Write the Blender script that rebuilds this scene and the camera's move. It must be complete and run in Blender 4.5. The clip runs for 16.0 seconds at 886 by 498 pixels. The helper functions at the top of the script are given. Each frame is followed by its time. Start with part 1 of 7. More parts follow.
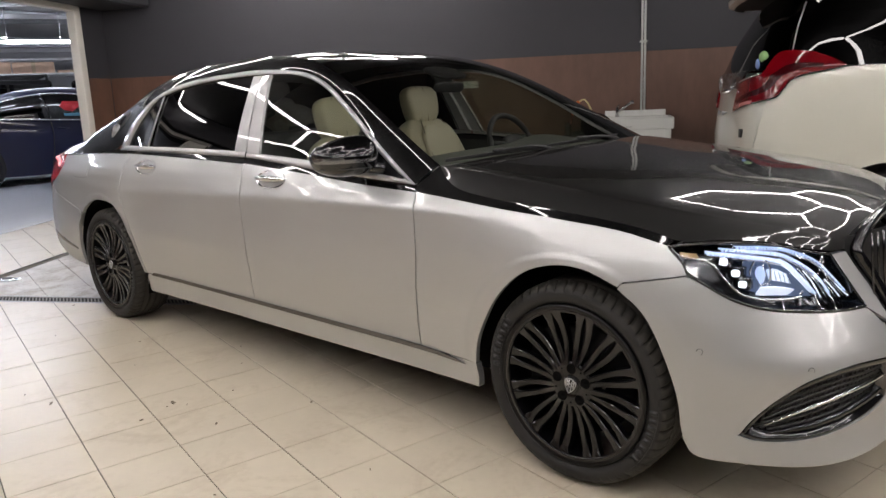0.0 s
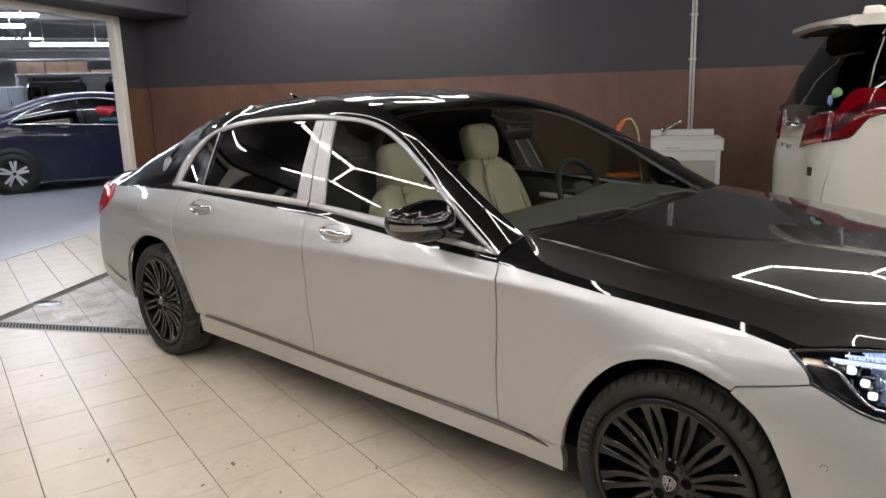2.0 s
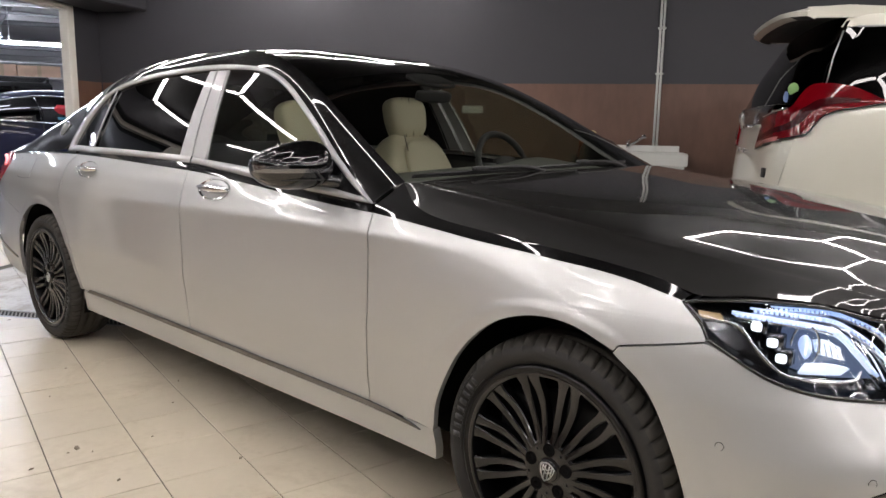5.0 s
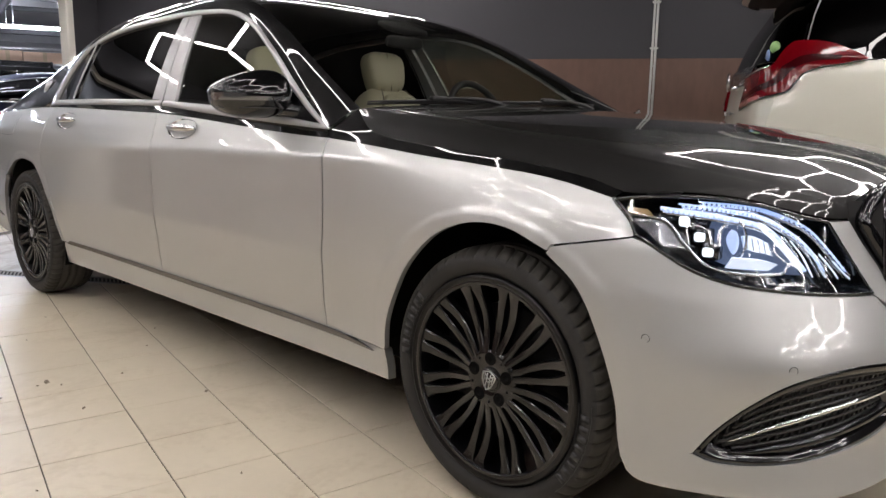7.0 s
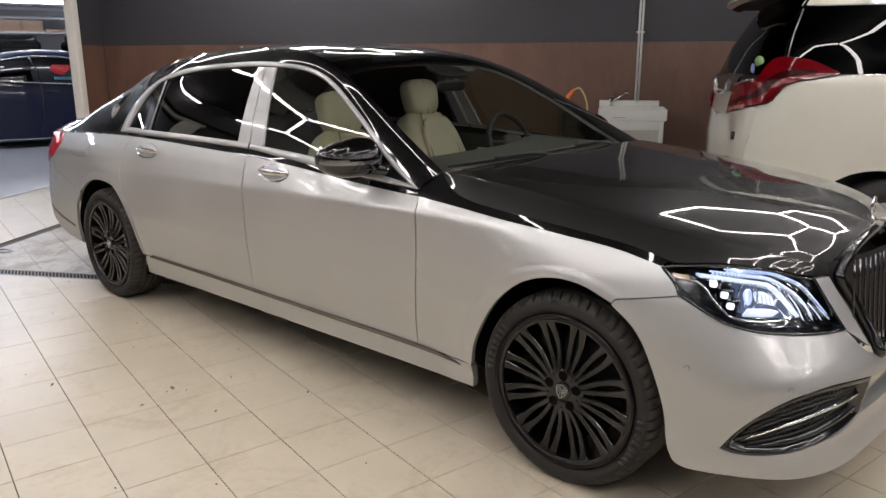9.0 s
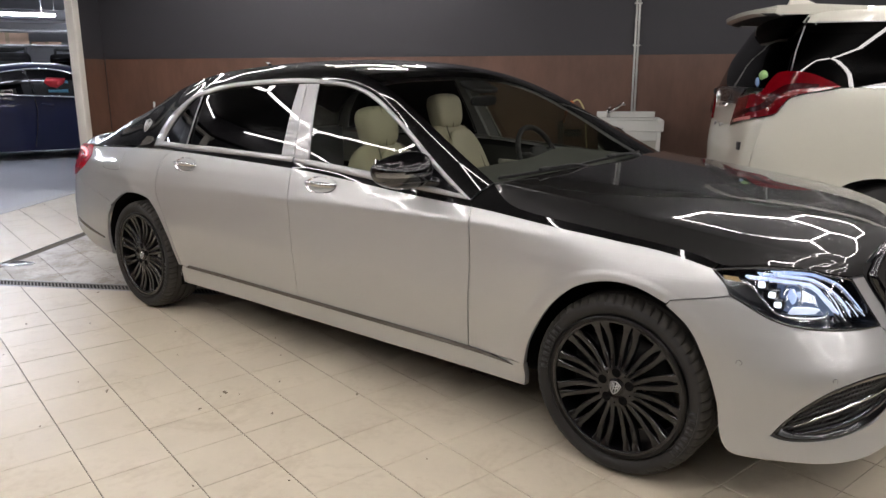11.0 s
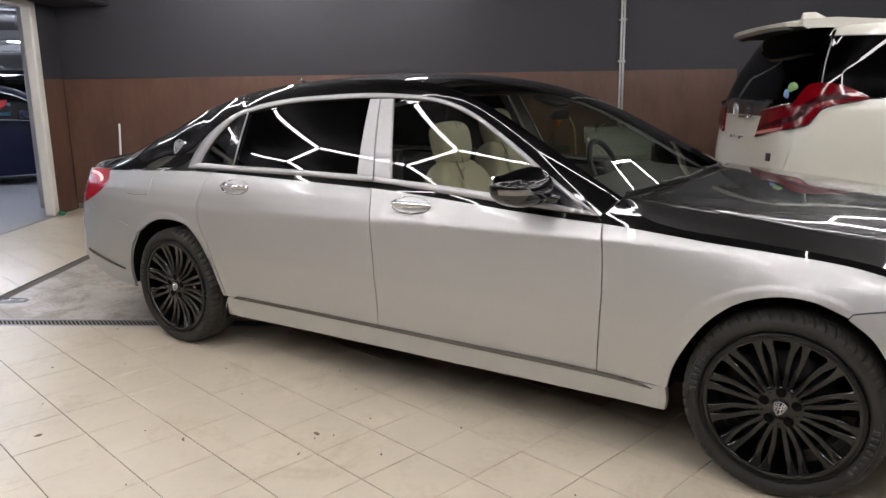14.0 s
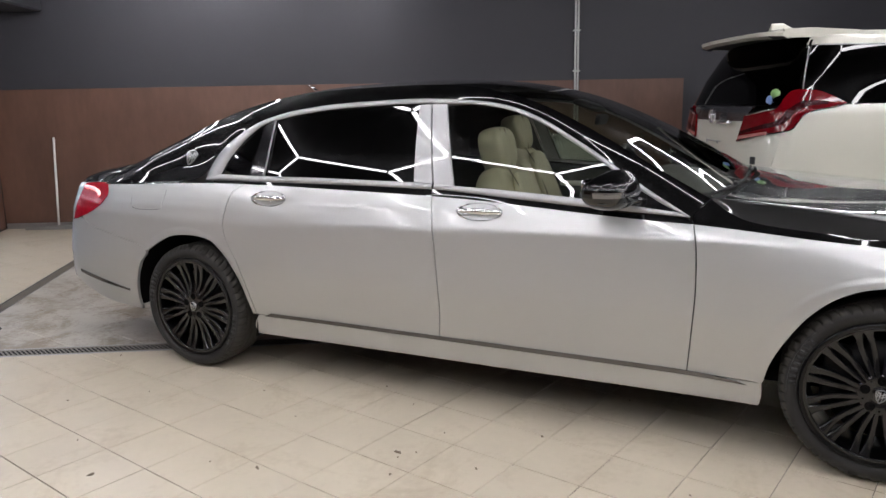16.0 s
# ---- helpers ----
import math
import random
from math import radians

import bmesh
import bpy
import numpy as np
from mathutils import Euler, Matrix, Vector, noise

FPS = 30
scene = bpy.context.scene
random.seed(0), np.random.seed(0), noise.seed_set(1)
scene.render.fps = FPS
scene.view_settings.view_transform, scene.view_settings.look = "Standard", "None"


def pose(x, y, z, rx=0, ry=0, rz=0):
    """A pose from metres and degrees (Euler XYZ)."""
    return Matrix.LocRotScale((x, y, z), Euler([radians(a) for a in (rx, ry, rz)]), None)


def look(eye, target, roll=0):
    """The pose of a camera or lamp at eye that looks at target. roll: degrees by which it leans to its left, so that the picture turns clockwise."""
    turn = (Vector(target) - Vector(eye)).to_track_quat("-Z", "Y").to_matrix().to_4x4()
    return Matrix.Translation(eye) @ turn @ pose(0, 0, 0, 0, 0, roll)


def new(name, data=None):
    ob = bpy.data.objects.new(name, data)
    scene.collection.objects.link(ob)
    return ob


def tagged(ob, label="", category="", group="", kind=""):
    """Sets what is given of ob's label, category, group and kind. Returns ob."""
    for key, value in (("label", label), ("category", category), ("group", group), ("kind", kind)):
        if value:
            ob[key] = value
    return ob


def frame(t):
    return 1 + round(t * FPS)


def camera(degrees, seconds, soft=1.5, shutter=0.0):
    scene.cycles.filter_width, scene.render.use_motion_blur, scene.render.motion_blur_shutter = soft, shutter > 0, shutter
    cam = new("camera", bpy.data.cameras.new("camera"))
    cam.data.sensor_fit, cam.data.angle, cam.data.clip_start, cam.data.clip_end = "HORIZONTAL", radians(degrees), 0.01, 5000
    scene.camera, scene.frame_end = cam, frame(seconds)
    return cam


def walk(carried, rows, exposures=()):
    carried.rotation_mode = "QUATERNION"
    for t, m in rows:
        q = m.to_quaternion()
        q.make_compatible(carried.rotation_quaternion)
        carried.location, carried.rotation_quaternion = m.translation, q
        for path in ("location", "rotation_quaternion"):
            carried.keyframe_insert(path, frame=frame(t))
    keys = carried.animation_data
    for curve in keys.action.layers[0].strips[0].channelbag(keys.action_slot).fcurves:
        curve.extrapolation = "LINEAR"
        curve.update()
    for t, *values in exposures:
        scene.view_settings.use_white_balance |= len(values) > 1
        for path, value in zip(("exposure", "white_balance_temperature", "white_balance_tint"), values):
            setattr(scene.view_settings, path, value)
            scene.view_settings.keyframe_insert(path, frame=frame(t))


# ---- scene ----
cam = camera(61.8, 16.0)
PATH = [
    (0, (4.622, -2.925, 1.323), (3.308, -1.474, 0.911), -2.4),
    (0.5, (4.544, -2.985, 1.39), (3.236, -1.531, 0.973), -2.6),
    (1, (4.506, -3.004, 1.473), (3.186, -1.562, 1.052), -2.6),
    (1.5, (4.447, -2.967, 1.528), (3.105, -1.544, 1.109), -2.2),
    (2, (4.326, -2.924, 1.582), (2.974, -1.513, 1.158), -1.8),
    (2.5, (4.224, -2.866, 1.626), (2.88, -1.448, 1.2), -0.9),
    (3, (4.161, -2.797, 1.611), (2.831, -1.361, 1.2), -0.1),
    (3.5, (4.183, -2.728, 1.533), (2.869, -1.269, 1.152), 0.2),
    (4, (4.242, -2.62, 1.448), (2.935, -1.149, 1.088), 0.7),
    (6.5, (4.52, -2.339, 1.022), (3.143, -0.923, 0.708), 1.0),
    (7, (4.54, -2.363, 1.025), (3.19, -0.929, 0.676), 0.9),
    (7.5, (4.538, -2.446, 1.142), (3.22, -0.995, 0.747), 0.6),
    (8, (4.535, -2.657, 1.316), (3.248, -1.19, 0.874), 0.2),
    (8.5, (4.554, -2.866, 1.41), (3.286, -1.393, 0.94), 0.1),
    (9, (4.621, -3.003, 1.463), (3.346, -1.54, 0.977), -0.1),
    (11.5, (4.438, -3.351, 1.497), (3.223, -1.827, 1.049), -0.4),
    (12, (4.342, -3.355, 1.475), (3.151, -1.809, 1.038), -0.6),
    (12.5, (4.183, -3.398, 1.483), (3.02, -1.83, 1.046), -0.7),
    (13, (4.075, -3.43, 1.472), (2.929, -1.849, 1.044), -0.8),
    (13.5, (3.92, -3.517, 1.463), (2.8, -1.914, 1.043), -0.8),
    (14, (3.734, -3.648, 1.471), (2.652, -2.018, 1.058), -0.8),
    (14.5, (3.588, -3.721, 1.467), (2.555, -2.059, 1.055), -0.9),
    (15, (3.41, -3.775, 1.45), (2.433, -2.077, 1.046), -1.2),
    (15.5, (3.234, -3.839, 1.453), (2.314, -2.108, 1.058), -1.2),
    (16, (3.039, -3.964, 1.45), (2.182, -2.198, 1.064), -1.1),
]
walk(cam, [(t, look(eye, target, roll)) for t, eye, target, roll in PATH],
     [(0.0, -0.05, 6500, 10), (2.0, 0.02, 6500, 10), (4.0, 0.13, 6500, 10), (7.0, 0.02, 6500, 10), (9.0, -0.07, 6500, 10), (12.0, -0.02, 6450, 10), (14.0, 0.04, 6300, 10), (16.0, 0.07, 6080, 10)])

# ---- world, lamps, exposure ----
world = bpy.data.worlds.new("world")
scene.world = world
world.use_nodes = True
world.node_tree.nodes["Background"].inputs[0].default_value = (0.5, 0.55, 0.6, 1)
world.node_tree.nodes["Background"].inputs[1].default_value = 0.02

# room frame: back wall and left wall meet in CORNER
CORNER = Vector((-5.96, 1.95, 0))
WALL = Vector((0.8788, 0.4772, 0))     # along the back wall, to the right
SIDE = Vector((0.5736, -0.8192, 0))    # along the left wall, towards the viewer
CEIL = 3.05


def room(s, d, z=0.0):
    """A place s metres along the back wall and d metres along the left wall."""
    p = CORNER + WALL * s + SIDE * d
    return Vector((p.x, p.y, z))


# ---- materials ----
def nodes_of(m):
    m.use_nodes = True
    return m.node_tree.nodes, m.node_tree.links, m.node_tree.nodes["Principled BSDF"]


def mat(name, color, rough=0.5, metal=0.0, coat=0.0, var=0.12, scale=6.0, bump=0.0, bump_scale=40.0, fine=60.0, spec=0.5, rvar=0.1, isl=0.0, tall=1.0):
    """Principled surface with stains at one scale and grain at another."""
    m = bpy.data.materials.new(name)
    n, l, b = nodes_of(m)
    b.inputs["Roughness"].default_value = rough
    b.inputs["Metallic"].default_value = metal
    b.inputs["Coat Weight"].default_value = coat
    b.inputs["Coat Roughness"].default_value = 0.03
    b.inputs["Specular IOR Level"].default_value = spec
    tc = n.new("ShaderNodeNewGeometry")
    n1, n2 = n.new("ShaderNodeTexNoise"), n.new("ShaderNodeTexNoise")
    n1.inputs["Scale"].default_value, n2.inputs["Scale"].default_value = scale, fine
    n1.inputs["Detail"].default_value = 5
    n2.inputs["Detail"].default_value = 4
    at = n.new("ShaderNodeVectorMath")
    at.operation = "MULTIPLY"
    at.inputs[1].default_value = (1, 1, 1 / tall)
    l.new(tc.outputs["Position"], at.inputs[0])
    for q in (n1, n2):
        l.new(at.outputs[0], q.inputs["Vector"])
    add = n.new("ShaderNodeMath")
    add.operation = "MULTIPLY_ADD"
    add.inputs[1].default_value = 0.4
    l.new(n2.outputs["Fac"], add.inputs[0])
    l.new(n1.outputs["Fac"], add.inputs[2])
    src = add.outputs[0]
    if isl:
        oi, ma = n.new("ShaderNodeObjectInfo"), n.new("ShaderNodeMath")
        ma.operation = "MULTIPLY_ADD"
        ma.inputs[1].default_value = isl
        l.new(oi.outputs["Random"], ma.inputs[0])
        l.new(src, ma.inputs[2])
        src = ma.outputs[0]
    ramp = n.new("ShaderNodeMapRange")
    ramp.inputs["From Min"].default_value, ramp.inputs["From Max"].default_value = 0.2, 1.2 + isl
    ramp.inputs["To Min"].default_value, ramp.inputs["To Max"].default_value = 1 - var, 1 + var
    l.new(src, ramp.inputs["Value"])
    mul = n.new("ShaderNodeVectorMath")
    mul.operation = "SCALE"
    mul.inputs[0].default_value = color
    l.new(ramp.outputs[0], mul.inputs["Scale"])
    l.new(mul.outputs[0], b.inputs["Base Color"])
    rr = n.new("ShaderNodeMapRange")
    rr.inputs["To Min"].default_value, rr.inputs["To Max"].default_value = rough * (1 - rvar), min(1, rough * (1 + rvar))
    l.new(n1.outputs["Fac"], rr.inputs["Value"])
    l.new(rr.outputs[0], b.inputs["Roughness"])
    if bump:
        n3, bp = n.new("ShaderNodeTexNoise"), n.new("ShaderNodeBump")
        n3.inputs["Scale"].default_value = bump_scale
        n3.inputs["Detail"].default_value = 6
        l.new(tc.outputs["Position"], n3.inputs["Vector"])
        bp.inputs["Strength"].default_value = bump
        bp.inputs["Distance"].default_value = 0.01
        l.new(n3.outputs["Fac"], bp.inputs["Height"])
        l.new(bp.outputs[0], b.inputs["Normal"])
    return m


def soil(m, color, scale, lo, hi, most):
    """Lays patches of dirt with an outline of their own over a surface's colour."""
    n, l, b = nodes_of(m)
    clean = b.inputs["Base Color"].links[0].from_socket
    at, big, small = n.new("ShaderNodeNewGeometry"), n.new("ShaderNodeTexNoise"), n.new("ShaderNodeTexNoise")
    big.inputs["Scale"].default_value, big.inputs["Detail"].default_value, big.inputs["Distortion"].default_value = scale, 9, 0.9
    big.inputs["Roughness"].default_value = 0.68
    small.inputs["Scale"].default_value, small.inputs["Detail"].default_value = scale * 14, 5
    for q in (big, small):
        l.new(at.outputs["Position"], q.inputs["Vector"])
    both_ = n.new("ShaderNodeMath")
    both_.operation = "MULTIPLY_ADD"
    both_.inputs[1].default_value = 0.25
    l.new(small.outputs["Fac"], both_.inputs[0])
    l.new(big.outputs["Fac"], both_.inputs[2])
    mask, mix = n.new("ShaderNodeMapRange"), n.new("ShaderNodeMixRGB")
    mask.inputs["From Min"].default_value, mask.inputs["From Max"].default_value, mask.inputs["To Max"].default_value = lo + 0.125, hi + 0.125, most
    l.new(both_.outputs[0], mask.inputs["Value"])
    l.new(mask.outputs[0], mix.inputs["Fac"])
    l.new(clean, mix.inputs["Color1"])
    mix.inputs["Color2"].default_value = (*color, 1)
    l.new(mix.outputs[0], b.inputs["Base Color"])


def glow(name, color, strength):
    m = bpy.data.materials.new(name)
    n, l, b = nodes_of(m)
    b.inputs["Base Color"].default_value = (0.8, 0.8, 0.8, 1)
    b.inputs["Emission Color"].default_value = (*color, 1)
    b.inputs["Emission Strength"].default_value = strength
    return m


def pane_mat(name, tint, ior=1.5, rough=0.0):
    """Thin glass: tinted clear sheet with Fresnel gloss."""
    m = bpy.data.materials.new(name)
    m.use_nodes = True
    n, l = m.node_tree.nodes, m.node_tree.links
    n.remove(n["Principled BSDF"])
    tr, gl, lw, mx = (n.new("ShaderNodeBsdfTransparent"), n.new("ShaderNodeBsdfGlossy"), n.new("ShaderNodeLayerWeight"), n.new("ShaderNodeMixShader"))
    tr.inputs[0].default_value = (*tint, 1)
    gl.inputs["Roughness"].default_value = rough
    lw.inputs[0].default_value = 0.5
    pw, ma = n.new("ShaderNodeMath"), n.new("ShaderNodeMath")
    pw.operation, ma.operation = "POWER", "MULTIPLY_ADD"
    pw.inputs[1].default_value = 5.0
    f0 = ((ior - 1) / (ior + 1)) ** 2
    ma.inputs[1].default_value, ma.inputs[2].default_value = 1 - f0, f0 * 1.4
    l.new(lw.outputs["Facing"], pw.inputs[0])
    l.new(pw.outputs[0], ma.inputs[0])
    l.new(ma.outputs[0], mx.inputs[0])
    l.new(tr.outputs[0], mx.inputs[1])
    l.new(gl.outputs[0], mx.inputs[2])
    l.new(mx.outputs[0], n["Material Output"].inputs[0])
    return m


SILVER = mat("silver_paint", (0.50, 0.508, 0.505), 0.46, 0.68, 1.0, var=0.02, scale=2, fine=900, bump=0.004, bump_scale=1500)
SILVER.node_tree.nodes["Principled BSDF"].inputs["Coat IOR"].default_value = 1.5
SILVER.node_tree.nodes["Principled BSDF"].inputs["Coat Roughness"].default_value = 0.05
BLACK = mat("black_paint", (0.0012, 0.0012, 0.0014), 0.45, 0.0, 1.0, var=0.2, scale=3, fine=700, spec=0.03)
BONNETBLACK = mat("flake_black_paint", (0.0036, 0.0033, 0.0030), 0.45, 0.0, 1.0, var=0.2, scale=3, fine=700, spec=0.24)
CHROME = mat("chrome", (0.82, 0.82, 0.83), 0.12, 1.0, var=0.02)
BRUSHED = mat("satin_aluminium", (0.42, 0.425, 0.43), 0.50, 0.45, 0.8, var=0.03, fine=300)
TYRE = mat("tyre_rubber", (0.013, 0.0125, 0.012), 0.66, var=0.25, bump=0.12, bump_scale=180)
RIMBLACK = mat("gloss_black_rim", (0.0015, 0.0015, 0.002), 0.35, 0.0, 0.35, var=0.2, spec=0.15)
TREAD = mat("dusty_tread", (0.036, 0.033, 0.028), 0.85, var=0.25, scale=14, bump=0.1, bump_scale=200)
MARK = mat("raised_tyre_marking", (0.026, 0.026, 0.028), 0.5, var=0.15)
RIMSATIN = mat("satin_black_rim", (0.0055, 0.0055, 0.0057), 0.26, 0.0, 0.5, var=0.12, spec=0.35)
STEEL = mat("brake_steel", (0.018, 0.018, 0.018), 0.5, 0.8, var=0.2)
DARK = mat("dark_plastic", (0.010, 0.010, 0.011), 0.55, var=0.2, bump=0.05, bump_scale=300)
GLOSSDARK = mat("piano_black", (0.006, 0.006, 0.007), 0.10, 0.0, 0.6, var=0.1)
CREAM = mat("cream_leather", (0.45, 0.41, 0.30), 0.45, var=0.06, bump=0.12, bump_scale=250)
SEAM = mat("dark_seam", (0.12, 0.10, 0.08), 0.6)
DASHTOP = mat("dash_top", (0.080, 0.083, 0.073), 0.6, var=0.1, bump=0.1, bump_scale=300)
DASH = mat("dash_leather", (0.030, 0.031, 0.029), 0.6, var=0.15, bump=0.1, bump_scale=300)
TINT = pane_mat("tinted_glass", (0.006, 0.006, 0.008), 1.55)
VANGLASS = pane_mat("smoked_van_glass", (0.004, 0.004, 0.005), 1.34)
LIGHTTINT = pane_mat("side_glass", (0.46, 0.50, 0.43), 1.5)
SCREENGLASS = pane_mat("windscreen_glass", (0.56, 0.59, 0.54), 1.5)
LENS = pane_mat("clear_lens", (0.9, 0.92, 0.95), 1.45)
REDLENS = mat("red_lens", (0.12, 0.001, 0.004), 0.08, 0.0, 0.5, var=0.15, scale=14, spec=0.12)
LED = glow("headlight_led", (0.84, 0.92, 1.0), 1.8)
LEDSOFT = glow("headlight_soft", (0.66, 0.80, 1.0), 0.75)
LEDBLUE = glow("daylight_led", (0.36, 0.55, 1.0), 0.75)
# weak emission in place of lamplight falling on the headlight's back
BACKGLOW = glow("headlight_back_glow", (0.30, 0.50, 1.0), 0.13)
BACKGLOW.node_tree.nodes["Principled BSDF"].inputs["Base Color"].default_value = (0.05, 0.06, 0.08, 1)
TUBE = glow("led_tube", (1.0, 0.935, 0.915), 33)
HALLTUBE = glow("hall_tube", (0.84, 0.88, 1.0), 56)
WHITEPAINT = mat("white_car_paint", (0.57, 0.565, 0.49), 0.3, 0.0, 1.0, var=0.02)
DARKCHROME = mat("dark_chrome", (0.16, 0.16, 0.165), 0.16, 1.0, var=0.05)
REDGLOW = mat("bright_red_lens", (0.30, 0.002, 0.012), 0.22, 0.0, 0.08, var=0.25, scale=30, spec=0.25)
DIRTYTILE = mat("dirty_tile", (0.43, 0.41, 0.36), 0.36, var=0.34, scale=2.6, fine=9, bump=0.03, bump_scale=50, rvar=0.4)
BLUEPAINT = mat("dark_blue_paint", (0.0025, 0.005, 0.030), 0.4, 0.0, 0.4, var=0.06, spec=0.25)
TILE = mat("cream_tile", (0.565, 0.502, 0.392), 0.30, var=0.12, scale=3.2, fine=26, bump=0.02, bump_scale=60, rvar=0.08, isl=0.2)
soil(DIRTYTILE, (0.21, 0.165, 0.105), 1.9, 0.46, 0.60, 0.8)
soil(TILE, (0.37, 0.30, 0.20), 2.3, 0.53, 0.70, 0.42)
GROUT = mat("grout", (0.095, 0.082, 0.062), 0.85, var=0.55, scale=4, bump=0.2)
WALLGREY = mat("charcoal_wall", (0.037, 0.037, 0.044), 0.62, var=0.10, scale=1.2, bump=0.06, bump_scale=30)
BROWN = mat("brown_panel", (0.125, 0.064, 0.043), 0.5, var=0.42, scale=3.0, fine=16, tall=2.6, bump=0.03, bump_scale=24)
DARKWALL = mat("black_wall", (0.010, 0.010, 0.012), 0.7, var=0.1)
WHITEFRAME = mat("white_frame", (0.72, 0.70, 0.64), 0.5, var=0.06, bump=0.03)
CEILDARK = mat("dark_ceiling", (0.008, 0.008, 0.009), 0.8, var=0.1)
CONCRETE = mat("hall_floor", (0.34, 0.35, 0.38), 0.38, var=0.14, scale=1.2, fine=18, bump=0.03)
PLASTICWHITE = mat("white_plastic", (0.66, 0.67, 0.64), 0.4, var=0.05)
GALV = mat("galvanised_steel", (0.42, 0.42, 0.42), 0.42, 0.9, var=0.2, scale=9)
ORANGE = mat("orange_plastic", (0.75, 0.17, 0.03), 0.45, var=0.1)
CARDBOARD = mat("cardboard", (0.66, 0.46, 0.33), 0.8, var=0.12)


# ---- mesh helpers ----
def mesh_of(name, verts, faces, material, smooth=True):
    me = bpy.data.meshes.new(name)
    me.from_pydata([tuple(float(c) for c in v) for v in verts], [], faces)
    me.validate()
    if smooth:
        me.polygons.foreach_set("use_smooth", [True] * len(me.polygons))
    me.materials.append(material)
    me.update()
    return me


def part(name, vf, material, parent=None, label="", smooth=True, m=None):
    ob = new(name, mesh_of(name, vf[0], vf[1], material, smooth))
    if parent is not None:
        ob.parent = parent
    if m is not None:
        ob.matrix_local = m
    if label:
        ob["label"] = label
    return ob


def empty(name, m=None):
    ob = new(name)
    ob.empty_display_size = 0.2
    if m is not None:
        ob.matrix_world = m
    return ob


def flip(vf):
    """The mirror image across the car's middle plane."""
    v, f = vf
    return [(x, -y, z) for x, y, z in v], [tuple(reversed(q)) for q in f]


def join(*parts):
    v, f = [], []
    for pv, pf in parts:
        k = len(v)
        v += [tuple(p) for p in pv]
        f += [tuple(i + k for i in q) for q in pf]
    return v, f


def moved(vf, m):
    return [tuple(m @ Vector(p)) for p in vf[0]], vf[1]


def box(x0, y0, z0, x1, y1, z1, bev=0.004, seg=1):
    """A box with bevelled edges."""
    bm = bmesh.new()
    bmesh.ops.create_cube(bm, size=1)
    for v in bm.verts:
        v.co = Vector(((x0 + x1) / 2 + v.co.x * (x1 - x0), (y0 + y1) / 2 + v.co.y * (y1 - y0), (z0 + z1) / 2 + v.co.z * (z1 - z0)))
    if bev:
        bmesh.ops.bevel(bm, geom=bm.edges[:], offset=min(bev, 0.45 * min(abs(x1 - x0), abs(y1 - y0), abs(z1 - z0))), segments=seg, affect="EDGES", profile=0.5)
    bm.verts.index_update()
    out = [tuple(v.co) for v in bm.verts], [tuple(v.index for v in f.verts) for f in bm.faces]
    bm.free()
    return out


def lathe(profile, n=48, axis="y", closed=False):
    """Turns (radius, along) points about an axis."""
    v, f = [], []
    k = len(profile)
    for i in range(n):
        a = 2 * math.pi * i / n
        for r, h in profile:
            p = (r * math.cos(a), h, r * math.sin(a))
            v.append(p if axis == "y" else ((p[0], p[2], p[1]) if axis == "z" else (p[1], p[0], p[2])))
    for i in range(n):
        j = (i + 1) % n
        for q in range(k if closed else k - 1):
            w = (q + 1) % k
            f.append((i * k + q, i * k + w, j * k + w, j * k + q))
    return v, f


def tube(path, r, n=8, caps=True):
    """A round bar along a path; r may be a list."""
    P = [Vector(p) for p in path]
    v, f = [], []
    up = Vector((0, 0, 1))
    for i, p in enumerate(P):
        d = (P[min(i + 1, len(P) - 1)] - P[max(i - 1, 0)]).normalized()
        a = d.cross(up if abs(d.z) < 0.95 else Vector((1, 0, 0))).normalized()
        b = a.cross(d)
        rr = r[i] if isinstance(r, (list, tuple)) else r
        for k in range(n):
            t = 2 * math.pi * k / n
            v.append(tuple(p + a * rr * math.cos(t) + b * rr * math.sin(t)))
    for i in range(len(P) - 1):
        for k in range(n):
            f.append((i * n + k, i * n + (k + 1) % n, (i + 1) * n + (k + 1) % n, (i + 1) * n + k))
    if caps:
        f += [tuple(reversed(range(n))), tuple(range((len(P) - 1) * n, len(P) * n))]
    return v, f


def blob(c, size, e1=0.6, e2=0.6, n=20, m=14):
    """A superellipsoid: a cushion-like rounded block."""
    sg = lambda x, e: math.copysign(abs(x) ** e, x)
    v, f = [], []
    for j in range(m + 1):
        ph = -math.pi / 2 + math.pi * j / m
        for i in range(n):
            th = 2 * math.pi * i / n
            v.append((c[0] + size[0] / 2 * sg(math.cos(ph), e1) * sg(math.cos(th), e2), c[1] + size[1] / 2 * sg(math.cos(ph), e1) * sg(math.sin(th), e2), c[2] + size[2] / 2 * sg(math.sin(ph), e1)))
    for j in range(m):
        for i in range(n):
            f.append((j * n + i, j * n + (i + 1) % n, (j + 1) * n + (i + 1) % n, (j + 1) * n + i))
    return v, f


def spline(pts, n=8):
    """Catmull-Rom curve through points."""
    P = [np.array(p, float) for p in pts]
    P = [2 * P[0] - P[1]] + P + [2 * P[-1] - P[-2]]
    out = []
    for i in range(1, len(P) - 2):
        p0, p1, p2, p3 = P[i - 1:i + 3]
        for k in range(n):
            t = k / n
            out.append(0.5 * (2 * p1 + (p2 - p0) * t + (2 * p0 - 5 * p1 + 4 * p2 - p3) * t * t + (3 * p1 - p0 - 3 * p2 + p3) * t ** 3))
    out.append(P[-2])
    return np.array(out)


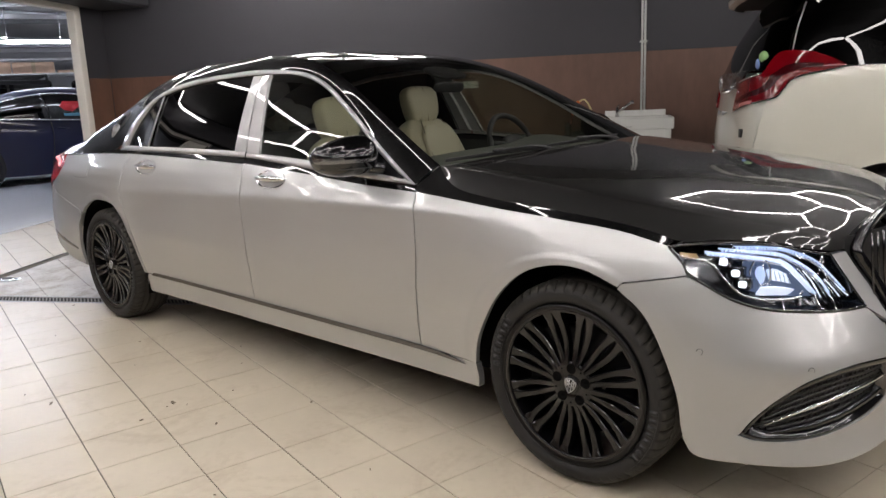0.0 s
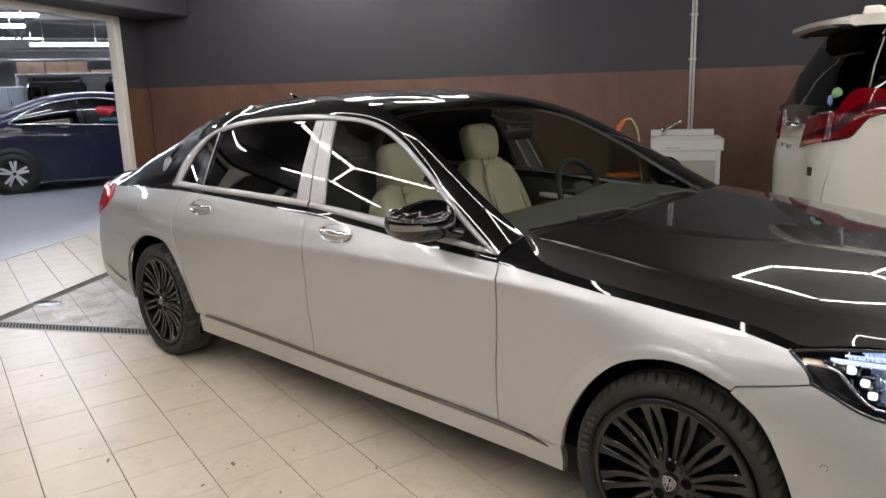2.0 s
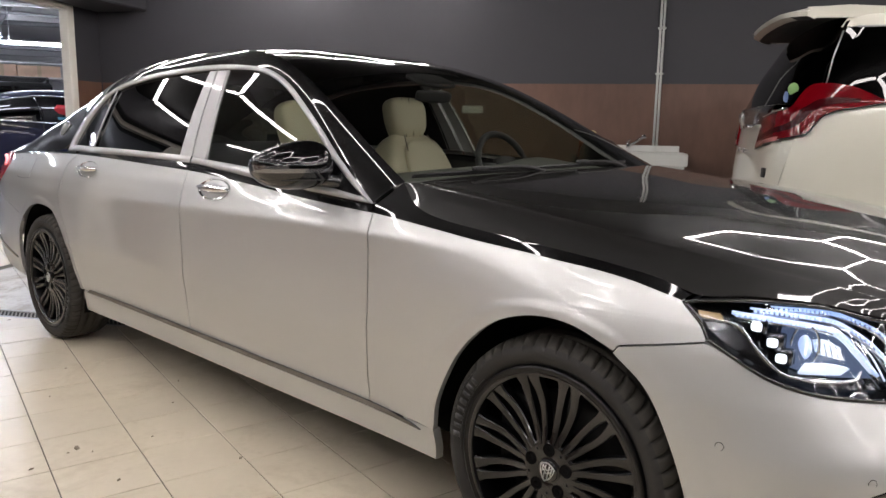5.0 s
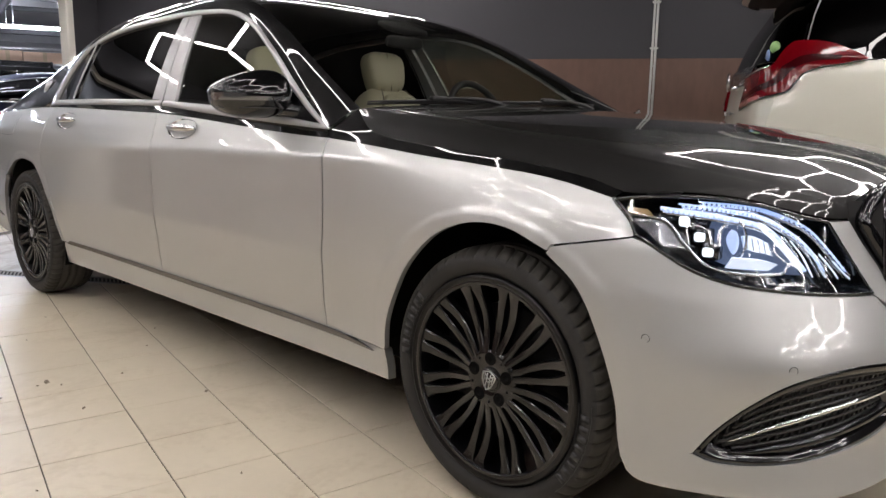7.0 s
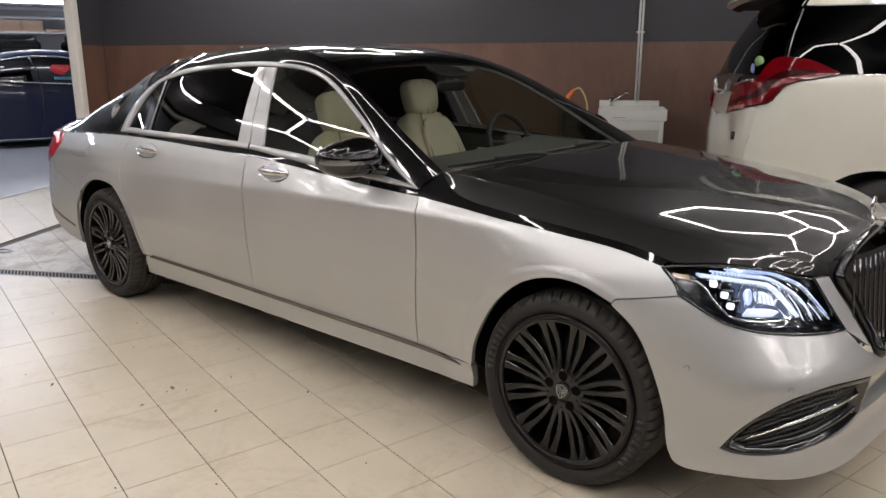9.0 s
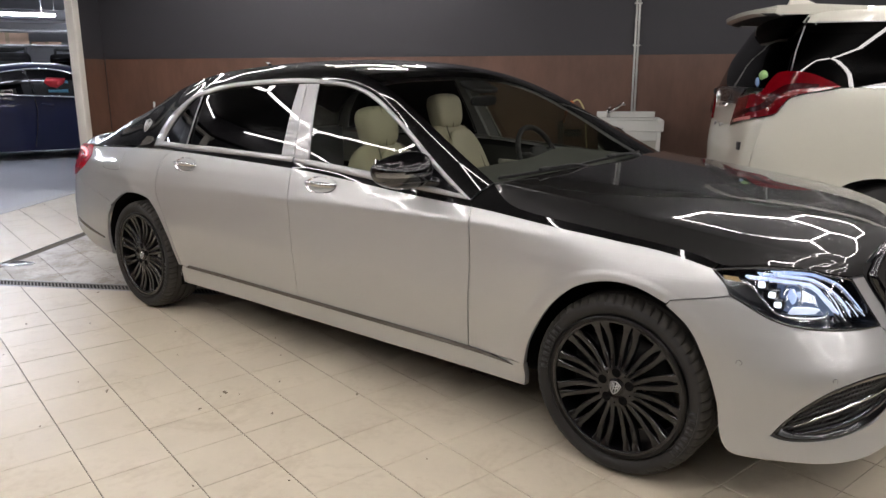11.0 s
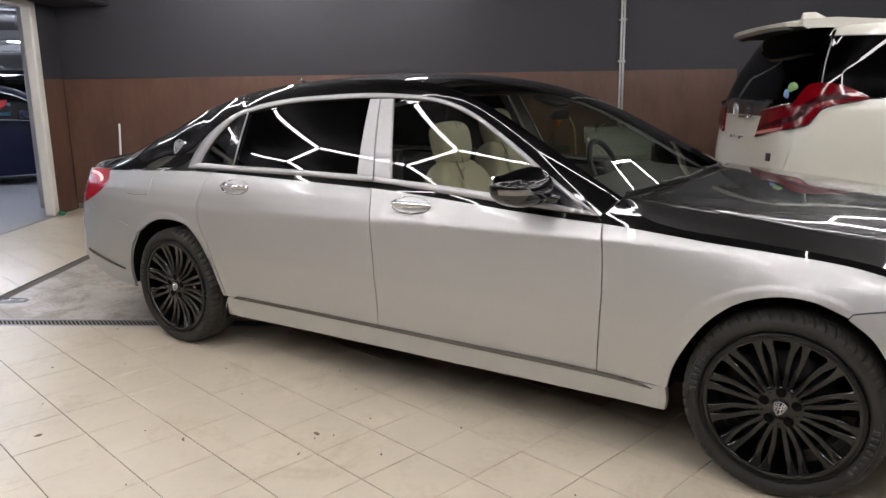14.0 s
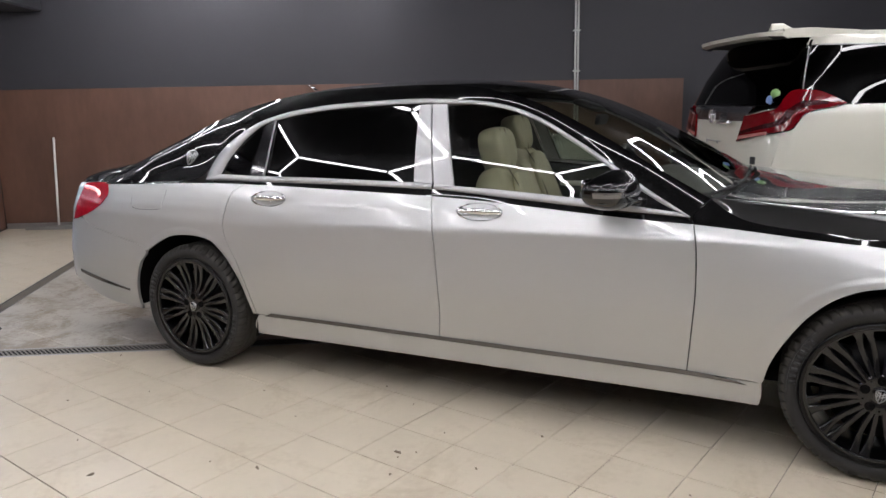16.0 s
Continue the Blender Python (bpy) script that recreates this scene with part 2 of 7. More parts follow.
def even(C, n):
    """n + 1 points at even steps of length along a curve."""
    C = np.asarray(C, float)
    s = np.r_[0, np.cumsum(np.linalg.norm(np.diff(C, axis=0), axis=1))]
    q = np.linspace(0, s[-1], n + 1)
    return np.stack([np.interp(q, s, C[:, k]) for k in range(C.shape[1])], 1)


def chain(*runs):
    """Smooth runs joined with corners between them."""
    out = [spline(r) if len(r) > 2 else np.array(r, float) for r in runs]
    return np.concatenate([out[0]] + [o[1:] for o in out[1:]])


def patch(F, bot, top, lef, rig, nu=24, nv=10, lip=0.018):
    """A skin between four edge curves given in the surface's own coordinates, with folded-in rims."""
    b, t, l, r = even(bot, nu), even(top, nu), even(lef, nv), even(rig, nv)
    s, w = np.linspace(0, 1, nu + 1), np.linspace(0, 1, nv + 1)
    Q = np.zeros((nv + 1, nu + 1, 2))
    for j in range(nv + 1):
        for i in range(nu + 1):
            S, T = s[i], w[j]
            Q[j, i] = (1 - T) * b[i] + T * t[i] + (1 - S) * l[j] + S * r[j] - ((1 - S) * (1 - T) * b[0] + S * (1 - T) * b[-1] + (1 - S) * T * t[0] + S * T * t[-1])
    k = nu + 1
    v = [tuple(F(*Q[j, i])) for j in range(nv + 1) for i in range(nu + 1)]
    f = [(j * k + i, j * k + i + 1, (j + 1) * k + i + 1, (j + 1) * k + i) for j in range(nv) for i in range(nu)]
    if lip:
        ring = [(0, i) for i in range(nu)] + [(j, nu) for j in range(nv)] + [(nv, i) for i in range(nu, 0, -1)] + [(j, 0) for j in range(nv, 0, -1)]
        o, m = len(v), len(ring)
        v += [tuple(F(*Q[q])) for q in ring] + [tuple(F(*Q[q], lip)) for q in ring]
        f += [(o + (i + 1) % m, o + i, o + m + i, o + m + (i + 1) % m) for i in range(m)]
    return v, f


def loft(curves, n=6, closed=False):
    """A skin across curves of equal length, smooth across them."""
    C = np.array([np.asarray(c, float) for c in curves])
    rows = np.array([spline(C[:, i], n) for i in range(C.shape[1])])
    a, b = rows.shape[:2]
    v = [tuple(p) for p in rows.reshape(-1, 3)]
    f = [(i * b + j, i * b + j + 1, (i + 1) * b + j + 1, (i + 1) * b + j) for i in range(a - 1) for j in range(b - 1)]
    return v, f

# ---- the limousine: body surfaces ----
# x runs forward from the rear axle, y to the car's left, z up
PLAN=[(-1.31,0),(-1.30,-.3),(-1.265,-.55),(-1.19,-.73),(-1.05,-.86),(-.75,-.928),(-.35,-.957),(0,-.968),(.5,-.962),(1.0,-.955),(2.0,-.955),(2.7,-.955),(3.1,-.968),(3.45,-.98),(3.75,-.965),(3.95,-.915),(4.09,-.82),(4.18,-.68),(4.235,-.5),(4.27,-.25),(4.28,0)]
CURVE = spline(PLAN, 10)
run_len=np.r_[0,np.cumsum(np.hypot(*np.diff(CURVE,axis=0).T))]
u_one=np.interp(1.0,CURVE[:,0],run_len); UU=run_len-u_one+1.0
# inward offset by height, at stations along the flank
TAIL_MIDDLE = [(.22,.10),(.35,.04),(.45,.0),(.6,.0),(.75,.03),(.85,.06),(1.0,.13),(1.1,.2)]
TAIL_CORNER = [(.22,.06),(.32,.02),(.45,.0),(.6,.0),(.75,.02),(.85,.035),(1.0,.09),(1.1,.2)]
QUARTER = [(.22,.05),(.35,.02),(.45,.01),(.6,.0),(.75,.005),(.86,.012),(.92,.03),(1.0,.075),(1.06,.115),(1.1,.15)]
REAR_DOOR = [(.18,.075),(.26,.05),(.34,.035),(.45,.015),(.6,.0),(.75,.003),(.845,.008),(.92,.025),(.97,.042),(1.03,.070),(1.07,.095),(1.1,.115)]
REAR_DOOR_EDGE = [(.18,.075),(.26,.05),(.34,.035),(.45,.015),(.6,.0),(.75,.004),(.872,.008),(.93,.029),(.97,.043),(1.03,.070),(1.07,.095),(1.1,.115)]
FRONT_DOOR = [(.18,.075),(.26,.05),(.34,.035),(.45,.015),(.6,.0),(.75,.004),(.893,.009),(.95,.037),(1.01,.070),(1.05,.094),(1.1,.125)]
DOOR_EDGE = [(.18,.075),(.26,.05),(.34,.035),(.45,.015),(.6,.0),(.75,.004),(.902,.011),(.935,.033),(.98,.062),(1.02,.10),(1.1,.17)]
FENDER = [(.18,.07),(.26,.05),(.34,.03),(.45,.015),(.6,.003),(.72,.0),(.77,.003),(.80,.009),(.84,.022),(.872,.035),(.90,.052),(.93,.076),(.96,.112),(1.02,.19),(1.1,.3)]
BUMPER_SIDE = [(.18,.03),(.25,.0),(.34,.006),(.45,.012),(.55,.016),(.65,.025),(.75,.045),(.82,.07),(.86,.10),(.9,.14),(1.0,.25)]
NOSE_CORNER = [(.18,.05),(.24,.0),(.32,.02),(.40,.030),(.48,.022),(.52,.026),(.55,.036),(.58,.051),(.61,.069),(.65,.094),(.68,.112),(.76,.154),(.82,.188),(.9,.245),(1.0,.33)]
NOSE = [(.18,.06),(.24,.02),(.32,.05),(.40,.05),(.48,.02),(.52,.024),(.55,.033),(.58,.047),(.61,.064),(.65,.089),(.68,.107),(.76,.148),(.82,.165),(.9,.23),(1.0,.32)]
NOSE_MIDDLE = [(.18,.06),(.24,.02),(.32,.05),(.40,.05),(.5,.02),(.6,.03),(.68,.06),(.76,.10),(.82,.14),(.9,.2),(1.0,.3)]
STATIONS = [(-2.4, TAIL_MIDDLE), (-1.2, TAIL_CORNER), (-.6, QUARTER), (0.3, REAR_DOOR), (1.4, REAR_DOOR_EDGE), (2.0, FRONT_DOOR), (2.7, DOOR_EDGE), (3.35, FENDER), (3.75, BUMPER_SIDE), (4.2, NOSE_CORNER), (4.6, NOSE), (5.2, NOSE_MIDDLE)]
ZZ=np.linspace(.15,1.12,98)
def section(st):
    z,d=np.array(st).T
    lin=np.interp(ZZ,z,d)
    k = np.array([0, 0, 1, 2, 1, 0, 0.0]) / 4
    pad = np.r_[[lin[0]] * 3, lin, [lin[-1]] * 3]
    return np.convolve(pad,k,'valid')
PROF=np.array([section(s[1]) for s in STATIONS]); SU=np.array([s[0] for s in STATIONS])
gap_u = np.diff(SU)
rise = np.diff(PROF, axis=0) / gap_u[:, None]
SLOPE = np.zeros_like(PROF)
for k in range(1, len(SU) - 1):
    a, b = rise[k - 1], rise[k]
    same = a * b > 0
    w1, w2 = 2 * gap_u[k] + gap_u[k - 1], gap_u[k] + 2 * gap_u[k - 1]
    SLOPE[k][same] = (w1 + w2) / (w1 / a[same] + w2 / b[same])


def d_at(u, z):
    """Inward offset of the flank: a smooth curve through the stations."""
    i = min(max(np.searchsorted(SU, u) - 1, 0), len(SU) - 2)
    h = gap_u[i]
    t = min(max((u - SU[i]) / h, 0), 1)
    p0, p1, m0, m1 = (np.interp(z, ZZ, q) for q in (PROF[i], PROF[i + 1], SLOPE[i], SLOPE[i + 1]))
    return (2 * t ** 3 - 3 * t * t + 1) * p0 + (t ** 3 - 2 * t * t + t) * h * m0 + (3 * t * t - 2 * t ** 3) * p1 + (t ** 3 - t * t) * h * m1


def B(u, z, inn=0.0):
    """A place on the right flank: u runs along the plan outline, z is the height, inn goes into the body."""
    c=np.array([np.interp(u,UU,CURVE[:,k]) for k in (0,1)])
    a=np.array([np.interp(u+.03,UU,CURVE[:,k]) for k in (0,1)]); b=np.array([np.interp(u-.03,UU,CURVE[:,k]) for k in (0,1)])
    t=(a-b); t/=np.hypot(*t); n=np.array([t[1],-t[0]])  
    p=c-n*(d_at(u,z)+inn)
    return np.array([p[0],p[1],z])


def G(x, z, inn=0.0):
    """A place on the right side's window plane."""
    h = z - 1.07
    y = -(0.858 - 0.40 * h - 0.30 * h * abs(h)) + 0.09 * (max(0.0, 0.7 - x) / 0.8) ** 2
    return np.array([x, y + inn, z])


car = empty("car")
tagged(car, "silver and black long luxury saloon with black wheels, parked on tiles", "car")


def both(name, vf, material, parent=None, label="", parents=None):
    """A part of the right side and its mirror image on the left."""
    a = part(name, vf, material, (parents or (parent or car,) * 2)[0], label)
    b = part(name, flip(vf), material, (parents or (parent or car,) * 2)[1], label)
    return a, b


GAP = 0.0024
TAIL_U = float(UU[0]) + 0.001
B_GAP = [(1.493, 1.025), (1.516, 0.895), (1.532, 0.764), (1.547, 0.576), (1.548, 0.463), (1.534, 0.352)]
F_GAP = [(2.669, 0.957), (2.686, 0.867), (2.692, 0.685), (2.681, 0.493), (2.669, 0.347)]
R_GAP = [(0.375, 1.048), (0.313, 1.003), (0.285, 0.922), (0.273, 0.831), (0.296, 0.741), (0.362, 0.622), (0.413, 0.468), (0.441, 0.354)]
BAND = [(0.375, 1.048), (0.63, 1.045), (0.975, 1.037), (1.493, 1.025), (1.739, 1.013), (2.01, 0.995), (2.262, 0.977), (2.496, 0.964), (2.669, 0.957)]
BELT = [(0.375, 1.060), (0.965, 1.062), (1.484, 1.056), (1.733, 1.040), (2.005, 1.021), (2.257, 1.005), (2.492, 0.992), (2.637, 0.985)]


def shift(pts, du, dz=0.0):
    return [(u + du, z + dz) for u, z in pts]


def cut(pts, u0, u1, dz=0.0):
    """The stretch of a curve z(u) between two places."""
    C = spline(pts, 12)
    q = np.linspace(u0, u1, 40)
    return np.stack([q, np.interp(q, C[:, 0], C[:, 1]) + dz], 1)


def edge(pts):
    return spline(pts, 8)


def up(pts):
    return edge(sorted(pts, key=lambda p: p[1]))


def flared(u, z, inn=0.0):
    """The flank with raised lips round the wheel arches."""
    p = B(u, z, inn)
    out = 0.0
    for cx in (0.0, 3.365):
        r = math.hypot(p[0] - cx, (z - 0.345) * 0.985)
        t = min(1.0, max(0.0, (0.462 - r) / 0.026))
        out = max(out, 0.0028 * t * t * (3 - 2 * t))
    return B(u, z, inn - out) if out else p


# doors
fd = both("front_door", patch(B, [(1.534 + GAP, 0.352), (2.669 - GAP, 0.347)], cut(BAND, 1.493 + GAP, 2.669 - GAP), up(shift(B_GAP, GAP)), up(shift(F_GAP, -GAP)), 36, 72), SILVER, label="silver metallic front door skin")
rd = both("rear_door", patch(B, [(0.441 + GAP, 0.354), (1.534 - GAP, 0.352)], cut(BAND, 0.375 + GAP, 1.493 - GAP), up(shift(R_GAP, GAP)), up(shift(B_GAP, -GAP)), 36, 72), SILVER, label="silver metallic rear door skin")
both("belt_band", patch(B, cut(BAND, 1.493 + GAP, 2.669 - GAP, 0.0005), cut(BELT, 1.485 + GAP, 2.637 - GAP), [(1.493 + GAP, 1.0255), (1.485 + GAP, 1.056)], [(2.669 - GAP, 0.9575), (2.637 - GAP, 0.985)], 30, 5), BLACK, parents=fd, label="gloss black belt band")
both("belt_band", patch(B, cut(BAND, 0.375 + GAP, 1.493 - GAP, 0.0005), cut(BELT, 0.375 + GAP, 1.485 - GAP), [(0.375 + GAP, 1.0485), (0.375 + GAP, 1.060)], [(1.493 - GAP, 1.0255), (1.485 - GAP, 1.056)], 30, 4), BLACK, parents=rd, label="gloss black belt band")

# front fender
ARCH_F = [(2.957, 0.340), (2.980, 0.43), (3.032, 0.535), (3.106, 0.642), (3.206, 0.726), (3.325, 0.768), (3.44, 0.768), (3.555, 0.726)]
SHOULDER = [(2.669 + GAP, 0.957), (2.78, 0.950), (2.9, 0.940), (3.1, 0.923), (3.28, 0.911), (3.45, 0.897), (3.56, 0.881), (3.683, 0.853)]
fen_bottom = chain([(2.669 + GAP, 0.347), (2.90, 0.343)], [(2.90, 0.343), (2.955, 0.340)], ARCH_F)
fen_right = chain([(3.555, 0.726), (3.566, 0.741)], [(3.566, 0.741), (3.65, 0.757), (3.752, 0.776)], [(3.752, 0.776), (3.735, 0.812), (3.683, 0.853)])
fender = both("front_fender", patch(flared, fen_bottom, edge(SHOULDER), up(shift(F_GAP, GAP)), fen_right, 110, 72), SILVER, label="silver metallic front fender")
HOODGAP = [(2.720, 1.050), (2.782, 1.012), (2.843, 0.985), (2.92, 0.968), (3.03, 0.955), (3.227, 0.939), (3.435, 0.920), (3.611, 0.893), (3.70, 0.866)]
both("fender_top", patch(B, shift(SHOULDER, 0, 0.0005), edge(HOODGAP), [(2.669 + GAP, 0.9575), (2.655, 0.985), (2.720, 1.050)], [(3.683, 0.8535), (3.70, 0.866)], 50, 6, 0.012), BLACK, label="black upper fender edge")

# rear quarter
ARCH_R = [(-0.431, 0.300), (-0.431, 0.418), (-0.390, 0.560), (-0.285, 0.675), (-0.130, 0.745), (0.045, 0.768), (0.210, 0.737), (0.335, 0.640), (0.398, 0.500), (0.418, 0.354)]
qb = chain([(-0.309, 0.655)] + ARCH_R[4:], [(0.418, 0.354), (0.441 - GAP, 0.354)])
TAIL_LOW = [(-0.662, 0.955), (-0.70, 0.905), (-0.80, 0.852), (-0.915, 0.815)]
quarter = both("quarter_panel", patch(flared, qb, edge([(-0.70, 1.012), (-0.401, 1.025), (-0.167, 1.036), (0.115, 1.046), (0.375 - GAP, 1.048)]), chain([(-0.309, 0.655), (-0.33, 0.680)], [(-0.33, 0.680), (-0.586, 0.731), (-0.80, 0.768), (-0.915, 0.815)], TAIL_LOW[::-1], [(-0.662, 0.955), (-0.70, 1.012)]), up(shift(R_GAP, -GAP)), 80, 70), SILVER, label="silver metallic rear quarter panel")
both("fuel_flap", patch(lambda u, z, i=0.0: B(u, z, i - 0.0015), edge([(-0.426, 0.905), (-0.384, 0.893), (-0.30, 0.893), (-0.18, 0.902)]), edge([(-0.45, 0.990), (-0.30, 0.996), (-0.175, 1.003)]), [(-0.426, 0.905), (-0.45, 0.990)], [(-0.18, 0.902), (-0.175, 1.003)], 12, 8, 0.006), SILVER, parents=quarter)

# rear bumper and tail
rb_top = chain([(-0.33, 0.676), (-0.586, 0.727), (-0.80, 0.764), (-0.915, 0.811)], [(-0.915, 0.811), (-1.03, 0.787)], [(-1.03, 0.787), (-1.6, 0.77), (TAIL_U, 0.77)])
rb_bot = edge([(-0.431, 0.290), (-0.70, 0.312), (-0.92, 0.372), (-1.10, 0.425), (-1.4, 0.43), (TAIL_U, 0.43)])
bumper_r = both("rear_bumper", patch(flared, rb_bot[::-1], rb_top[::-1], [(TAIL_U, 0.43), (TAIL_U, 0.77)], chain([(-0.431, 0.290), (-0.431, 0.418), (-0.385, 0.555), (-0.309, 0.641)], [(-0.309, 0.641), (-0.33, 0.676)]), 44, 26), SILVER, label="silver metallic rear bumper")
both("bumper_trim", patch(lambda u, z, i=0.0: B(u, z, i - 0.006), edge([(-0.96, 0.466), (-0.75, 0.430), (-0.50, 0.397)]), edge([(-0.965, 0.484), (-0.755, 0.450), (-0.50, 0.406)]), [(-0.96, 0.466), (-0.965, 0.484)], [(-0.50, 0.397), (-0.50, 0.406)], 16, 2, 0.012), DARKCHROME, parents=bumper_r, label="chrome strip along the rear bumper")
tail = both("tail_light", patch(lambda u, z, i=0.0: B(u, z, i - 0.004), edge([(-1.03, 0.792), (-0.97, 0.798), (-0.915, 0.815)]), edge([(-0.955, 1.012), (-0.87, 1.018), (-0.74, 1.022)]), edge([(-1.03, 0.792), (-1.01, 0.86), (-0.985, 0.94), (-0.955, 1.012)]), chain(TAIL_LOW[::-1], [(-0.662, 0.955), (-0.69, 1.0), (-0.74, 1.022)]), 16, 18, 0.03), REDGLOW, label="glossy red tail light")
both("lamp_glow", tube([B(u, z, -0.005) for u, z in spline([(-0.93, 0.99), (-0.84, 0.985), (-0.76, 0.965), (-0.74, 0.945)])], 0.012, 6), glow("lit_red", (1.0, 0.05, 0.10), 0.8), parents=tail)
both("boot_face", patch(B, edge([(TAIL_U, 0.77), (-1.6, 0.77), (-1.04, 0.793)]), edge([(TAIL_U, 1.0), (-1.6, 1.0), (-0.96, 1.012)]), [(TAIL_U, 0.77), (TAIL_U, 1.0)], [(-1.04, 0.793), (-0.96, 1.012)], 24, 10), SILVER)

# sill with its bright strip
sill = both("sill", patch(B, [(0.425, 0.236), (2.945, 0.236)], [(0.455, 0.350), (2.952, 0.338)], edge([(0.425, 0.236), (0.418, 0.29), (0.455, 0.350)]), edge([(2.945, 0.236), (2.955, 0.28), (2.952, 0.338)]), 40, 8, 0.03), SILVER, label="silver metallic door sill")
both("sill_trim", patch(lambda u, z, i=0.0: B(u, z, i - 0.007), spline([(0.50, 0.347), (1.5, 0.340), (2.6, 0.332), (2.90, 0.322)]), spline([(0.54, 0.366), (1.5, 0.360), (2.6, 0.353), (2.86, 0.334)]), [(0.50, 0.347), (0.54, 0.366)], [(2.90, 0.322), (2.86, 0.334)], 44, 4, 0.012), DARKCHROME, parents=sill, label="dark chrome strip along the sill")

# front bumper around the air intake
HL_LOW = [(3.752, 0.772), (3.79, 0.758), (3.89, 0.708), (3.99, 0.682), (4.115, 0.668), (4.24, 0.659), (4.34, 0.653), (4.44, 0.648)]
FOG_TOP = [(3.925, 0.328), (3.965, 0.382), (4.035, 0.445), (4.123, 0.495), (4.24, 0.519), (4.358, 0.520), (4.53, 0.502)]
FOG_LOW = [(3.925, 0.328), (3.965, 0.316), (4.045, 0.315), (4.14, 0.321), (4.253, 0.332), (4.43, 0.345), (4.53, 0.36)]
NOSE_U = float(UU[-1]) - 0.001
up_b = patch(flared, chain([(3.764, 0.330), (3.925, 0.328)], FOG_TOP, [(4.53, 0.502), (NOSE_U, 0.48)]), chain([(3.566, 0.736), (3.65, 0.752), (3.752, 0.772)], HL_LOW, [(4.44, 0.648), (4.49, 0.585)], [(4.49, 0.585), (4.62, 0.545), (NOSE_U, 0.54)]), chain([(3.764, 0.330), (3.748, 0.42), (3.700, 0.545), (3.640, 0.650), (3.555, 0.720)], [(3.555, 0.720), (3.566, 0.736)]), [(NOSE_U, 0.48), (NOSE_U, 0.54)], 110, 50, 0.03)
low_b = patch(flared, edge([(3.790, 0.262), (3.83, 0.242), (3.97, 0.246), (4.15, 0.243), (4.4, 0.245), (NOSE_U, 0.25)]), chain([(3.764, 0.330), (3.925, 0.328)], FOG_LOW, [(4.53, 0.36), (NOSE_U, 0.36)]), [(3.790, 0.262), (3.774, 0.290), (3.764, 0.330)], [(NOSE_U, 0.25), (NOSE_U, 0.36)], 70, 10, 0.05)
bumper_f = both("front_bumper", up_b, SILVER, label="silver metallic front bumper")
both("bumper_lip", low_b, SILVER, parents=bumper_f)
# headlamp strip beside the grille
both("nose_strip", patch(B, [(4.44, 0.649), (4.535, 0.588)], [(4.363, 0.806), (4.448, 0.806)], [(4.44, 0.649), (4.40, 0.735), (4.363, 0.806)], [(4.535, 0.588), (4.51, 0.70), (4.448, 0.806)], 4, 12), SILVER, parents=bumper_f)

# air intake
def frame_ring(outer_b, outer_t, inset, F, depth0, depth1, n=48):
    """A rim between an outline and the same outline drawn in towards its middle."""
    loop = np.concatenate([even(outer_b, n), even(outer_t, n)[::-1][1:-1]])
    c = loop.mean(0)
    v, f = [], []
    for k, (w, dp) in enumerate(((1.0, depth0 + 0.01), (1.0, depth0), (1 - inset * 0.5, depth0), (1 - inset, depth1))):
        for p in loop:
            q = c + (p - c) * np.array([1 - (1 - w) * 0.5, w])
            v.append(tuple(F(q[0], q[1], dp)))
    m = len(loop)
    for k in range(3):
        for i in range(m):
            j = (i + 1) % m
            f.append((k * m + i, k * m + j, (k + 1) * m + j, (k + 1) * m + i))
    return v, f


intake = both("air_intake", patch(lambda u, z, i=0.0: B(u, z, i + 0.075), edge(FOG_LOW), edge(FOG_TOP), [(3.925, 0.328), (3.925, 0.328)], [(4.53, 0.36), (4.53, 0.502)], 30, 8, 0.0), DARK, label="black air intake with mesh grille")
both("intake_frame", frame_ring(edge(FOG_LOW), edge(FOG_TOP), 0.28, B, 0.004, 0.04), GLOSSDARK, parents=intake, label="gloss black intake frame")


def intake_mesh():
    out = []
    lo, hi = edge(FOG_LOW), edge(FOG_TOP)
    zl = lambda u: np.interp(u, lo[:, 0], lo[:, 1])
    zh = lambda u: np.interp(u, hi[:, 0], hi[:, 1])
    rows = 8
    for k in range(1, rows):
        us = np.linspace(3.97 + 0.02 * abs(k - 3), 4.53, 36)
        pts = [B(u, zl(u) + (zh(u) - zl(u)) * (0.12 + 0.8 * k / rows), 0.032) for u in us]
        out.append(tube(pts, 0.0042, 5))
    for u in np.arange(3.975, 4.53, 0.021):
        pts = [B(u + 0.012 * (w - 0.5), zl(u) + (zh(u) - zl(u)) * (0.14 + 0.78 * w), 0.036) for w in np.linspace(0, 1, 6)]
        out.append(tube(pts, 0.0034, 4))
    return join(*out)


both("intake_mesh", intake_mesh(), mat("intake_plastic", (0.035, 0.034, 0.033), 0.45, var=0.15), parents=intake)


def intake_bar(w0, w1, r):
    lo, hi = edge(FOG_LOW), edge(FOG_TOP)
    pts = []
    for u in np.linspace(4.0, 4.53, 24):
        a, b = np.interp(u, lo[:, 0], lo[:, 1]), np.interp(u, hi[:, 0], hi[:, 1])
        pts.append(B(u, a + (b - a) * (w0 + (w1 - w0) * (u - 4.0) / 0.53), 0.02))
    return tube(pts, [r * (0.35 + 0.65 * min(1, i / 6)) for i in range(24)], 8)


both("intake_bar", intake_bar(0.42, 0.55, 0.007), CHROME, parents=intake, label="bright bar across the air intake")
both("intake_bar", intake_bar(0.16, 0.20, 0.012), GLOSSDARK, parents=intake, label="gloss black blade in the air intake")

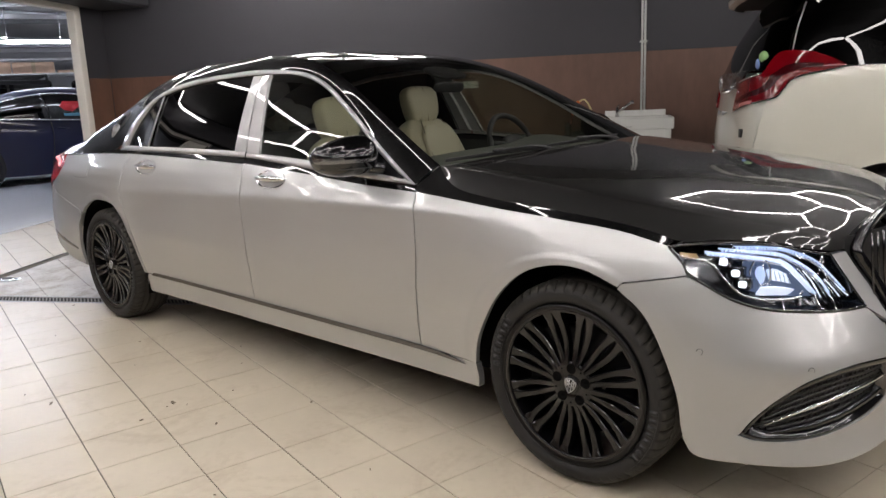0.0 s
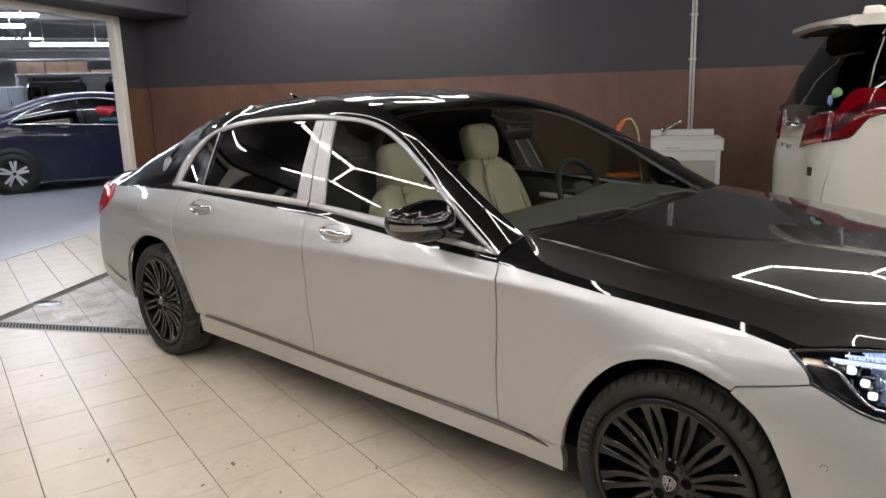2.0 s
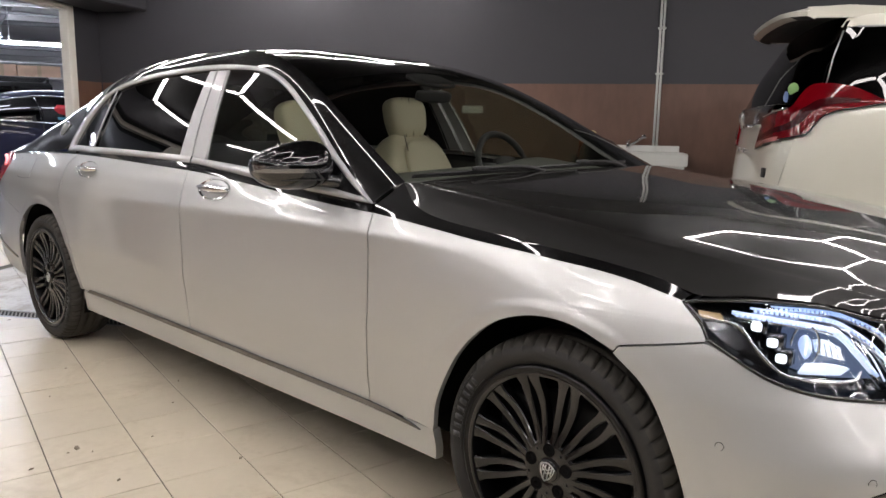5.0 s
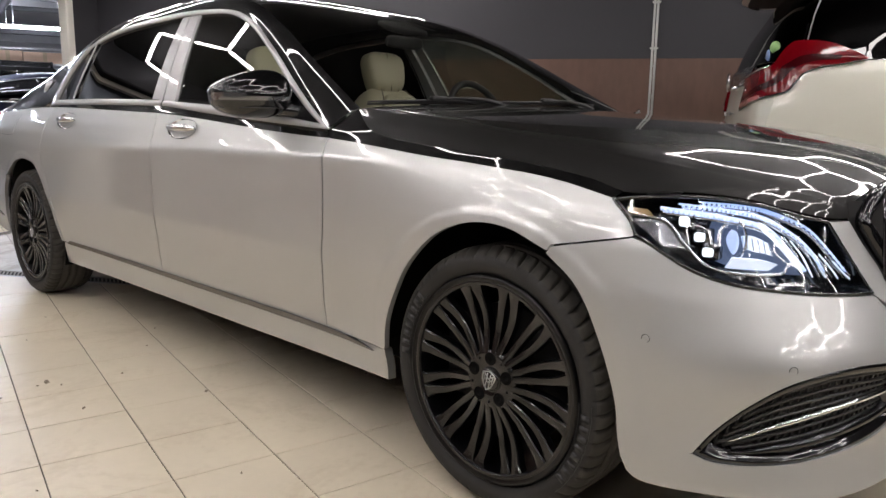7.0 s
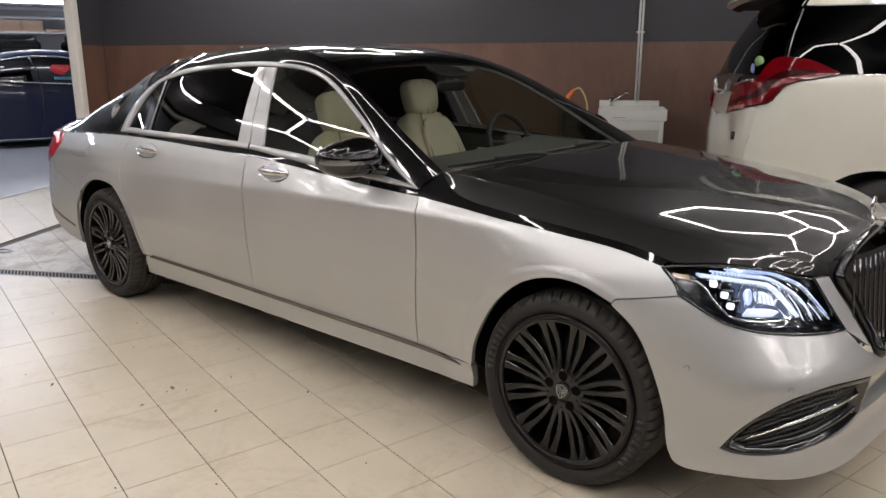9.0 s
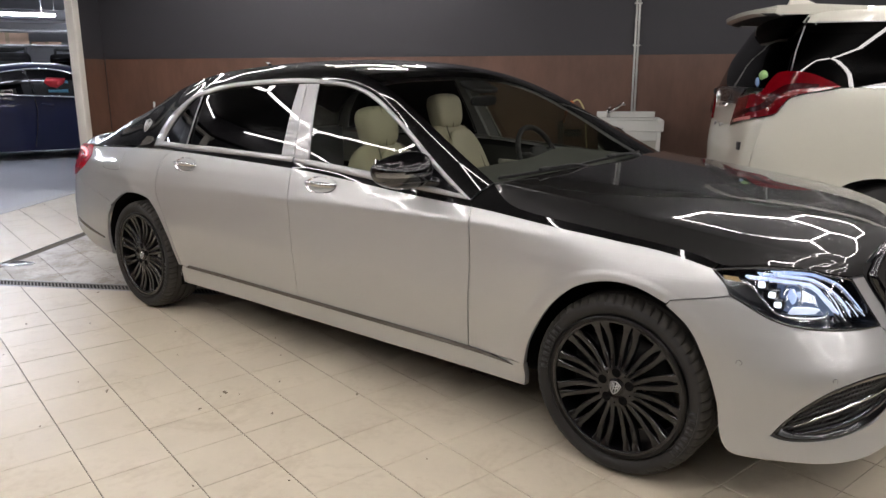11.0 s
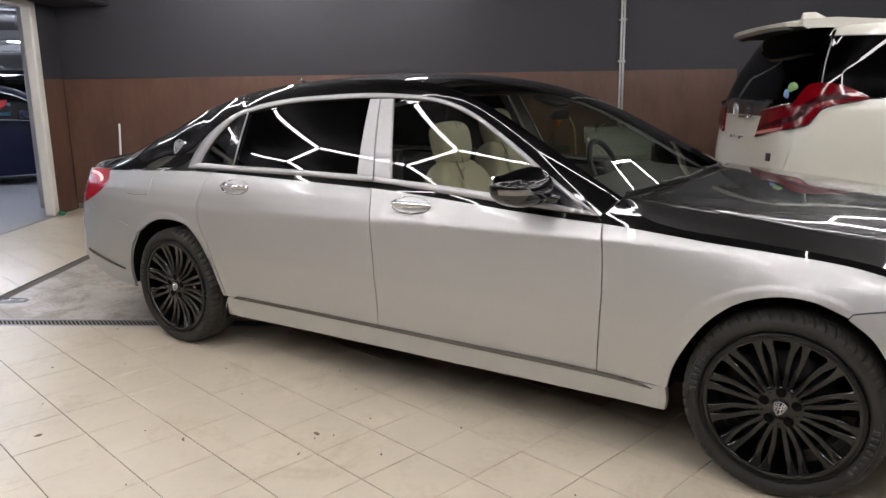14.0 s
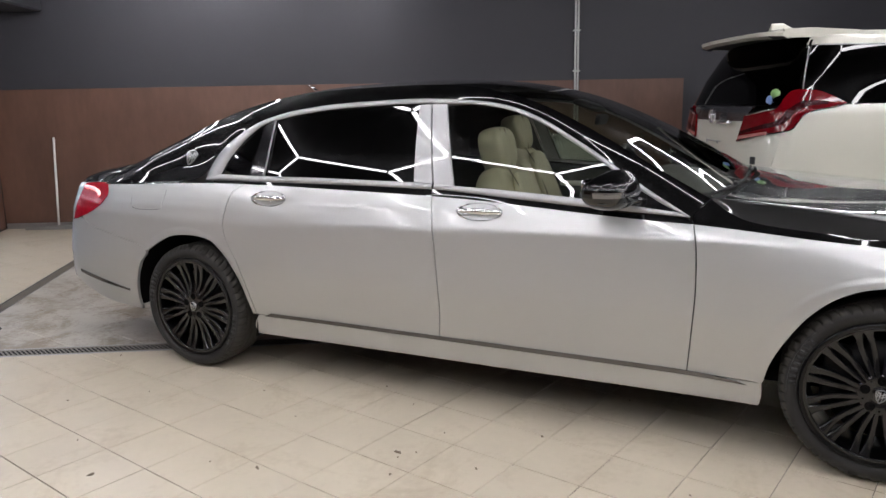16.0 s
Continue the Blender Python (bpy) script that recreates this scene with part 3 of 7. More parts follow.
# outlines of the fuel flap and the sensors are fine dark joints
both("flap_joint", tube([B(u, z, 0.0008) for u, z in spline([(-0.449, 0.998), (-0.437, 0.93), (-0.420, 0.902), (-0.385, 0.891), (-0.30, 0.890), (-0.205, 0.896), (-0.183, 0.912), (-0.175, 0.96), (-0.170, 1.006)])], 0.0014, 5), DARK, parents=quarter)

# upper shell: W is the line where pillars and roof sides meet glass and roof
W_LINE = [(-0.72, -0.60, 1.122), (-0.38, -0.580, 1.250), (-0.05, -0.580, 1.378), (0.25, -0.565, 1.468), (0.6, -0.555, 1.524), (1.0, -0.553, 1.540), (1.4, -0.556, 1.547), (1.72, -0.602, 1.514), (1.97, -0.655, 1.438), (2.25, -0.724, 1.302), (2.5, -0.780, 1.165), (2.72, -0.820, 1.052)]
E_LINE = [(0.040, 1.058), (0.075, 1.150), (0.165, 1.253), (0.335, 1.358), (0.51, 1.412), (0.68, 1.441), (0.87, 1.459), (1.18, 1.473), (1.393, 1.474), (1.64, 1.459), (1.81, 1.431), (1.97, 1.375), (2.12, 1.298), (2.27, 1.213), (2.42, 1.118), (2.55, 1.043), (2.655, 0.986)]
NS = 72


def eased(C, w):
    """A curve smoothed along its length, its ends kept."""
    out = C.copy()
    for i in range(1, len(C) - 1):
        r = min(w, i, len(C) - 1 - i)
        out[i] = C[i - r:i + r + 1].mean(0)
    return out


W = eased(eased(even(spline(W_LINE), NS), 4), 3)
belt_run = even([(-0.74, 1.013), (-0.401, 1.0255), (-0.167, 1.0365), (0.02, 1.046)], 12)
ease = lambda u: (lambda t: t * t * (3 - 2 * t))(min(1.0, max(0.0, (u + 0.62) / 0.60)))
low_run = np.concatenate([np.array([B(u, z + 0.010 * ease(u), 0.066 * ease(u)) for u, z in belt_run]), np.array([G(x, z) for x, z in spline(E_LINE)])])
L = eased(even(low_run, NS), 2)
belt_out = np.array([B(u, z) for u, z in belt_run])
L_OUT = np.array([[p[0], np.interp(p[0], belt_out[:, 0], belt_out[:, 1]), np.interp(p[0], belt_out[:, 0], belt_out[:, 2])] if p[0] < belt_out[-1, 0] and p[2] < 1.058 else p for p in L])


def cross(a, b, bulge, k=5):
    """Points from a to b, bowed outwards by bulge."""
    out = []
    for t in np.linspace(0, 1, k):
        p = a * (1 - t) + b * t
        out.append(p + bulge * 4 * t * (1 - t))
    return out


rail = [[], [], [], [], []]
for i in range(NS + 1):
    d = W[i] - L[i]
    nrm = np.array([0, d[2], -d[1]])
    nrm = -nrm / (np.linalg.norm(nrm) + 1e-9)
    nrm = nrm if nrm[1] < 0 else -nrm
    for k, p in enumerate(cross(L[i], W[i], nrm * (0.007 + 0.032 * min(1.0, max(0.0, (0.35 - L[i][0]) / 0.45)) * min(1.0, i / 6)))):
        rail[k].append(p)
shoulder = [i for i in range(NS + 1) if L[i][0] < 0.022 and L[i][2] < 1.058]
both("pillar_shoulder", loft([(L[shoulder] + [0, -0.001, 0.001]), (L[shoulder] * 0.5 + L_OUT[shoulder] * 0.5 + [0, -0.002, 0.006]), L_OUT[shoulder]], 3), BLACK)
both("side_rail", loft([np.array(r) for r in rail[::-1]], 3), BLACK, label="gloss black roof side and pillars")


def crown(x):
    """Rise and forward bow of the middle of roof and screens over their edge."""
    return np.interp(x, [-0.72, -0.05, 0.25, 0.6, 1.0, 1.4, 1.72, 1.97, 2.25, 2.5, 2.72], [0.018, 0.022, 0.028, 0.035, 0.037, 0.033, 0.032, 0.036, 0.042, 0.036, 0.014]), np.interp(x, [-0.72, 0.25, 1.66, 2.72], [-0.10, -0.04, 0.02, 0.105])


def dome(i0, i1, k=16, drop=0.0):
    """The skin between the W lines of both sides."""
    v, f = [], []
    idx = list(range(i0, i1 + 1))
    for i in idx:
        dz, dx = crown(W[i][0])
        for j in range(-k, k + 1):
            q = 1 - (abs(j) / k) ** np.interp(W[i][0], [1.3, 1.9], [2.2, 3.0])
            v.append((W[i][0] + dx * q, -W[i][1] * (j / k), W[i][2] + dz * q - drop))
    m = 2 * k + 1
    for a in range(len(idx) - 1):
        for j in range(2 * k):
            f.append((a * m + j, a * m + j + 1, (a + 1) * m + j + 1, (a + 1) * m + j))
    return v, f


i_rear = int(np.argmin(abs(W[:, 0] - 0.25)))
i_front = int(np.argmin(abs(W[:, 0] - 1.66)))
part("rear_window", dome(0, i_rear), TINT, car, "dark tinted rear window")
roof = part("roof", dome(i_rear, i_front), BLACK, car, "gloss black roof")
screen = part("windscreen", dome(i_front, NS), SCREENGLASS, car, "clear windscreen")
screen.visible_shadow = False

def on_screen(s, f, out=0.0):
    """A place on the windscreen: s from its top to its foot, f from the right edge (-1) to the left (1)."""
    q = i_front + s * (NS - i_front)
    i = min(int(q), NS - 1)
    w = W[i] * (1 - (q - i)) + W[i + 1] * (q - i)
    k = 1 - abs(f) ** 3
    dz, dx = crown(w[0])
    return np.array([w[0] + dx * k + out * 0.45, -w[1] * f, w[2] + dz * k + out * 0.89])


# boot lid
T1 = [(-0.72, -0.60, 1.122), (-0.84, -0.605, 1.098), (-1.0, -0.60, 1.073), (-1.13, -0.585, 1.040), (-1.20, -0.565, 1.000)]
T0 = [(-0.73, 1.0135), (-0.80, 1.024), (-0.87, 1.022), (-0.95, 1.016), (-1.02, 1.005)]
T2 = [(-0.818, 0, 1.141), (-0.92, 0, 1.122), (-1.06, 0, 1.102), (-1.19, 0, 1.072), (-1.25, 0, 1.025)]
t0 = even(np.array([B(u, z) for u, z in spline(T0)]), 16)
t1 = even(spline(T1), 16)
t2 = even(spline(T2), 16)
fl = np.array([1, -1, 1])
part("boot_lid", loft([t0 * fl, t1 * fl, t2, t1, t0], 6), BLACK, car, "gloss black boot lid")

# bonnet
H0 = [B(u, z) for u, z in spline([(2.727, 1.046), (2.785, 1.010), (2.846, 0.983), (2.925, 0.966), (3.03, 0.953), (3.227, 0.937), (3.435, 0.918), (3.611, 0.892), (3.72, 0.866), (3.822, 0.872), (3.918, 0.869), (4.036, 0.859), (4.188, 0.841), (4.36, 0.816), (4.45, 0.812)])]
HF = [(2.765, -0.812, 1.053), (2.86, -0.800, 1.045), (2.95, -0.795, 1.036), (3.05, -0.795, 1.026), (3.2, -0.796, 1.008), (3.4, -0.793, 0.982), (3.58, -0.772, 0.956), (3.73, -0.742, 0.932), (3.85, -0.690, 0.909), (3.95, -0.620, 0.883), (4.02, -0.545, 0.856), (4.055, -0.478, 0.837)]
H3 = [(2.86, 0, 1.074), (3.0, 0, 1.062), (3.2, 0, 1.046), (3.5, 0, 1.027), (3.75, 0, 0.998), (3.95, 0, 0.956), (4.09, 0, 0.896)]
h0, hf, hc = even(np.array(H0), 56), even(spline(HF), 56), even(spline(H3), 56)
knee = h0 * 0.45 + hf * 0.55 + np.array([0, -0.004, 0.004])
sides = [h0 * (1 - t) ** 2 + knee * 2 * t * (1 - t) + hf * t * t for t in (0.0, 0.3, 0.6, 0.85)]
rows_ = []
for f_, g_ in ((1, 0), (0.93, 0.22), (0.72, 0.60), (0.42, 0.90), (0, 1)):
    q = hf.copy()
    q[:, 0] = hf[:, 0] + (hc[:, 0] - hf[:, 0]) * (1 - f_)
    q[:, 1] = hf[:, 1] * f_
    q[:, 2] = hf[:, 2] + (hc[:, 2] - hf[:, 2]) * g_
    rows_.append(q)
bonnet = part("bonnet", loft([q * fl for q in sides + rows_[:-1]] + rows_[::-1] + sides[::-1], 4), BONNETBLACK, car, "gloss black bonnet")
part("cowl", loft([np.array([(2.66, y, 1.035 - 0.0 * abs(y)) for y in np.linspace(0.72, -0.72, 24)]), np.array([(2.80 + 0.07 * (1 - (y / 0.72) ** 2), y, 1.045) for y in np.linspace(0.72, -0.72, 24)])], 4), DARK, car)

# window frames and panes on the window plane
def gframe(outer, inner, depth=0.006):
    """A trim strip between two outlines of the window plane, a little proud."""
    o, q = even(outer, 80), even(inner, 80)
    mid = (o + q) / 2
    v, f = [], []
    for c, d in ((o, 0.010), (o, -depth), (mid, -depth - 0.003), (q, -depth), (q, 0.012)):
        v += [tuple(G(x, z, d)) for x, z in c]
    m = 81
    for k in range(4):
        for i in range(m - 1):
            f.append((k * m + i, (k + 1) * m + i, (k + 1) * m + i + 1, k * m + i + 1))
    return v, [tuple(reversed(t)) for t in f]


top_o = spline(E_LINE)
GI = [(0.150, 1.088), (0.190, 1.165), (0.262, 1.255), (0.372, 1.345), (0.52, 1.388), (0.68, 1.414), (0.87, 1.434), (1.18, 1.449), (1.393, 1.451), (1.633, 1.442), (1.80, 1.416), (1.959, 1.362), (2.112, 1.285), (2.258, 1.201), (2.404, 1.108), (2.520, 1.042), (2.615, 0.998)]
rearpart = lambda C: C[C[:, 0] <= 1.395]
frontpart = lambda C: C[C[:, 0] >= 1.390]
both("window_frame", gframe(rearpart(top_o), rearpart(spline(GI))), BRUSHED, parents=rd, label="satin aluminium window surround")
both("window_frame", gframe(frontpart(top_o), frontpart(spline(GI))), BRUSHED, parents=fd, label="satin aluminium window surround")
both("belt_strip", gframe(cut(BELT + [(2.655, 0.984)], 1.492, 2.652, 0.0), cut([(1.49, 1.080), (1.60, 1.073), (1.87, 1.060), (2.13, 1.043), (2.40, 1.020), (2.575, 1.003), (2.655, 0.990)], 1.492, 2.640)), BRUSHED, parents=fd, label="satin aluminium belt strip")
both("belt_strip", gframe(cut([(0.03, 1.050), (0.2, 1.058), (0.375, 1.060), (0.965, 1.062), (1.484, 1.056)], 0.035, 1.482), cut([(0.03, 1.070), (0.15, 1.088), (0.4, 1.089), (0.82, 1.090), (1.484, 1.082)], 0.06, 1.482)), BRUSHED, parents=rd, label="satin aluminium belt strip")
# pillar covers either side of the door gap
both("pillar_cover", patch(lambda x, z, i=0.0: G(x, z, i - 0.006), [(1.384, 1.085), (1.482, 1.082)], [(1.331, 1.446), (1.391, 1.447)], [(1.384, 1.085), (1.331, 1.446)], [(1.482, 1.082), (1.391, 1.447)], 4, 12, 0.015), BRUSHED, parents=rd, label="satin aluminium pillar cover")
both("pillar_cover", patch(lambda x, z, i=0.0: G(x, z, i - 0.006), [(1.492, 1.081), (1.594, 1.073)], [(1.401, 1.447), (1.476, 1.446)], [(1.492, 1.081), (1.401, 1.447)], [(1.594, 1.073), (1.476, 1.446)], 4, 12, 0.015), BRUSHED, parents=fd, label="satin aluminium pillar cover")


def pane(bot, top, lef, rig):
    return patch(lambda x, z, i=0.0: G(x, z, i + 0.006), bot, top, lef, rig, 30, 14, 0.0)


rg = both("window_glass", pane([(0.484, 1.09), (1.40, 1.08)], cut(GI, 0.470, 1.34, 0.006), [(0.484, 1.09), (0.470, 1.376)], [(1.40, 1.08), (1.34, 1.45)]), TINT, parents=rd, label="dark privacy glass")
qg = both("quarter_glass", pane([(0.14, 1.085), (0.385, 1.088)], cut(GI, 0.25, 0.410, 0.006), edge([(0.14, 1.085), (0.185, 1.17), (0.25, 1.26)]), [(0.385, 1.088), (0.410, 1.362)]), TINT, parents=rd, label="dark privacy glass")
both("window_divider", patch(lambda x, z, i=0.0: G(x, z, i - 0.002), [(0.378, 1.09), (0.492, 1.09)], [(0.405, 1.357), (0.476, 1.378)], [(0.378, 1.09), (0.405, 1.357)], [(0.492, 1.09), (0.476, 1.378)], 3, 8, 0.01), GLOSSDARK, parents=rd, label="gloss black window divider")
both("divider_strip", tube([G(0.484, 1.092, -0.006), G(0.4815, 1.23, -0.006), G(0.474, 1.374, -0.006)], 0.004, 6), BRUSHED, parents=rd, label="slim bright strip on the divider")
fg = both("window_glass", pane([(1.58, 1.07), (2.58, 0.998)], cut(GI, 1.47, 2.58, 0.006), [(1.58, 1.07), (1.47, 1.448)], [(2.58, 0.998), (2.58, 1.006)]), LIGHTTINT, parents=fd, label="lightly tinted front side glass")
for o in (*rg, *qg, *fg):
    o.visible_shadow = False
both("mirror_triangle", patch(lambda x, z, i=0.0: G(x, z, i - 0.004), [(2.36, 1.027), (2.58, 1.003)], [(2.36, 1.130), (2.58, 1.010)], [(2.36, 1.027), (2.36, 1.130)], [(2.58, 1.003), (2.58, 1.010)], 8, 4, 0.012), GLOSSDARK, parents=fd, label="gloss black triangle behind the mirror")

# inner shell that keeps the body dark inside
def housing(x, a0, a1):
    """Part of a drum behind a wheel, from one angle to another in half turns."""
    v, f = [], []
    n = 28
    for i in range(n + 1):
        a = math.pi * (a0 + (a1 - a0) * i / n)
        for r, y in ((0.05, -0.60), (0.44, -0.60), (0.44, -0.925)):
            v.append((x + r * math.cos(a), y, 0.355 + r * math.sin(a)))
    for i in range(n):
        for q in range(2):
            f.append((i * 3 + q, i * 3 + q + 1, (i + 1) * 3 + q + 1, (i + 1) * 3 + q))
    return v, f


LINER = mat("wheel_liner", (0.003, 0.003, 0.003), 0.95, var=0.2, spec=0.1)
both("wheel_housing", housing(3.365, -0.06, 1.0), LINER)
both("wheel_housing", housing(0.0, -0.10, 1.03), LINER)
part("floor_pan", join(box(-0.95, -0.58, 0.22, 3.95, 0.58, 0.33, 0.03), box(0.46, -0.72, 0.22, 2.90, 0.72, 0.33, 0.02)), LINER, car, "dark underbody")
both("inner_side", patch(lambda u, z, i=0.0: B(u, z, i + 0.03), [(0.42, 0.24), (2.92, 0.24)], cut([(0.38, 1.045)] + BELT[1:] + [(2.75, 0.975)], 0.40, 2.72, -0.005), [(0.42, 0.24), (0.40, 1.04)], [(2.92, 0.24), (2.72, 0.97)], 20, 10, 0.0), DARK)

# ---- wheels ----
def tyre_mesh(R=0.352, rim=0.274, w=0.245):
    """Tyre turned from its section, with grooves round it and slits across the shoulders. Outer side at -w/2."""
    h = w / 2
    sec = [(rim - 0.002, -h + 0.030), (rim + 0.003, -h + 0.020), (rim + 0.008, -h + 0.012), (rim + 0.022, -h + 0.003), (rim + 0.040, -h), (R - 0.022, -h + 0.006), (R - 0.013, -h + 0.014), (R - 0.006, -h + 0.027), (R - 0.002, -h + 0.046)]
    g = []
    for c in (-0.062, -0.022, 0.022, 0.062):
        g += [(R, c - 0.006), (R - 0.008, c - 0.004), (R - 0.008, c + 0.004), (R, c + 0.006)]
    prof = sec + g + [(r, -y) for r, y in reversed(sec)]
    k = len(prof)
    blocks = 58
    turn = []
    for b in range(blocks):
        a = 2 * math.pi * b / blocks
        turn += [(a - 0.011, 0), (a - 0.008, 1), (a + 0.008, 1), (a + 0.011, 0), (a + 0.036, 0), (a + 0.07, 0)]
    v, f = [], []
    for a, low in turn:
        for q, (r, y) in enumerate(prof):
            if low and (6 <= q <= 9 or k - 10 <= q <= k - 7):
                r -= 0.011
            aa = a + 1.1 * max(0.0, h - 0.02 - abs(y)) * (1 if y < 0 else -1)
            v.append((r * math.cos(aa), y, r * math.sin(aa)))
    n = len(turn)
    for i in range(n):
        j = (i + 1) % n
        for q in range(k - 1):
            f.append((i * k + q, j * k + q, j * k + q + 1, i * k + q + 1))
    return v, f


def spoke_mesh():
    """One leaf-shaped spoke: two flat blades round a long slit, joined at hub and rim; along +x, face to -y."""
    v, f = [], []
    N = 22
    r0, r1 = 0.070, 0.258
    for side in (-1, 1):
        base = len(v)
        for i in range(N + 1):
            t = i / N
            r = r0 + (r1 - r0) * t
            slit = 0.0100 * max(0.0, math.sin(math.pi * min(1.0, max(0.0, (t - 0.10) / 0.84)) ** 1.25)) ** 0.85
            edge_ = 0.0140 + 0.0172 * math.sin(math.pi * min(1.0, t * 0.60 + 0.03)) ** 1.1 + 0.014 * (max(0.0, t - 0.80) / 0.20) ** 2
            y = 0.016 * math.sin(math.pi * t) ** 1.0 - 0.004 * t
            a, b = side * slit, side * edge_
            mid = (a + b) / 2
            v += [(r, y + 0.026, a), (r, y + 0.003, a + side * 0.0002), (r, y, a * 0.88 + b * 0.12), (r, y - 0.0006, mid), (r, y, a * 0.12 + b * 0.88), (r, y + 0.003, b), (r, y + 0.026, b)]
        for i in range(N):
            for q in range(6):
                o = base + i * 7 + q
                face = (o, o + 1, o + 8, o + 7)
                f.append(face if side > 0 else tuple(reversed(face)))
    return v, f


BRIGHT = mat("bright_emblem", (0.62, 0.62, 0.63), 0.28, 0.85, var=0.02)


def marking(r0=0.292, r1=0.316, y=-0.1232):
    """Raised bars on the sidewall in place of lettering, within a thin border."""
    out = []
    for k in range(8):
        a = (k - 3.5) * 0.086
        w = 0.026 if k % 2 else 0.020
        v = []
        for aa, r in ((a - w, r0), (a + w, r0), (a + w, r1), (a - w, r1)):
            for yy in (y + 0.004, y):
                v.append((r * math.cos(aa), yy, r * math.sin(aa)))
        out.append((v, [(1, 3, 5, 7), (0, 2, 3, 1), (2, 4, 5, 3), (4, 6, 7, 5), (6, 0, 1, 7)]))
    for r in (r0 - 0.006, r1 + 0.005):
        out.append(tube([(r * math.cos(a), y + 0.0005, r * math.sin(a)) for a in np.linspace(-0.42, 0.42, 20)], 0.0012, 4))
    return join(*out)


WHEEL_PARTS = {}


def wheel(x, y, z, left):
    """A black multi-spoke wheel; its face looks to -y, or to +y on the left."""
    m = pose(x, y, z, 0, 0, 180 if left else 0)
    if not WHEEL_PARTS:
        W_ = WHEEL_PARTS
        W_["barrel"] = mesh_of("wheel", *lathe([(0.277, -0.080), (0.280, -0.092), (0.278, -0.099), (0.272, -0.101), (0.268, -0.099), (0.262, -0.097), (0.254, -0.095), (0.251, -0.088), (0.250, -0.06), (0.244, -0.02), (0.240, 0.10), (0.27, 0.105)], 96), RIMBLACK)
        W_["tyre"] = mesh_of("tyre", *tyre_mesh(), TYRE)
        W_["tyre"].materials.append(TREAD)
        for pl in W_["tyre"].polygons:
            pl.material_index = 1 if math.hypot(pl.center.x, pl.center.z) > 0.352 - 0.021 else 0
        W_["ring"] = mesh_of("rim_ring", *lathe([(0.252, 0.012), (0.252, -0.010), (0.2535, -0.0115), (0.263, -0.0115), (0.2645, -0.010), (0.265, -0.004)], 96), RIMSATIN)
        W_["mark"] = mesh_of("sidewall_marking", *marking(), MARK)
        W_["spoke"] = mesh_of("spoke", *spoke_mesh(), RIMSATIN, False)
        W_["spoke"].materials.append(RIMBLACK)
        for pl in W_["spoke"].polygons:
            pl.material_index = 1 if pl.center.y > 0.024 or abs(pl.normal.y) < 0.3 else 0
        W_["hub"] = mesh_of("hub", *lathe([(0.0, 0.0), (0.030, 0.0), (0.033, 0.003), (0.035, 0.003), (0.040, 0.0), (0.070, 0.000), (0.079, 0.003), (0.082, 0.010), (0.082, 0.06)], 48), RIMSATIN)
        W_["cap"] = mesh_of("hub_cap", *lathe([(0.0, -0.004), (0.026, -0.004), (0.029, -0.002), (0.030, 0.004)], 32), GLOSSDARK)
        W_["disc"] = mesh_of("brake_disc", *lathe([(0.09, -0.012), (0.19, -0.012), (0.192, 0.012), (0.09, 0.012)], 64), STEEL)
        # flat near-black discs paint the shade of recessed bolt holes
        W_["bolt"] = mesh_of("dark_bolt_recess", *lathe([(0.0, 0.0008), (0.0070, 0.0008), (0.0078, -0.0004), (0.0095, -0.0004), (0.0100, 0.0008), (0.0150, 0.0002), (0.0158, -0.0012), (0.0172, -0.0010), (0.0178, 0.0002)], 22), LINER)
        W_["pin"] = mesh_of("hub_dot", *lathe([(0.0, -0.0004), (0.0036, -0.0005), (0.0042, 0.0004)], 12), RIMBLACK)
        W_["badge"] = mesh_of("badge", *shield(0.052), BRIGHT)
        W_["caliper"] = mesh_of("brake_caliper", *blob((0, 0, 0), (0.11, 0.07, 0.26), 0.5, 0.5), STEEL)
    ob = new("wheel", WHEEL_PARTS["barrel"])
    ob.parent = car
    ob.matrix_local = m
    tagged(ob, "black multi-spoke alloy wheel")

    def sub(kind, name, mm):
        o = new(name, WHEEL_PARTS[kind])
        o.parent = ob
        o.matrix_local = mm
        return o

    sub("tyre", "tyre", pose(0, 0.020, 0))["label"] = "black low-profile tyre"
    for k in range(12):
        sub("spoke", "spoke", pose(0, -0.086, 0, 0, 30 * k + 12, 0))
    sub("hub", "hub", pose(0, -0.086, 0))
    sub("ring", "rim_ring", pose(0, -0.086, 0))["label"] = "satin black outer rim ring"
    for a in (20, 200):
        sub("mark", "sidewall_marking", pose(0, 0.020, 0, 0, a, 0))
    sub("cap", "hub_cap", pose(0, -0.087, 0))
    sub("badge", "badge", pose(0, -0.0925, 0, 0, 12, 0))["label"] = "silver shield badge"
    for k in range(5):
        a = 2 * math.pi * k / 5 + 0.3
        sub("bolt", "dark_bolt_recess", pose(0.057 * math.cos(a), -0.087, 0.057 * math.sin(a)))
        sub("pin", "hub_dot", pose(0.062 * math.cos(a + 0.628), -0.0868, 0.062 * math.sin(a + 0.628)))
    sub("disc", "brake_disc", pose(0, 0.0, 0))
    sub("caliper", "brake_caliper", pose(-0.15, 0.0, 0.03))
    return ob


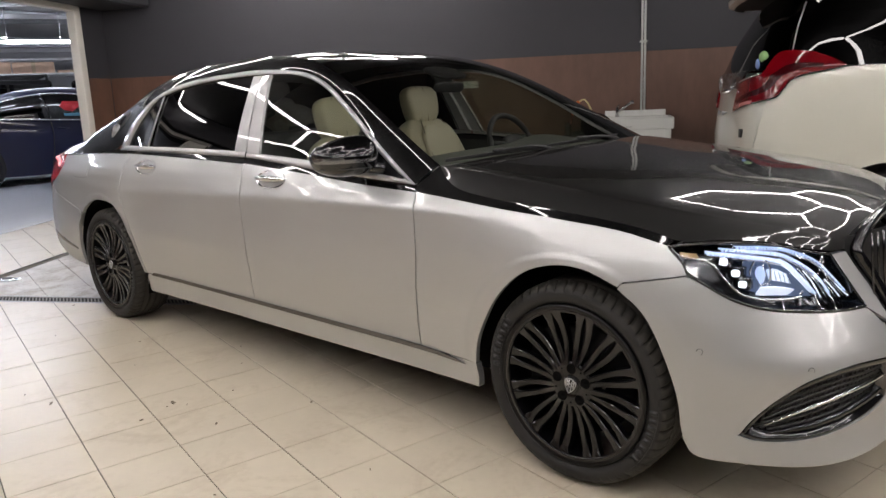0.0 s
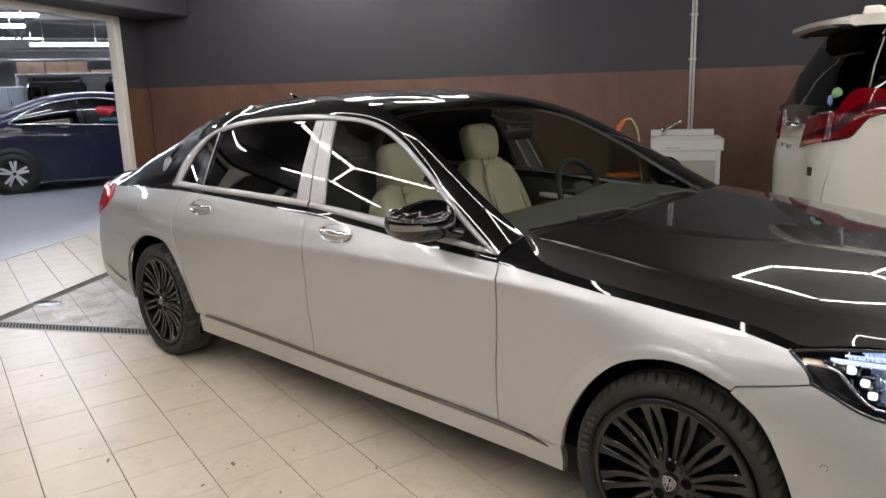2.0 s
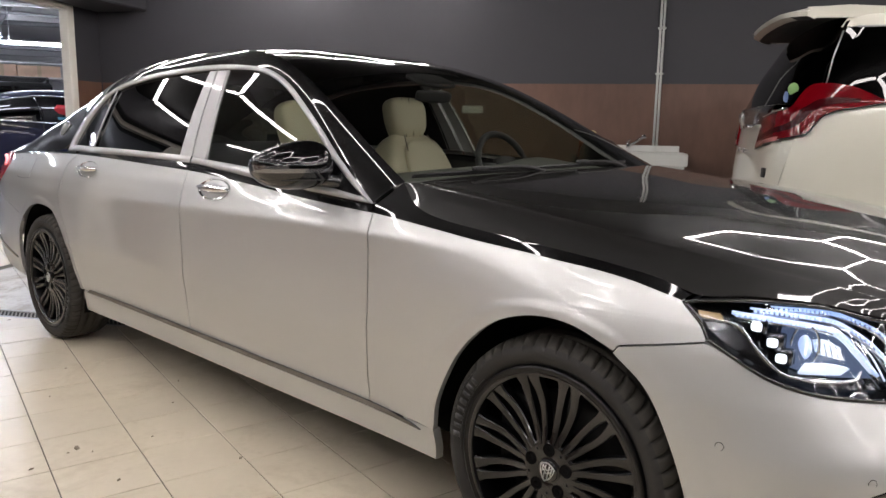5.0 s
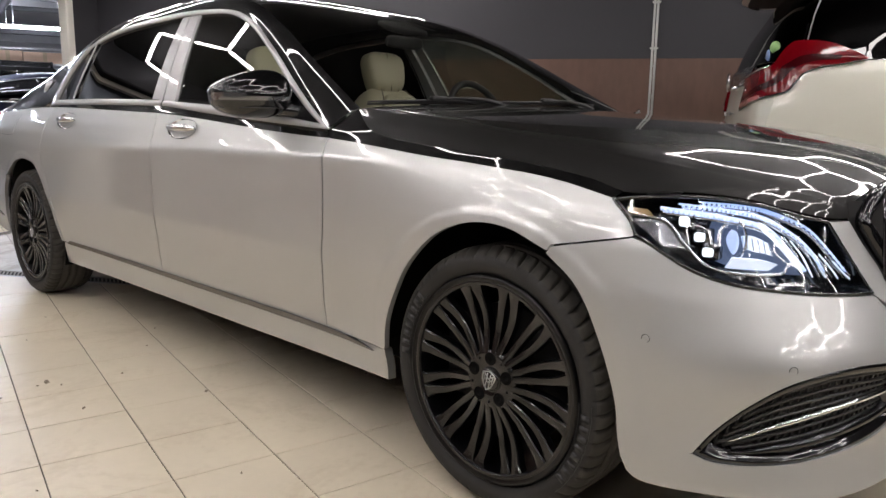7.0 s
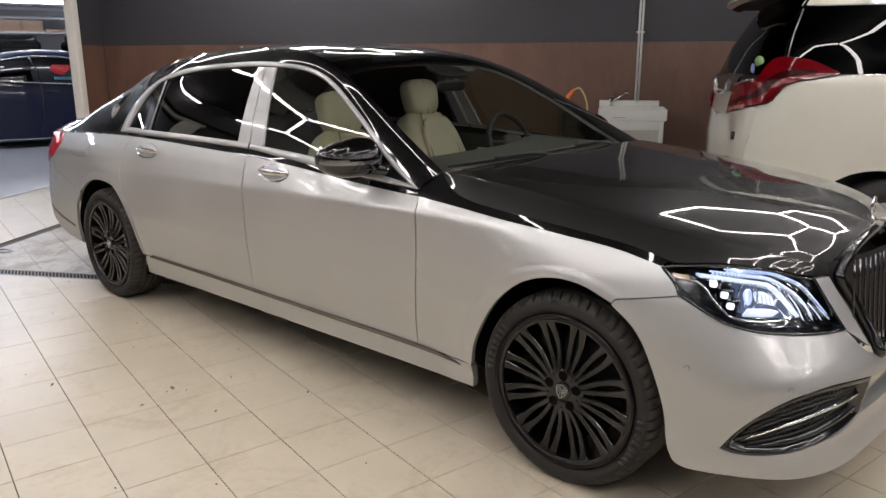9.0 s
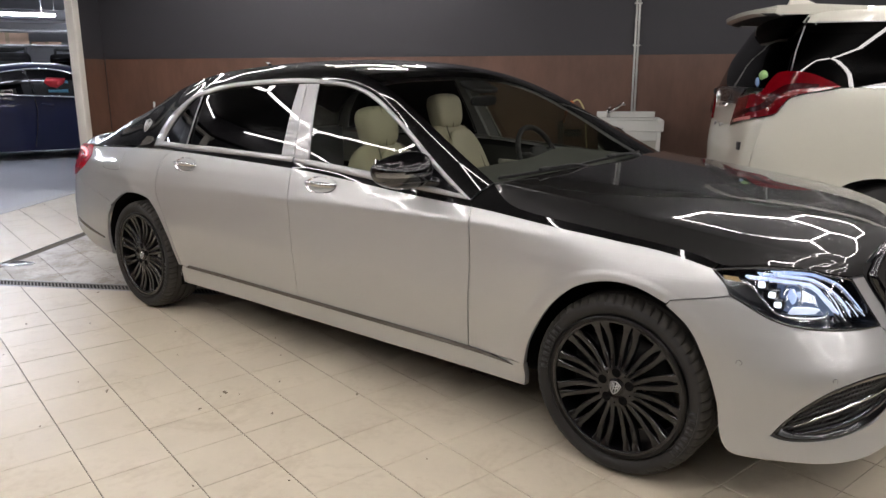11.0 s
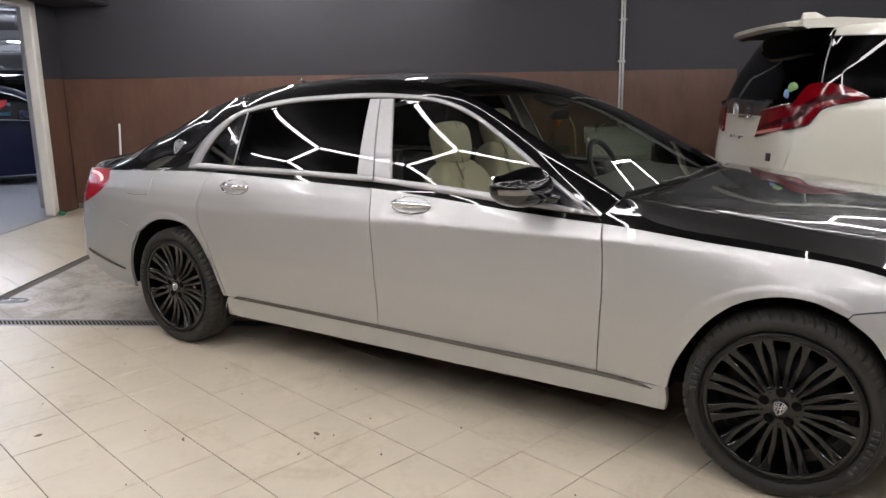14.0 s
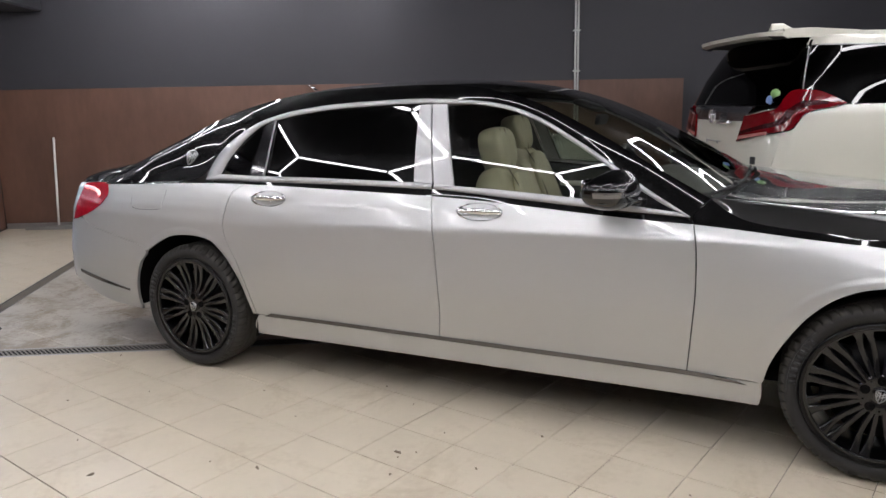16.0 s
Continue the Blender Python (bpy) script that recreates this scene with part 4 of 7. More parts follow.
def shield(s):
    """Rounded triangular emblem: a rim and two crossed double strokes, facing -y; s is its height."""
    out = []
    top, side, foot = 0.46 * s, 0.40 * s, -0.54 * s
    C = np.concatenate([spline([(-side, 0.30 * s), (-0.2 * s, 0.40 * s), (0, top), (0.2 * s, 0.40 * s), (side, 0.30 * s)], 5), spline([(side, 0.30 * s), (0.36 * s, 0.0), (0.22 * s, -0.30 * s), (0, foot)], 5)[1:], spline([(0, foot), (-0.22 * s, -0.30 * s), (-0.36 * s, 0.0), (-side, 0.30 * s)], 5)[1:]])
    out.append(tube([(a, 0, b) for a, b in C], s * 0.032, 5, False))
    for q in (-1, 1):
        out.append(tube([(q * 0.27 * s, 0, 0.30 * s), (q * 0.25 * s, 0, -0.12 * s)], s * 0.030, 5))
        out.append(tube([(q * 0.10 * s, 0, 0.34 * s), (q * 0.10 * s, 0, -0.36 * s)], s * 0.030, 5))
        out.append(tube([(q * 0.27 * s, 0, 0.28 * s), (0, 0, 0.06 * s)], s * 0.030, 5))
        out.append(tube([(q * 0.26 * s, 0, 0.08 * s), (0, 0, -0.12 * s)], s * 0.028, 5))
    return join(*out)


wheel(3.365, -0.843, 0.352, False)
wheel(0.0, -0.853, 0.352, False)
wheel(3.365, 0.843, 0.352, True)
wheel(0.0, 0.853, 0.352, True)

# door handles
def handle(u0, u1, z, parents):
    uc = (u0 + u1) / 2
    for sgn, par in ((1, parents[0]), (-1, parents[1])):
        n = 24
        bowl, grip = [], []
        v, f = [], []
        for j in range(7):
            rr = j / 6
            for i in range(n):
                a = 2 * math.pi * i / n
                u, zz = uc + (u1 - u0) / 2 * rr * math.cos(a), z + 0.040 * rr * math.sin(a)
                p = B(u, zz, 0.020 * (1 - rr ** 2) - 0.004)
                v.append(tuple(p))
        for j in range(6):
            for i in range(n):
                f.append((j * n + i, j * n + (i + 1) % n, (j + 1) * n + (i + 1) % n, (j + 1) * n + i))
        bowl = v, f
        pts = [B(u0 + 0.004 + (u1 - u0 - 0.008) * t, z + 0.004, -0.012 - 0.014 * math.sin(math.pi * t)) for t in np.linspace(0, 1, 17)]
        bar = tube(pts, [0.006 + 0.006 * math.sin(math.pi * t) ** 0.6 for t in np.linspace(0, 1, 17)], 10)
        bar = [(x, y, z + 0.004 + (zz - z - 0.004) * 1.25) for x, y, zz in bar[0]], bar[1]
        bowl, bar = (bowl, bar) if sgn > 0 else (flip(bowl), flip(bar))
        hd = part("door_handle", bar, CHROME, par, "chrome door handle")
        hd2 = part("handle_bowl", bowl, CHROME, par)


handle(1.632, 1.856, 0.966, fd)
handle(0.450, 0.668, 0.982, rd)

# door mirror
def mirror_shell():
    """Housing: a flattened shell, tall beside the arm, lower and swept back at its outer end."""
    v, f = blob((0, 0, 0), (0.175, 0.25, 0.150), 0.82, 0.66, 48, 44)
    out = []
    for x, y, z in v:
        w = (y + 0.125) / 0.25
        z2 = z * (0.62 + 0.80 * w - 0.16 * w * w) if z > 0 else z * (1.10 - 0.04 * w)
        out.append((x * (1 - 0.20 * max(0.0, z2 / 0.075)) - 0.045 * (1 - w) ** 2 + 0.012, y, z2))
    return out, f


mc = (2.357, -0.982, 1.094)
mm = Matrix.Translation(mc) @ pose(0, 0, 0, 0, 0, -8)
shell = mirror_shell()


def cap_part(keep):
    """The faces of the housing that keep() wants, with no loose points."""
    fs = [q for q in shell[1] if keep(*[sum(shell[0][i][k] for i in q) / len(q) for k in range(3)])]
    used = sorted({i for q in fs for i in q})
    at = {i: n for n, i in enumerate(used)}
    return moved(([shell[0][i] for i in used], [tuple(at[i] for i in q) for q in fs]), mm)


strip_top = lambda y: -0.001 - 0.012 * (y + 0.125) / 0.25
strip_low = lambda y: strip_top(y) - 0.021 + 0.008 * (y + 0.125) / 0.25
mirror = both("door_mirror", cap_part(lambda x, y, z: z > strip_top(y) or (x < -0.03 and z > strip_low(y))), BLACK, parents=fd, label="gloss black door mirror")
both("mirror_base", cap_part(lambda x, y, z: z <= strip_low(y)), GLOSSDARK, parents=fd)
both("mirror_strip", cap_part(lambda x, y, z: x >= -0.03 and strip_low(y) < z <= strip_top(y)), mat("smoky_lens", (0.26, 0.26, 0.27), 0.14, 0.8, coat=0.5), parents=fd, label="smoky bright strip with turn signal on the mirror")
both("mirror_joint", tube([tuple(mm @ Vector((0.086 * math.cos(a) - 0.045 * (0.5 - 0.5 * math.sin(a)) ** 2 + 0.012, 0.121 * math.sin(a), -0.046))) for a in np.linspace(-1.35, 1.1, 24)], 0.0014, 5), DARK, parents=fd)
both("mirror_arm", tube([(2.36, -0.92, 1.055), (2.42, -0.885, 1.042), (2.47, -0.865, 1.035)], [0.035, 0.024, 0.022], 10), GLOSSDARK, parents=fd)
both("mirror_glass", patch(lambda a, b, i=0.0: tuple(mm @ Vector((-0.072 - 0.045 * (0.5 - a / 0.25) ** 2 + i, a, b))), [(-0.075, -0.040), (0.08, -0.042)], [(-0.075, 0.040), (0.08, 0.055)], [(-0.075, -0.040), (-0.075, 0.040)], [(0.08, -0.042), (0.08, 0.055)], 4, 4, 0.01), CHROME, parents=fd)

# headlight
hl_left = edge([(3.756, 0.780), (3.735, 0.812), (3.687, 0.850)])
hl_right = edge([(4.436, 0.653), (4.397, 0.735), (4.360, 0.806)])
hlb = edge([(3.756, 0.780), (3.79, 0.763), (3.89, 0.713), (3.99, 0.687), (4.115, 0.673), (4.24, 0.664), (4.34, 0.658), (4.436, 0.653)])
hlt = edge([(3.687, 0.850), (3.733, 0.857), (3.822, 0.863), (3.918, 0.861), (4.036, 0.851), (4.188, 0.833), (4.360, 0.806)])
head = both("headlight", patch(lambda u, z, i=0.0: B(u, z, i + 0.075), hlb, hlt, hl_left, hl_right, 30, 12, -0.07), GLOSSDARK, label="lit LED headlight with clear lens")
lens = both("headlight_lens", patch(B, hlb, hlt, hl_left, hl_right, 36, 14, 0.0), LENS, parents=head, label="clear headlight lens")
for o in lens:
    o.visible_shadow = False


def on_head(u, z, i=0.0):
    """A place in the headlight, inn metres behind its lens."""
    return B(u + 0.33 * max(0.0, u - 4.0), z, i)


def strip(pts, r, inn, n=6):
    return tube([on_head(u, z, inn) for u, z in spline(pts, 6)], r, n)


brow = [[(3.88, 0.851), (4.004, 0.844), (4.133, 0.826), (4.218, 0.796), (4.264, 0.749), (4.298, 0.697)], [(3.831, 0.846), (3.945, 0.837), (4.069, 0.821), (4.155, 0.793), (4.206, 0.755), (4.233, 0.702)], [(3.792, 0.836), (3.895, 0.827), (4.015, 0.812), (4.09, 0.793), (4.139, 0.76), (4.182, 0.706)]]
for b_, wd in zip(brow, (0.0022, 0.0026, 0.0045)):
    both("daylight_strip", strip(b_, wd, 0.022), LEDBLUE, parents=head, label="blue-white daylight strip")
    dots = [moved(box(-0.0032, -0.002, -0.0030, 0.0032, 0.002, 0.0030, 0.001), Matrix.Translation(on_head(u, z - 0.004, 0.020))) for u, z in even(np.array(spline(b_, 6)), 34)[1:-1]]
    both("led_dots", join(*dots), LEDBLUE, parents=head, label="row of small white diodes")
    both("light_rib", strip([(u + 0.004, z - 0.010) for u, z in b_], 0.0055, 0.034), CHROME, parents=head)
    both("light_rib", strip([(u - 0.006, z + 0.008) for u, z in b_[1:]], 0.0028, 0.030), DARKCHROME, parents=head)
# every other rib glows, in place of bright streaks reflected in the lamp
for k in range(9):
    u0 = 4.150 + 0.018 * k
    both("light_rib", strip([(u0, 0.776 - 0.008 * k), (u0 + 0.022, 0.742 - 0.007 * k), (u0 + 0.034, 0.694 - 0.002 * k)], 0.0020, 0.028), LEDSOFT if k % 2 else CHROME, parents=head)
# this plate is no lamp: its bluish glow imitates the lit interior
both("light_plate", patch(lambda u, z, i=0.0: on_head(u, z, i + 0.058), spline([(3.90, 0.735), (4.02, 0.705), (4.20, 0.69)]), spline([(3.92, 0.825), (4.05, 0.812), (4.17, 0.775)]), [(3.90, 0.735), (3.92, 0.825)], [(4.20, 0.69), (4.17, 0.775)], 12, 6, 0.005), BACKGLOW, parents=head, label="back of the headlight, its bluish lamplight put in as glow")
both("light_bend", strip([(4.06, 0.802), (4.11, 0.780), (4.15, 0.745), (4.178, 0.712)], 0.0085, 0.030), LEDSOFT, parents=head, label="bright bend of the daylight strip")
for u, z in ((3.851, 0.808), (3.893, 0.777), (3.918, 0.746)):
    both("led_cell", moved(blob((0, 0, 0), (0.022, 0.012, 0.019), 0.5, 0.5, 16, 10), Matrix.Translation(on_head(u, z, 0.034))), LED, parents=head, label="bright square LED cell")
    both("led_bezel", moved(box(-0.021, 0.0, -0.018, 0.021, 0.03, 0.018, 0.004), Matrix.Translation(on_head(u, z, 0.042))), DARKCHROME, parents=head)
both("projector", moved(blob((0, 0, 0), (0.046, 0.03, 0.084), 1, 1, 24, 16), Matrix.Translation(on_head(3.985, 0.768, 0.045))), LENS, parents=head, label="clear oval projector lens")
both("projector_glow", moved(blob((0, 0, 0), (0.030, 0.012, 0.055), 1, 1, 18, 12), Matrix.Translation(on_head(3.985, 0.765, 0.050))), LEDBLUE, parents=head, label="blue glow inside the projector")
both("projector_rim", moved(tube([(0.028 * math.cos(a), 0.0, 0.046 * math.sin(a)) for a in np.linspace(0, 2 * math.pi, 33)], 0.0035, 6, False), Matrix.Translation(on_head(3.985, 0.768, 0.048)) @ pose(0, 0, 0, 0, 0, 25)), CHROME, parents=head)
# reflector given emission of its own instead of reflected light
both("beam_bowl", patch(lambda u, z, i=0.0: on_head(u, z, i + 0.04), [(4.020, 0.752), (4.107, 0.735)], spline([(4.012, 0.777), (4.055, 0.775), (4.10, 0.760)]), [(4.020, 0.752), (4.012, 0.777)], [(4.107, 0.735), (4.10, 0.760)], 8, 4, 0.02), LEDSOFT, parents=head, label="main beam reflector, its brightness put in as glow")
for k in range(5):
    u0 = 4.022 + 0.018 * k
    both("bowl_rib", tube([on_head(u0, 0.776 - 0.003 * k, 0.036), on_head(u0 + 0.004, 0.752 - 0.004 * k, 0.036)], 0.0016, 5), CHROME, parents=head)
# lower reflector too: the shine is emission, not reflection
both("low_bowl", patch(lambda u, z, i=0.0: on_head(u, z, i + 0.035 + 0.02 * (0.73 - z) / 0.03), spline([(3.967, 0.712), (4.015, 0.709), (4.092, 0.703)]), spline([(3.985, 0.735), (4.057, 0.729), (4.122, 0.717)]), [(3.967, 0.712), (3.985, 0.735)], [(4.092, 0.703), (4.122, 0.717)], 12, 4, 0.015), LEDSOFT, parents=head, label="crescent reflector, its pale shine put in as glow")
both("light_trim", strip([(3.723, 0.819), (3.806, 0.812), (3.863, 0.762), (3.915, 0.722), (3.976, 0.708), (4.045, 0.701), (4.11, 0.702), (4.135, 0.716)], 0.0042, 0.022), CHROME, parents=head)
both("side_bezel", patch(lambda u, z, i=0.0: on_head(u, z, i + 0.030), spline([(3.735, 0.806), (3.79, 0.770), (3.852, 0.738), (3.885, 0.722)]), spline([(3.728, 0.816), (3.806, 0.806), (3.862, 0.755), (3.90, 0.725)]), [(3.735, 0.806), (3.728, 0.816)], [(3.885, 0.722), (3.90, 0.725)], 14, 4, 0.01), DARKCHROME, parents=head, label="smoky bright side bezel")
both("side_marker", patch(lambda u, z, i=0.0: on_head(u, z, i + 0.012), [(3.727, 0.824), (3.782, 0.820)], [(3.72, 0.836), (3.768, 0.833)], [(3.727, 0.824), (3.72, 0.836)], [(3.782, 0.820), (3.768, 0.833)], 4, 2, 0.006), mat("amber_lens", (0.32, 0.22, 0.10), 0.15, coat=1.0), parents=head, label="amber side marker")
both("lens_edge", tube([B(u, z, 0.001) for u, z in np.concatenate([hlb, hl_right[1:], hlt[::-1][1:], hl_left[::-1][1:]])], 0.0045, 6), GLOSSDARK, parents=head)

# parking sensors
for u, z in ((3.808, 0.562), (4.125, 0.522)):
    c = B(u, z)
    nn = np.array(B(u, z, -0.1)) - c
    q = Vector(nn).to_track_quat("Y", "Z").to_matrix().to_4x4()
    ps = both("parking_sensor", moved(lathe([(0.0, 0.0004), (0.0078, 0.0004), (0.0087, 0.0)], 20), Matrix.Translation(c) @ q), SILVER, parents=bumper_f)
    both("sensor_ring", moved(tube([(0.009 * math.cos(a), 0.0002, 0.009 * math.sin(a)) for a in np.linspace(0, 2 * math.pi, 25)], 0.0007, 5, False), Matrix.Translation(c) @ q), DARK, parents=bumper_f)

# grille
grille = part("grille", loft([np.array([(4.17 - 0.10 * (z - 0.55) - 0.36 * y * y, y, z) for z in np.linspace(0.54, 0.85, 12)]) for y in np.linspace(0.49, -0.49, 17)], 2), DARK, car, "tall grille with slim vertical bright bars")
edge_at = lambda u, z: tuple(B(u, z) + np.array([0.012, 0.012, 0.0]))
rim_pts = [(4.205, -0.28, 0.550), edge_at(4.555, 0.565), edge_at(4.548, 0.62), edge_at(4.530, 0.70), edge_at(4.492, 0.775), edge_at(4.485, 0.815), (4.088, -0.34, 0.870), (4.09, 0, 0.896)]
rp = spline(rim_pts, 6)
part("grille_frame", join(tube([tuple(p) for p in rp], 0.018, 10), tube([(x, -y, z) for x, y, z in rp], 0.018, 10), tube([(4.20, -0.30, 0.55), (4.225, 0, 0.545), (4.20, 0.30, 0.55)], 0.017, 8)), GLOSSDARK, grille, "gloss black grille frame")
for k in range(-15, 16):
    y = k * 0.030
    z1 = 0.868 - 0.02 * abs(y)
    part("grille_bar", tube([(4.222 - 0.10 * (z - 0.55) - 0.36 * y * y, y, z) for z in np.linspace(0.565, z1, 6)], 0.0036, 6), DARKCHROME, grille)
# mascot on the bonnet
part("mascot", join(moved(lathe([(0.0, 0.004), (0.012, 0.002), (0.016, 0.0)], 16, "z"), pose(4.07, 0, 0.905)), tube([(4.07, 0, 0.905), (4.068, 0, 0.925)], 0.006, 8), tube([(4.066 , 0.034 * math.sin(a), 0.960 + 0.036 * math.cos(a)) for a in np.linspace(0, 2 * math.pi, 25)], 0.0035, 6, False), *[tube([(4.066, 0, 0.960), (4.066, 0.033 * math.sin(a), 0.960 + 0.035 * math.cos(a))], [0.005, 0.002], 6) for a in (0, 2.094, 4.189)]), CHROME, car, "chrome bonnet mascot")
# pillar emblem
grid = np.array(rail)
k0, i0 = np.unravel_index(np.argmin(np.linalg.norm(grid[1:4] - np.array([-0.097, -0.73, 1.16]), axis=2)), (3, NS + 1))
k0 += 1
e1, e2 = Vector(grid[k0, i0 + 1] - grid[k0, i0 - 1]), Vector(grid[k0 + 1, i0] - grid[k0 - 1, i0])
nb = e1.cross(e2).normalized()
nb = nb if nb.y < 0 else -nb
tz = (Vector((0.1, 0, 1)) - nb * nb.dot(Vector((0.1, 0, 1)))).normalized()
tx = (-nb).cross(tz)
c0 = Vector((-0.097, -0.73, 1.16))
c0 = c0 + nb * (nb.dot(Vector(grid[k0, i0]) - c0) + 0.004)
badge_m = Matrix((tx, -nb, tz)).transposed().to_4x4()
part("badge", moved(shield(0.088), Matrix.Translation(c0) @ badge_m), BRIGHT, car, "silver shield badge on the rear pillar")
# roof aerial
part("aerial", loft([np.array([(0.25 - 0.09 * t, y * (1 - 0.6 * t), 1.545 + 0.036 * math.sin(min(1, 1.15 * t) * 1.6)) for t in np.linspace(0, 1, 8)]) for y in (0.022, 0.012, 0.0, -0.012, -0.022)], 2), BLACK, car, "black roof aerial fin")
# wipers lie along the foot of the windscreen
for f0, f1, s0, s1, fj in ((-0.965, -0.33, 0.985, 0.990, -0.66), (-0.34, 0.52, 0.986, 0.976, 0.06)):
    C = np.array([on_screen(s0 + (s1 - s0) * t, f0 + (f1 - f0) * t, 0.012) for t in np.linspace(0, 1, 21)])
    w_ = part("wiper", tube([tuple(p) for p in C], [0.003 + 0.003 * math.sin(math.pi * t) for t in np.linspace(0, 1, 21)], 6), DARK, car, "black flat windscreen wiper")
    part("wiper_blade", tube([tuple(p + np.array([-0.004, 0, -0.007])) for p in C], 0.0035, 5), TYRE, w_)
    sj = s0 + (s1 - s0) * (fj - f0) / (f1 - f0)
    A = [on_screen(sj, fj, 0.022), on_screen(sj + 0.003, fj + 0.12, 0.024), on_screen(0.99, fj + 0.26, 0.020), on_screen(1.0, fj + 0.40, 0.004)]
    part("wiper_arm", tube([tuple(p) for p in spline(A, 4)], [0.0045] * 5 + [0.006] * 4 + [0.008] * 4, 8), DARK, w_)
    part("wiper_joint", moved(blob((0, 0, 0), (0.020, 0.075, 0.016), 0.4, 0.4, 12, 8), Matrix.Translation(A[0])), DARK, w_)

# ---- cabin ----
def seat(x, y, dz, parent):
    """A cream leather seat: cushion, bolstered back, winged headrest."""
    lean = pose(x, y, dz)
    s = part("seat", moved(blob((0.28, 0, 0.55), (0.60, 0.54, 0.22), 0.5, 0.5), lean), CREAM, parent, "cream leather seat")
    back = blob((0, 0, 0), (0.25, 0.52, 0.66), 0.6, 0.55, 28, 20)
    bv = [(px - 0.03 * math.cos(px * 0) * (1 - (abs(py) / 0.25) ** 2) * (1 if px > 0 else 0), py * (1 - 0.20 * max(0, pz / 0.33)), pz) for px, py, pz in back[0]]
    part("seat_back", moved((bv, back[1]), lean @ pose(0.0, 0, 0.81, 0, -22, 0)), CREAM, s)
    part("back_panel", moved(blob((0.108, 0, 0.03), (0.05, 0.28, 0.46), 0.6, 0.5), lean @ pose(0.0, 0, 0.81, 0, -22, 0)), CREAM, s)
    for q in (-0.125, 0.125):
        part("piping", moved(tube([(0.121, q * 1.25, -0.22), (0.129, q, 0.0), (0.118, q * 0.95, 0.20), (0.09, q * 0.7, 0.29)], 0.0035, 5), lean @ pose(0.0, 0, 0.81, 0, -22, 0)), SEAM, s)
    hr = blob((0, 0, 0), (0.15, 0.25, 0.235), 0.62, 0.66, 32, 22)
    hv = [(px + 0.03 * (abs(py) / 0.145) ** 2, py * (1 - 0.12 * (-pz / 0.115)), pz) for px, py, pz in hr[0]]
    part("headrest", moved((hv, hr[1]), lean @ pose(-0.125, 0, 1.192, 0, -12, 0)), CREAM, s)
    for q in (-0.055, 0.0, 0.055):
        part("seam", moved(tube([(0.073 - 0.9 * zz * zz - 1.0 * q * q, q * (1 - 0.5 * abs(zz)), zz) for zz in np.linspace(-0.105, 0.105, 13)], 0.0022, 5), lean @ pose(-0.125, 0, 1.192, 0, -12, 0)), SEAM, s)
    part("headrest_post", join(*[moved(tube([(0, q, -0.16), (0, q, -0.05)], 0.008, 8), lean @ pose(-0.125, 0, 1.192, 0, -12, 0)) for q in (-0.06, 0.06)]), CHROME, s)
    return s


seat(1.75, -0.40, 0.015, car)
seat(1.55, 0.43, 0.06, car)
part("dashboard", loft([np.array([(x + 0.05 * (1 - (y / 0.76) ** 2), y, z - 0.03 * (y / 0.76) ** 2 + hump * math.exp(-((y - 0.36) / 0.2) ** 2)) for y in np.linspace(0.76, -0.76, 24)]) for x, z, hump in ((2.28, 0.78, 0), (2.20, 0.96, 0), (2.24, 1.03, 0.03), (2.34, 1.062, 0.035), (2.50, 1.066, 0.01), (2.74, 1.025, 0))], 4), DASHTOP, car, "grey-green leather dashboard")
sw = part("steering_wheel", moved(tube([(0, 0.185 * math.cos(a), 0.185 * math.sin(a)) for a in np.linspace(0, 2 * math.pi, 41)], 0.016, 10, False), pose(2.19, 0.37, 1.020, 0, -24, 0)), DARK, car, "dark leather steering wheel")
part("steering_hub", moved(blob((0.01, 0, 0), (0.05, 0.17, 0.13), 0.6, 0.6), pose(2.19, 0.37, 1.020, 0, -24, 0)), DARK, sw)
for a in (0.2, math.pi - 0.2, -math.pi / 2):
    part("steering_spoke", moved(tube([(0.01, 0.06 * math.cos(a), 0.06 * math.sin(a)), (0, 0.175 * math.cos(a), 0.175 * math.sin(a))], [0.018, 0.012], 6), pose(2.19, 0.37, 1.020, 0, -24, 0)), DARK, sw)
part("interior_mirror", moved(blob((0, 0, 0), (0.03, 0.22, 0.055), 0.5, 0.5), pose(2.07, -0.01, 1.352, 0, 10, 0)), DARK, car, "black interior mirror")
part("sensor_housing", moved(blob((0, 0, 0), (0.16, 0.24, 0.03), 0.5, 0.6), pose(1.985, 0.06, 1.425, 0, 20, 0)), DARK, car)
part("headliner", dome(i_rear, i_front, 16, 0.03), DASH, car, "dark headliner")
part("cabin_wall", box(0.05, -0.78, 0.3, 0.12, 0.78, 1.10, 0.02), DASH, car)
both("door_card", patch(lambda x, z, i=0.0: (x, -0.82 + 0.10 * max(0, 0.9 - z) * 0 + i, z), [(0.42, 0.4), (2.62, 0.4)], [(0.42, 1.06), (2.62, 0.985)], [(0.42, 0.4), (0.42, 1.06)], [(2.62, 0.4), (2.62, 0.985)], 10, 6, 0.0), DASH)
both("door_trim", box(1.6, -0.815, 0.90, 2.5, -0.795, 0.935, 0.008), WHITEPAINT)

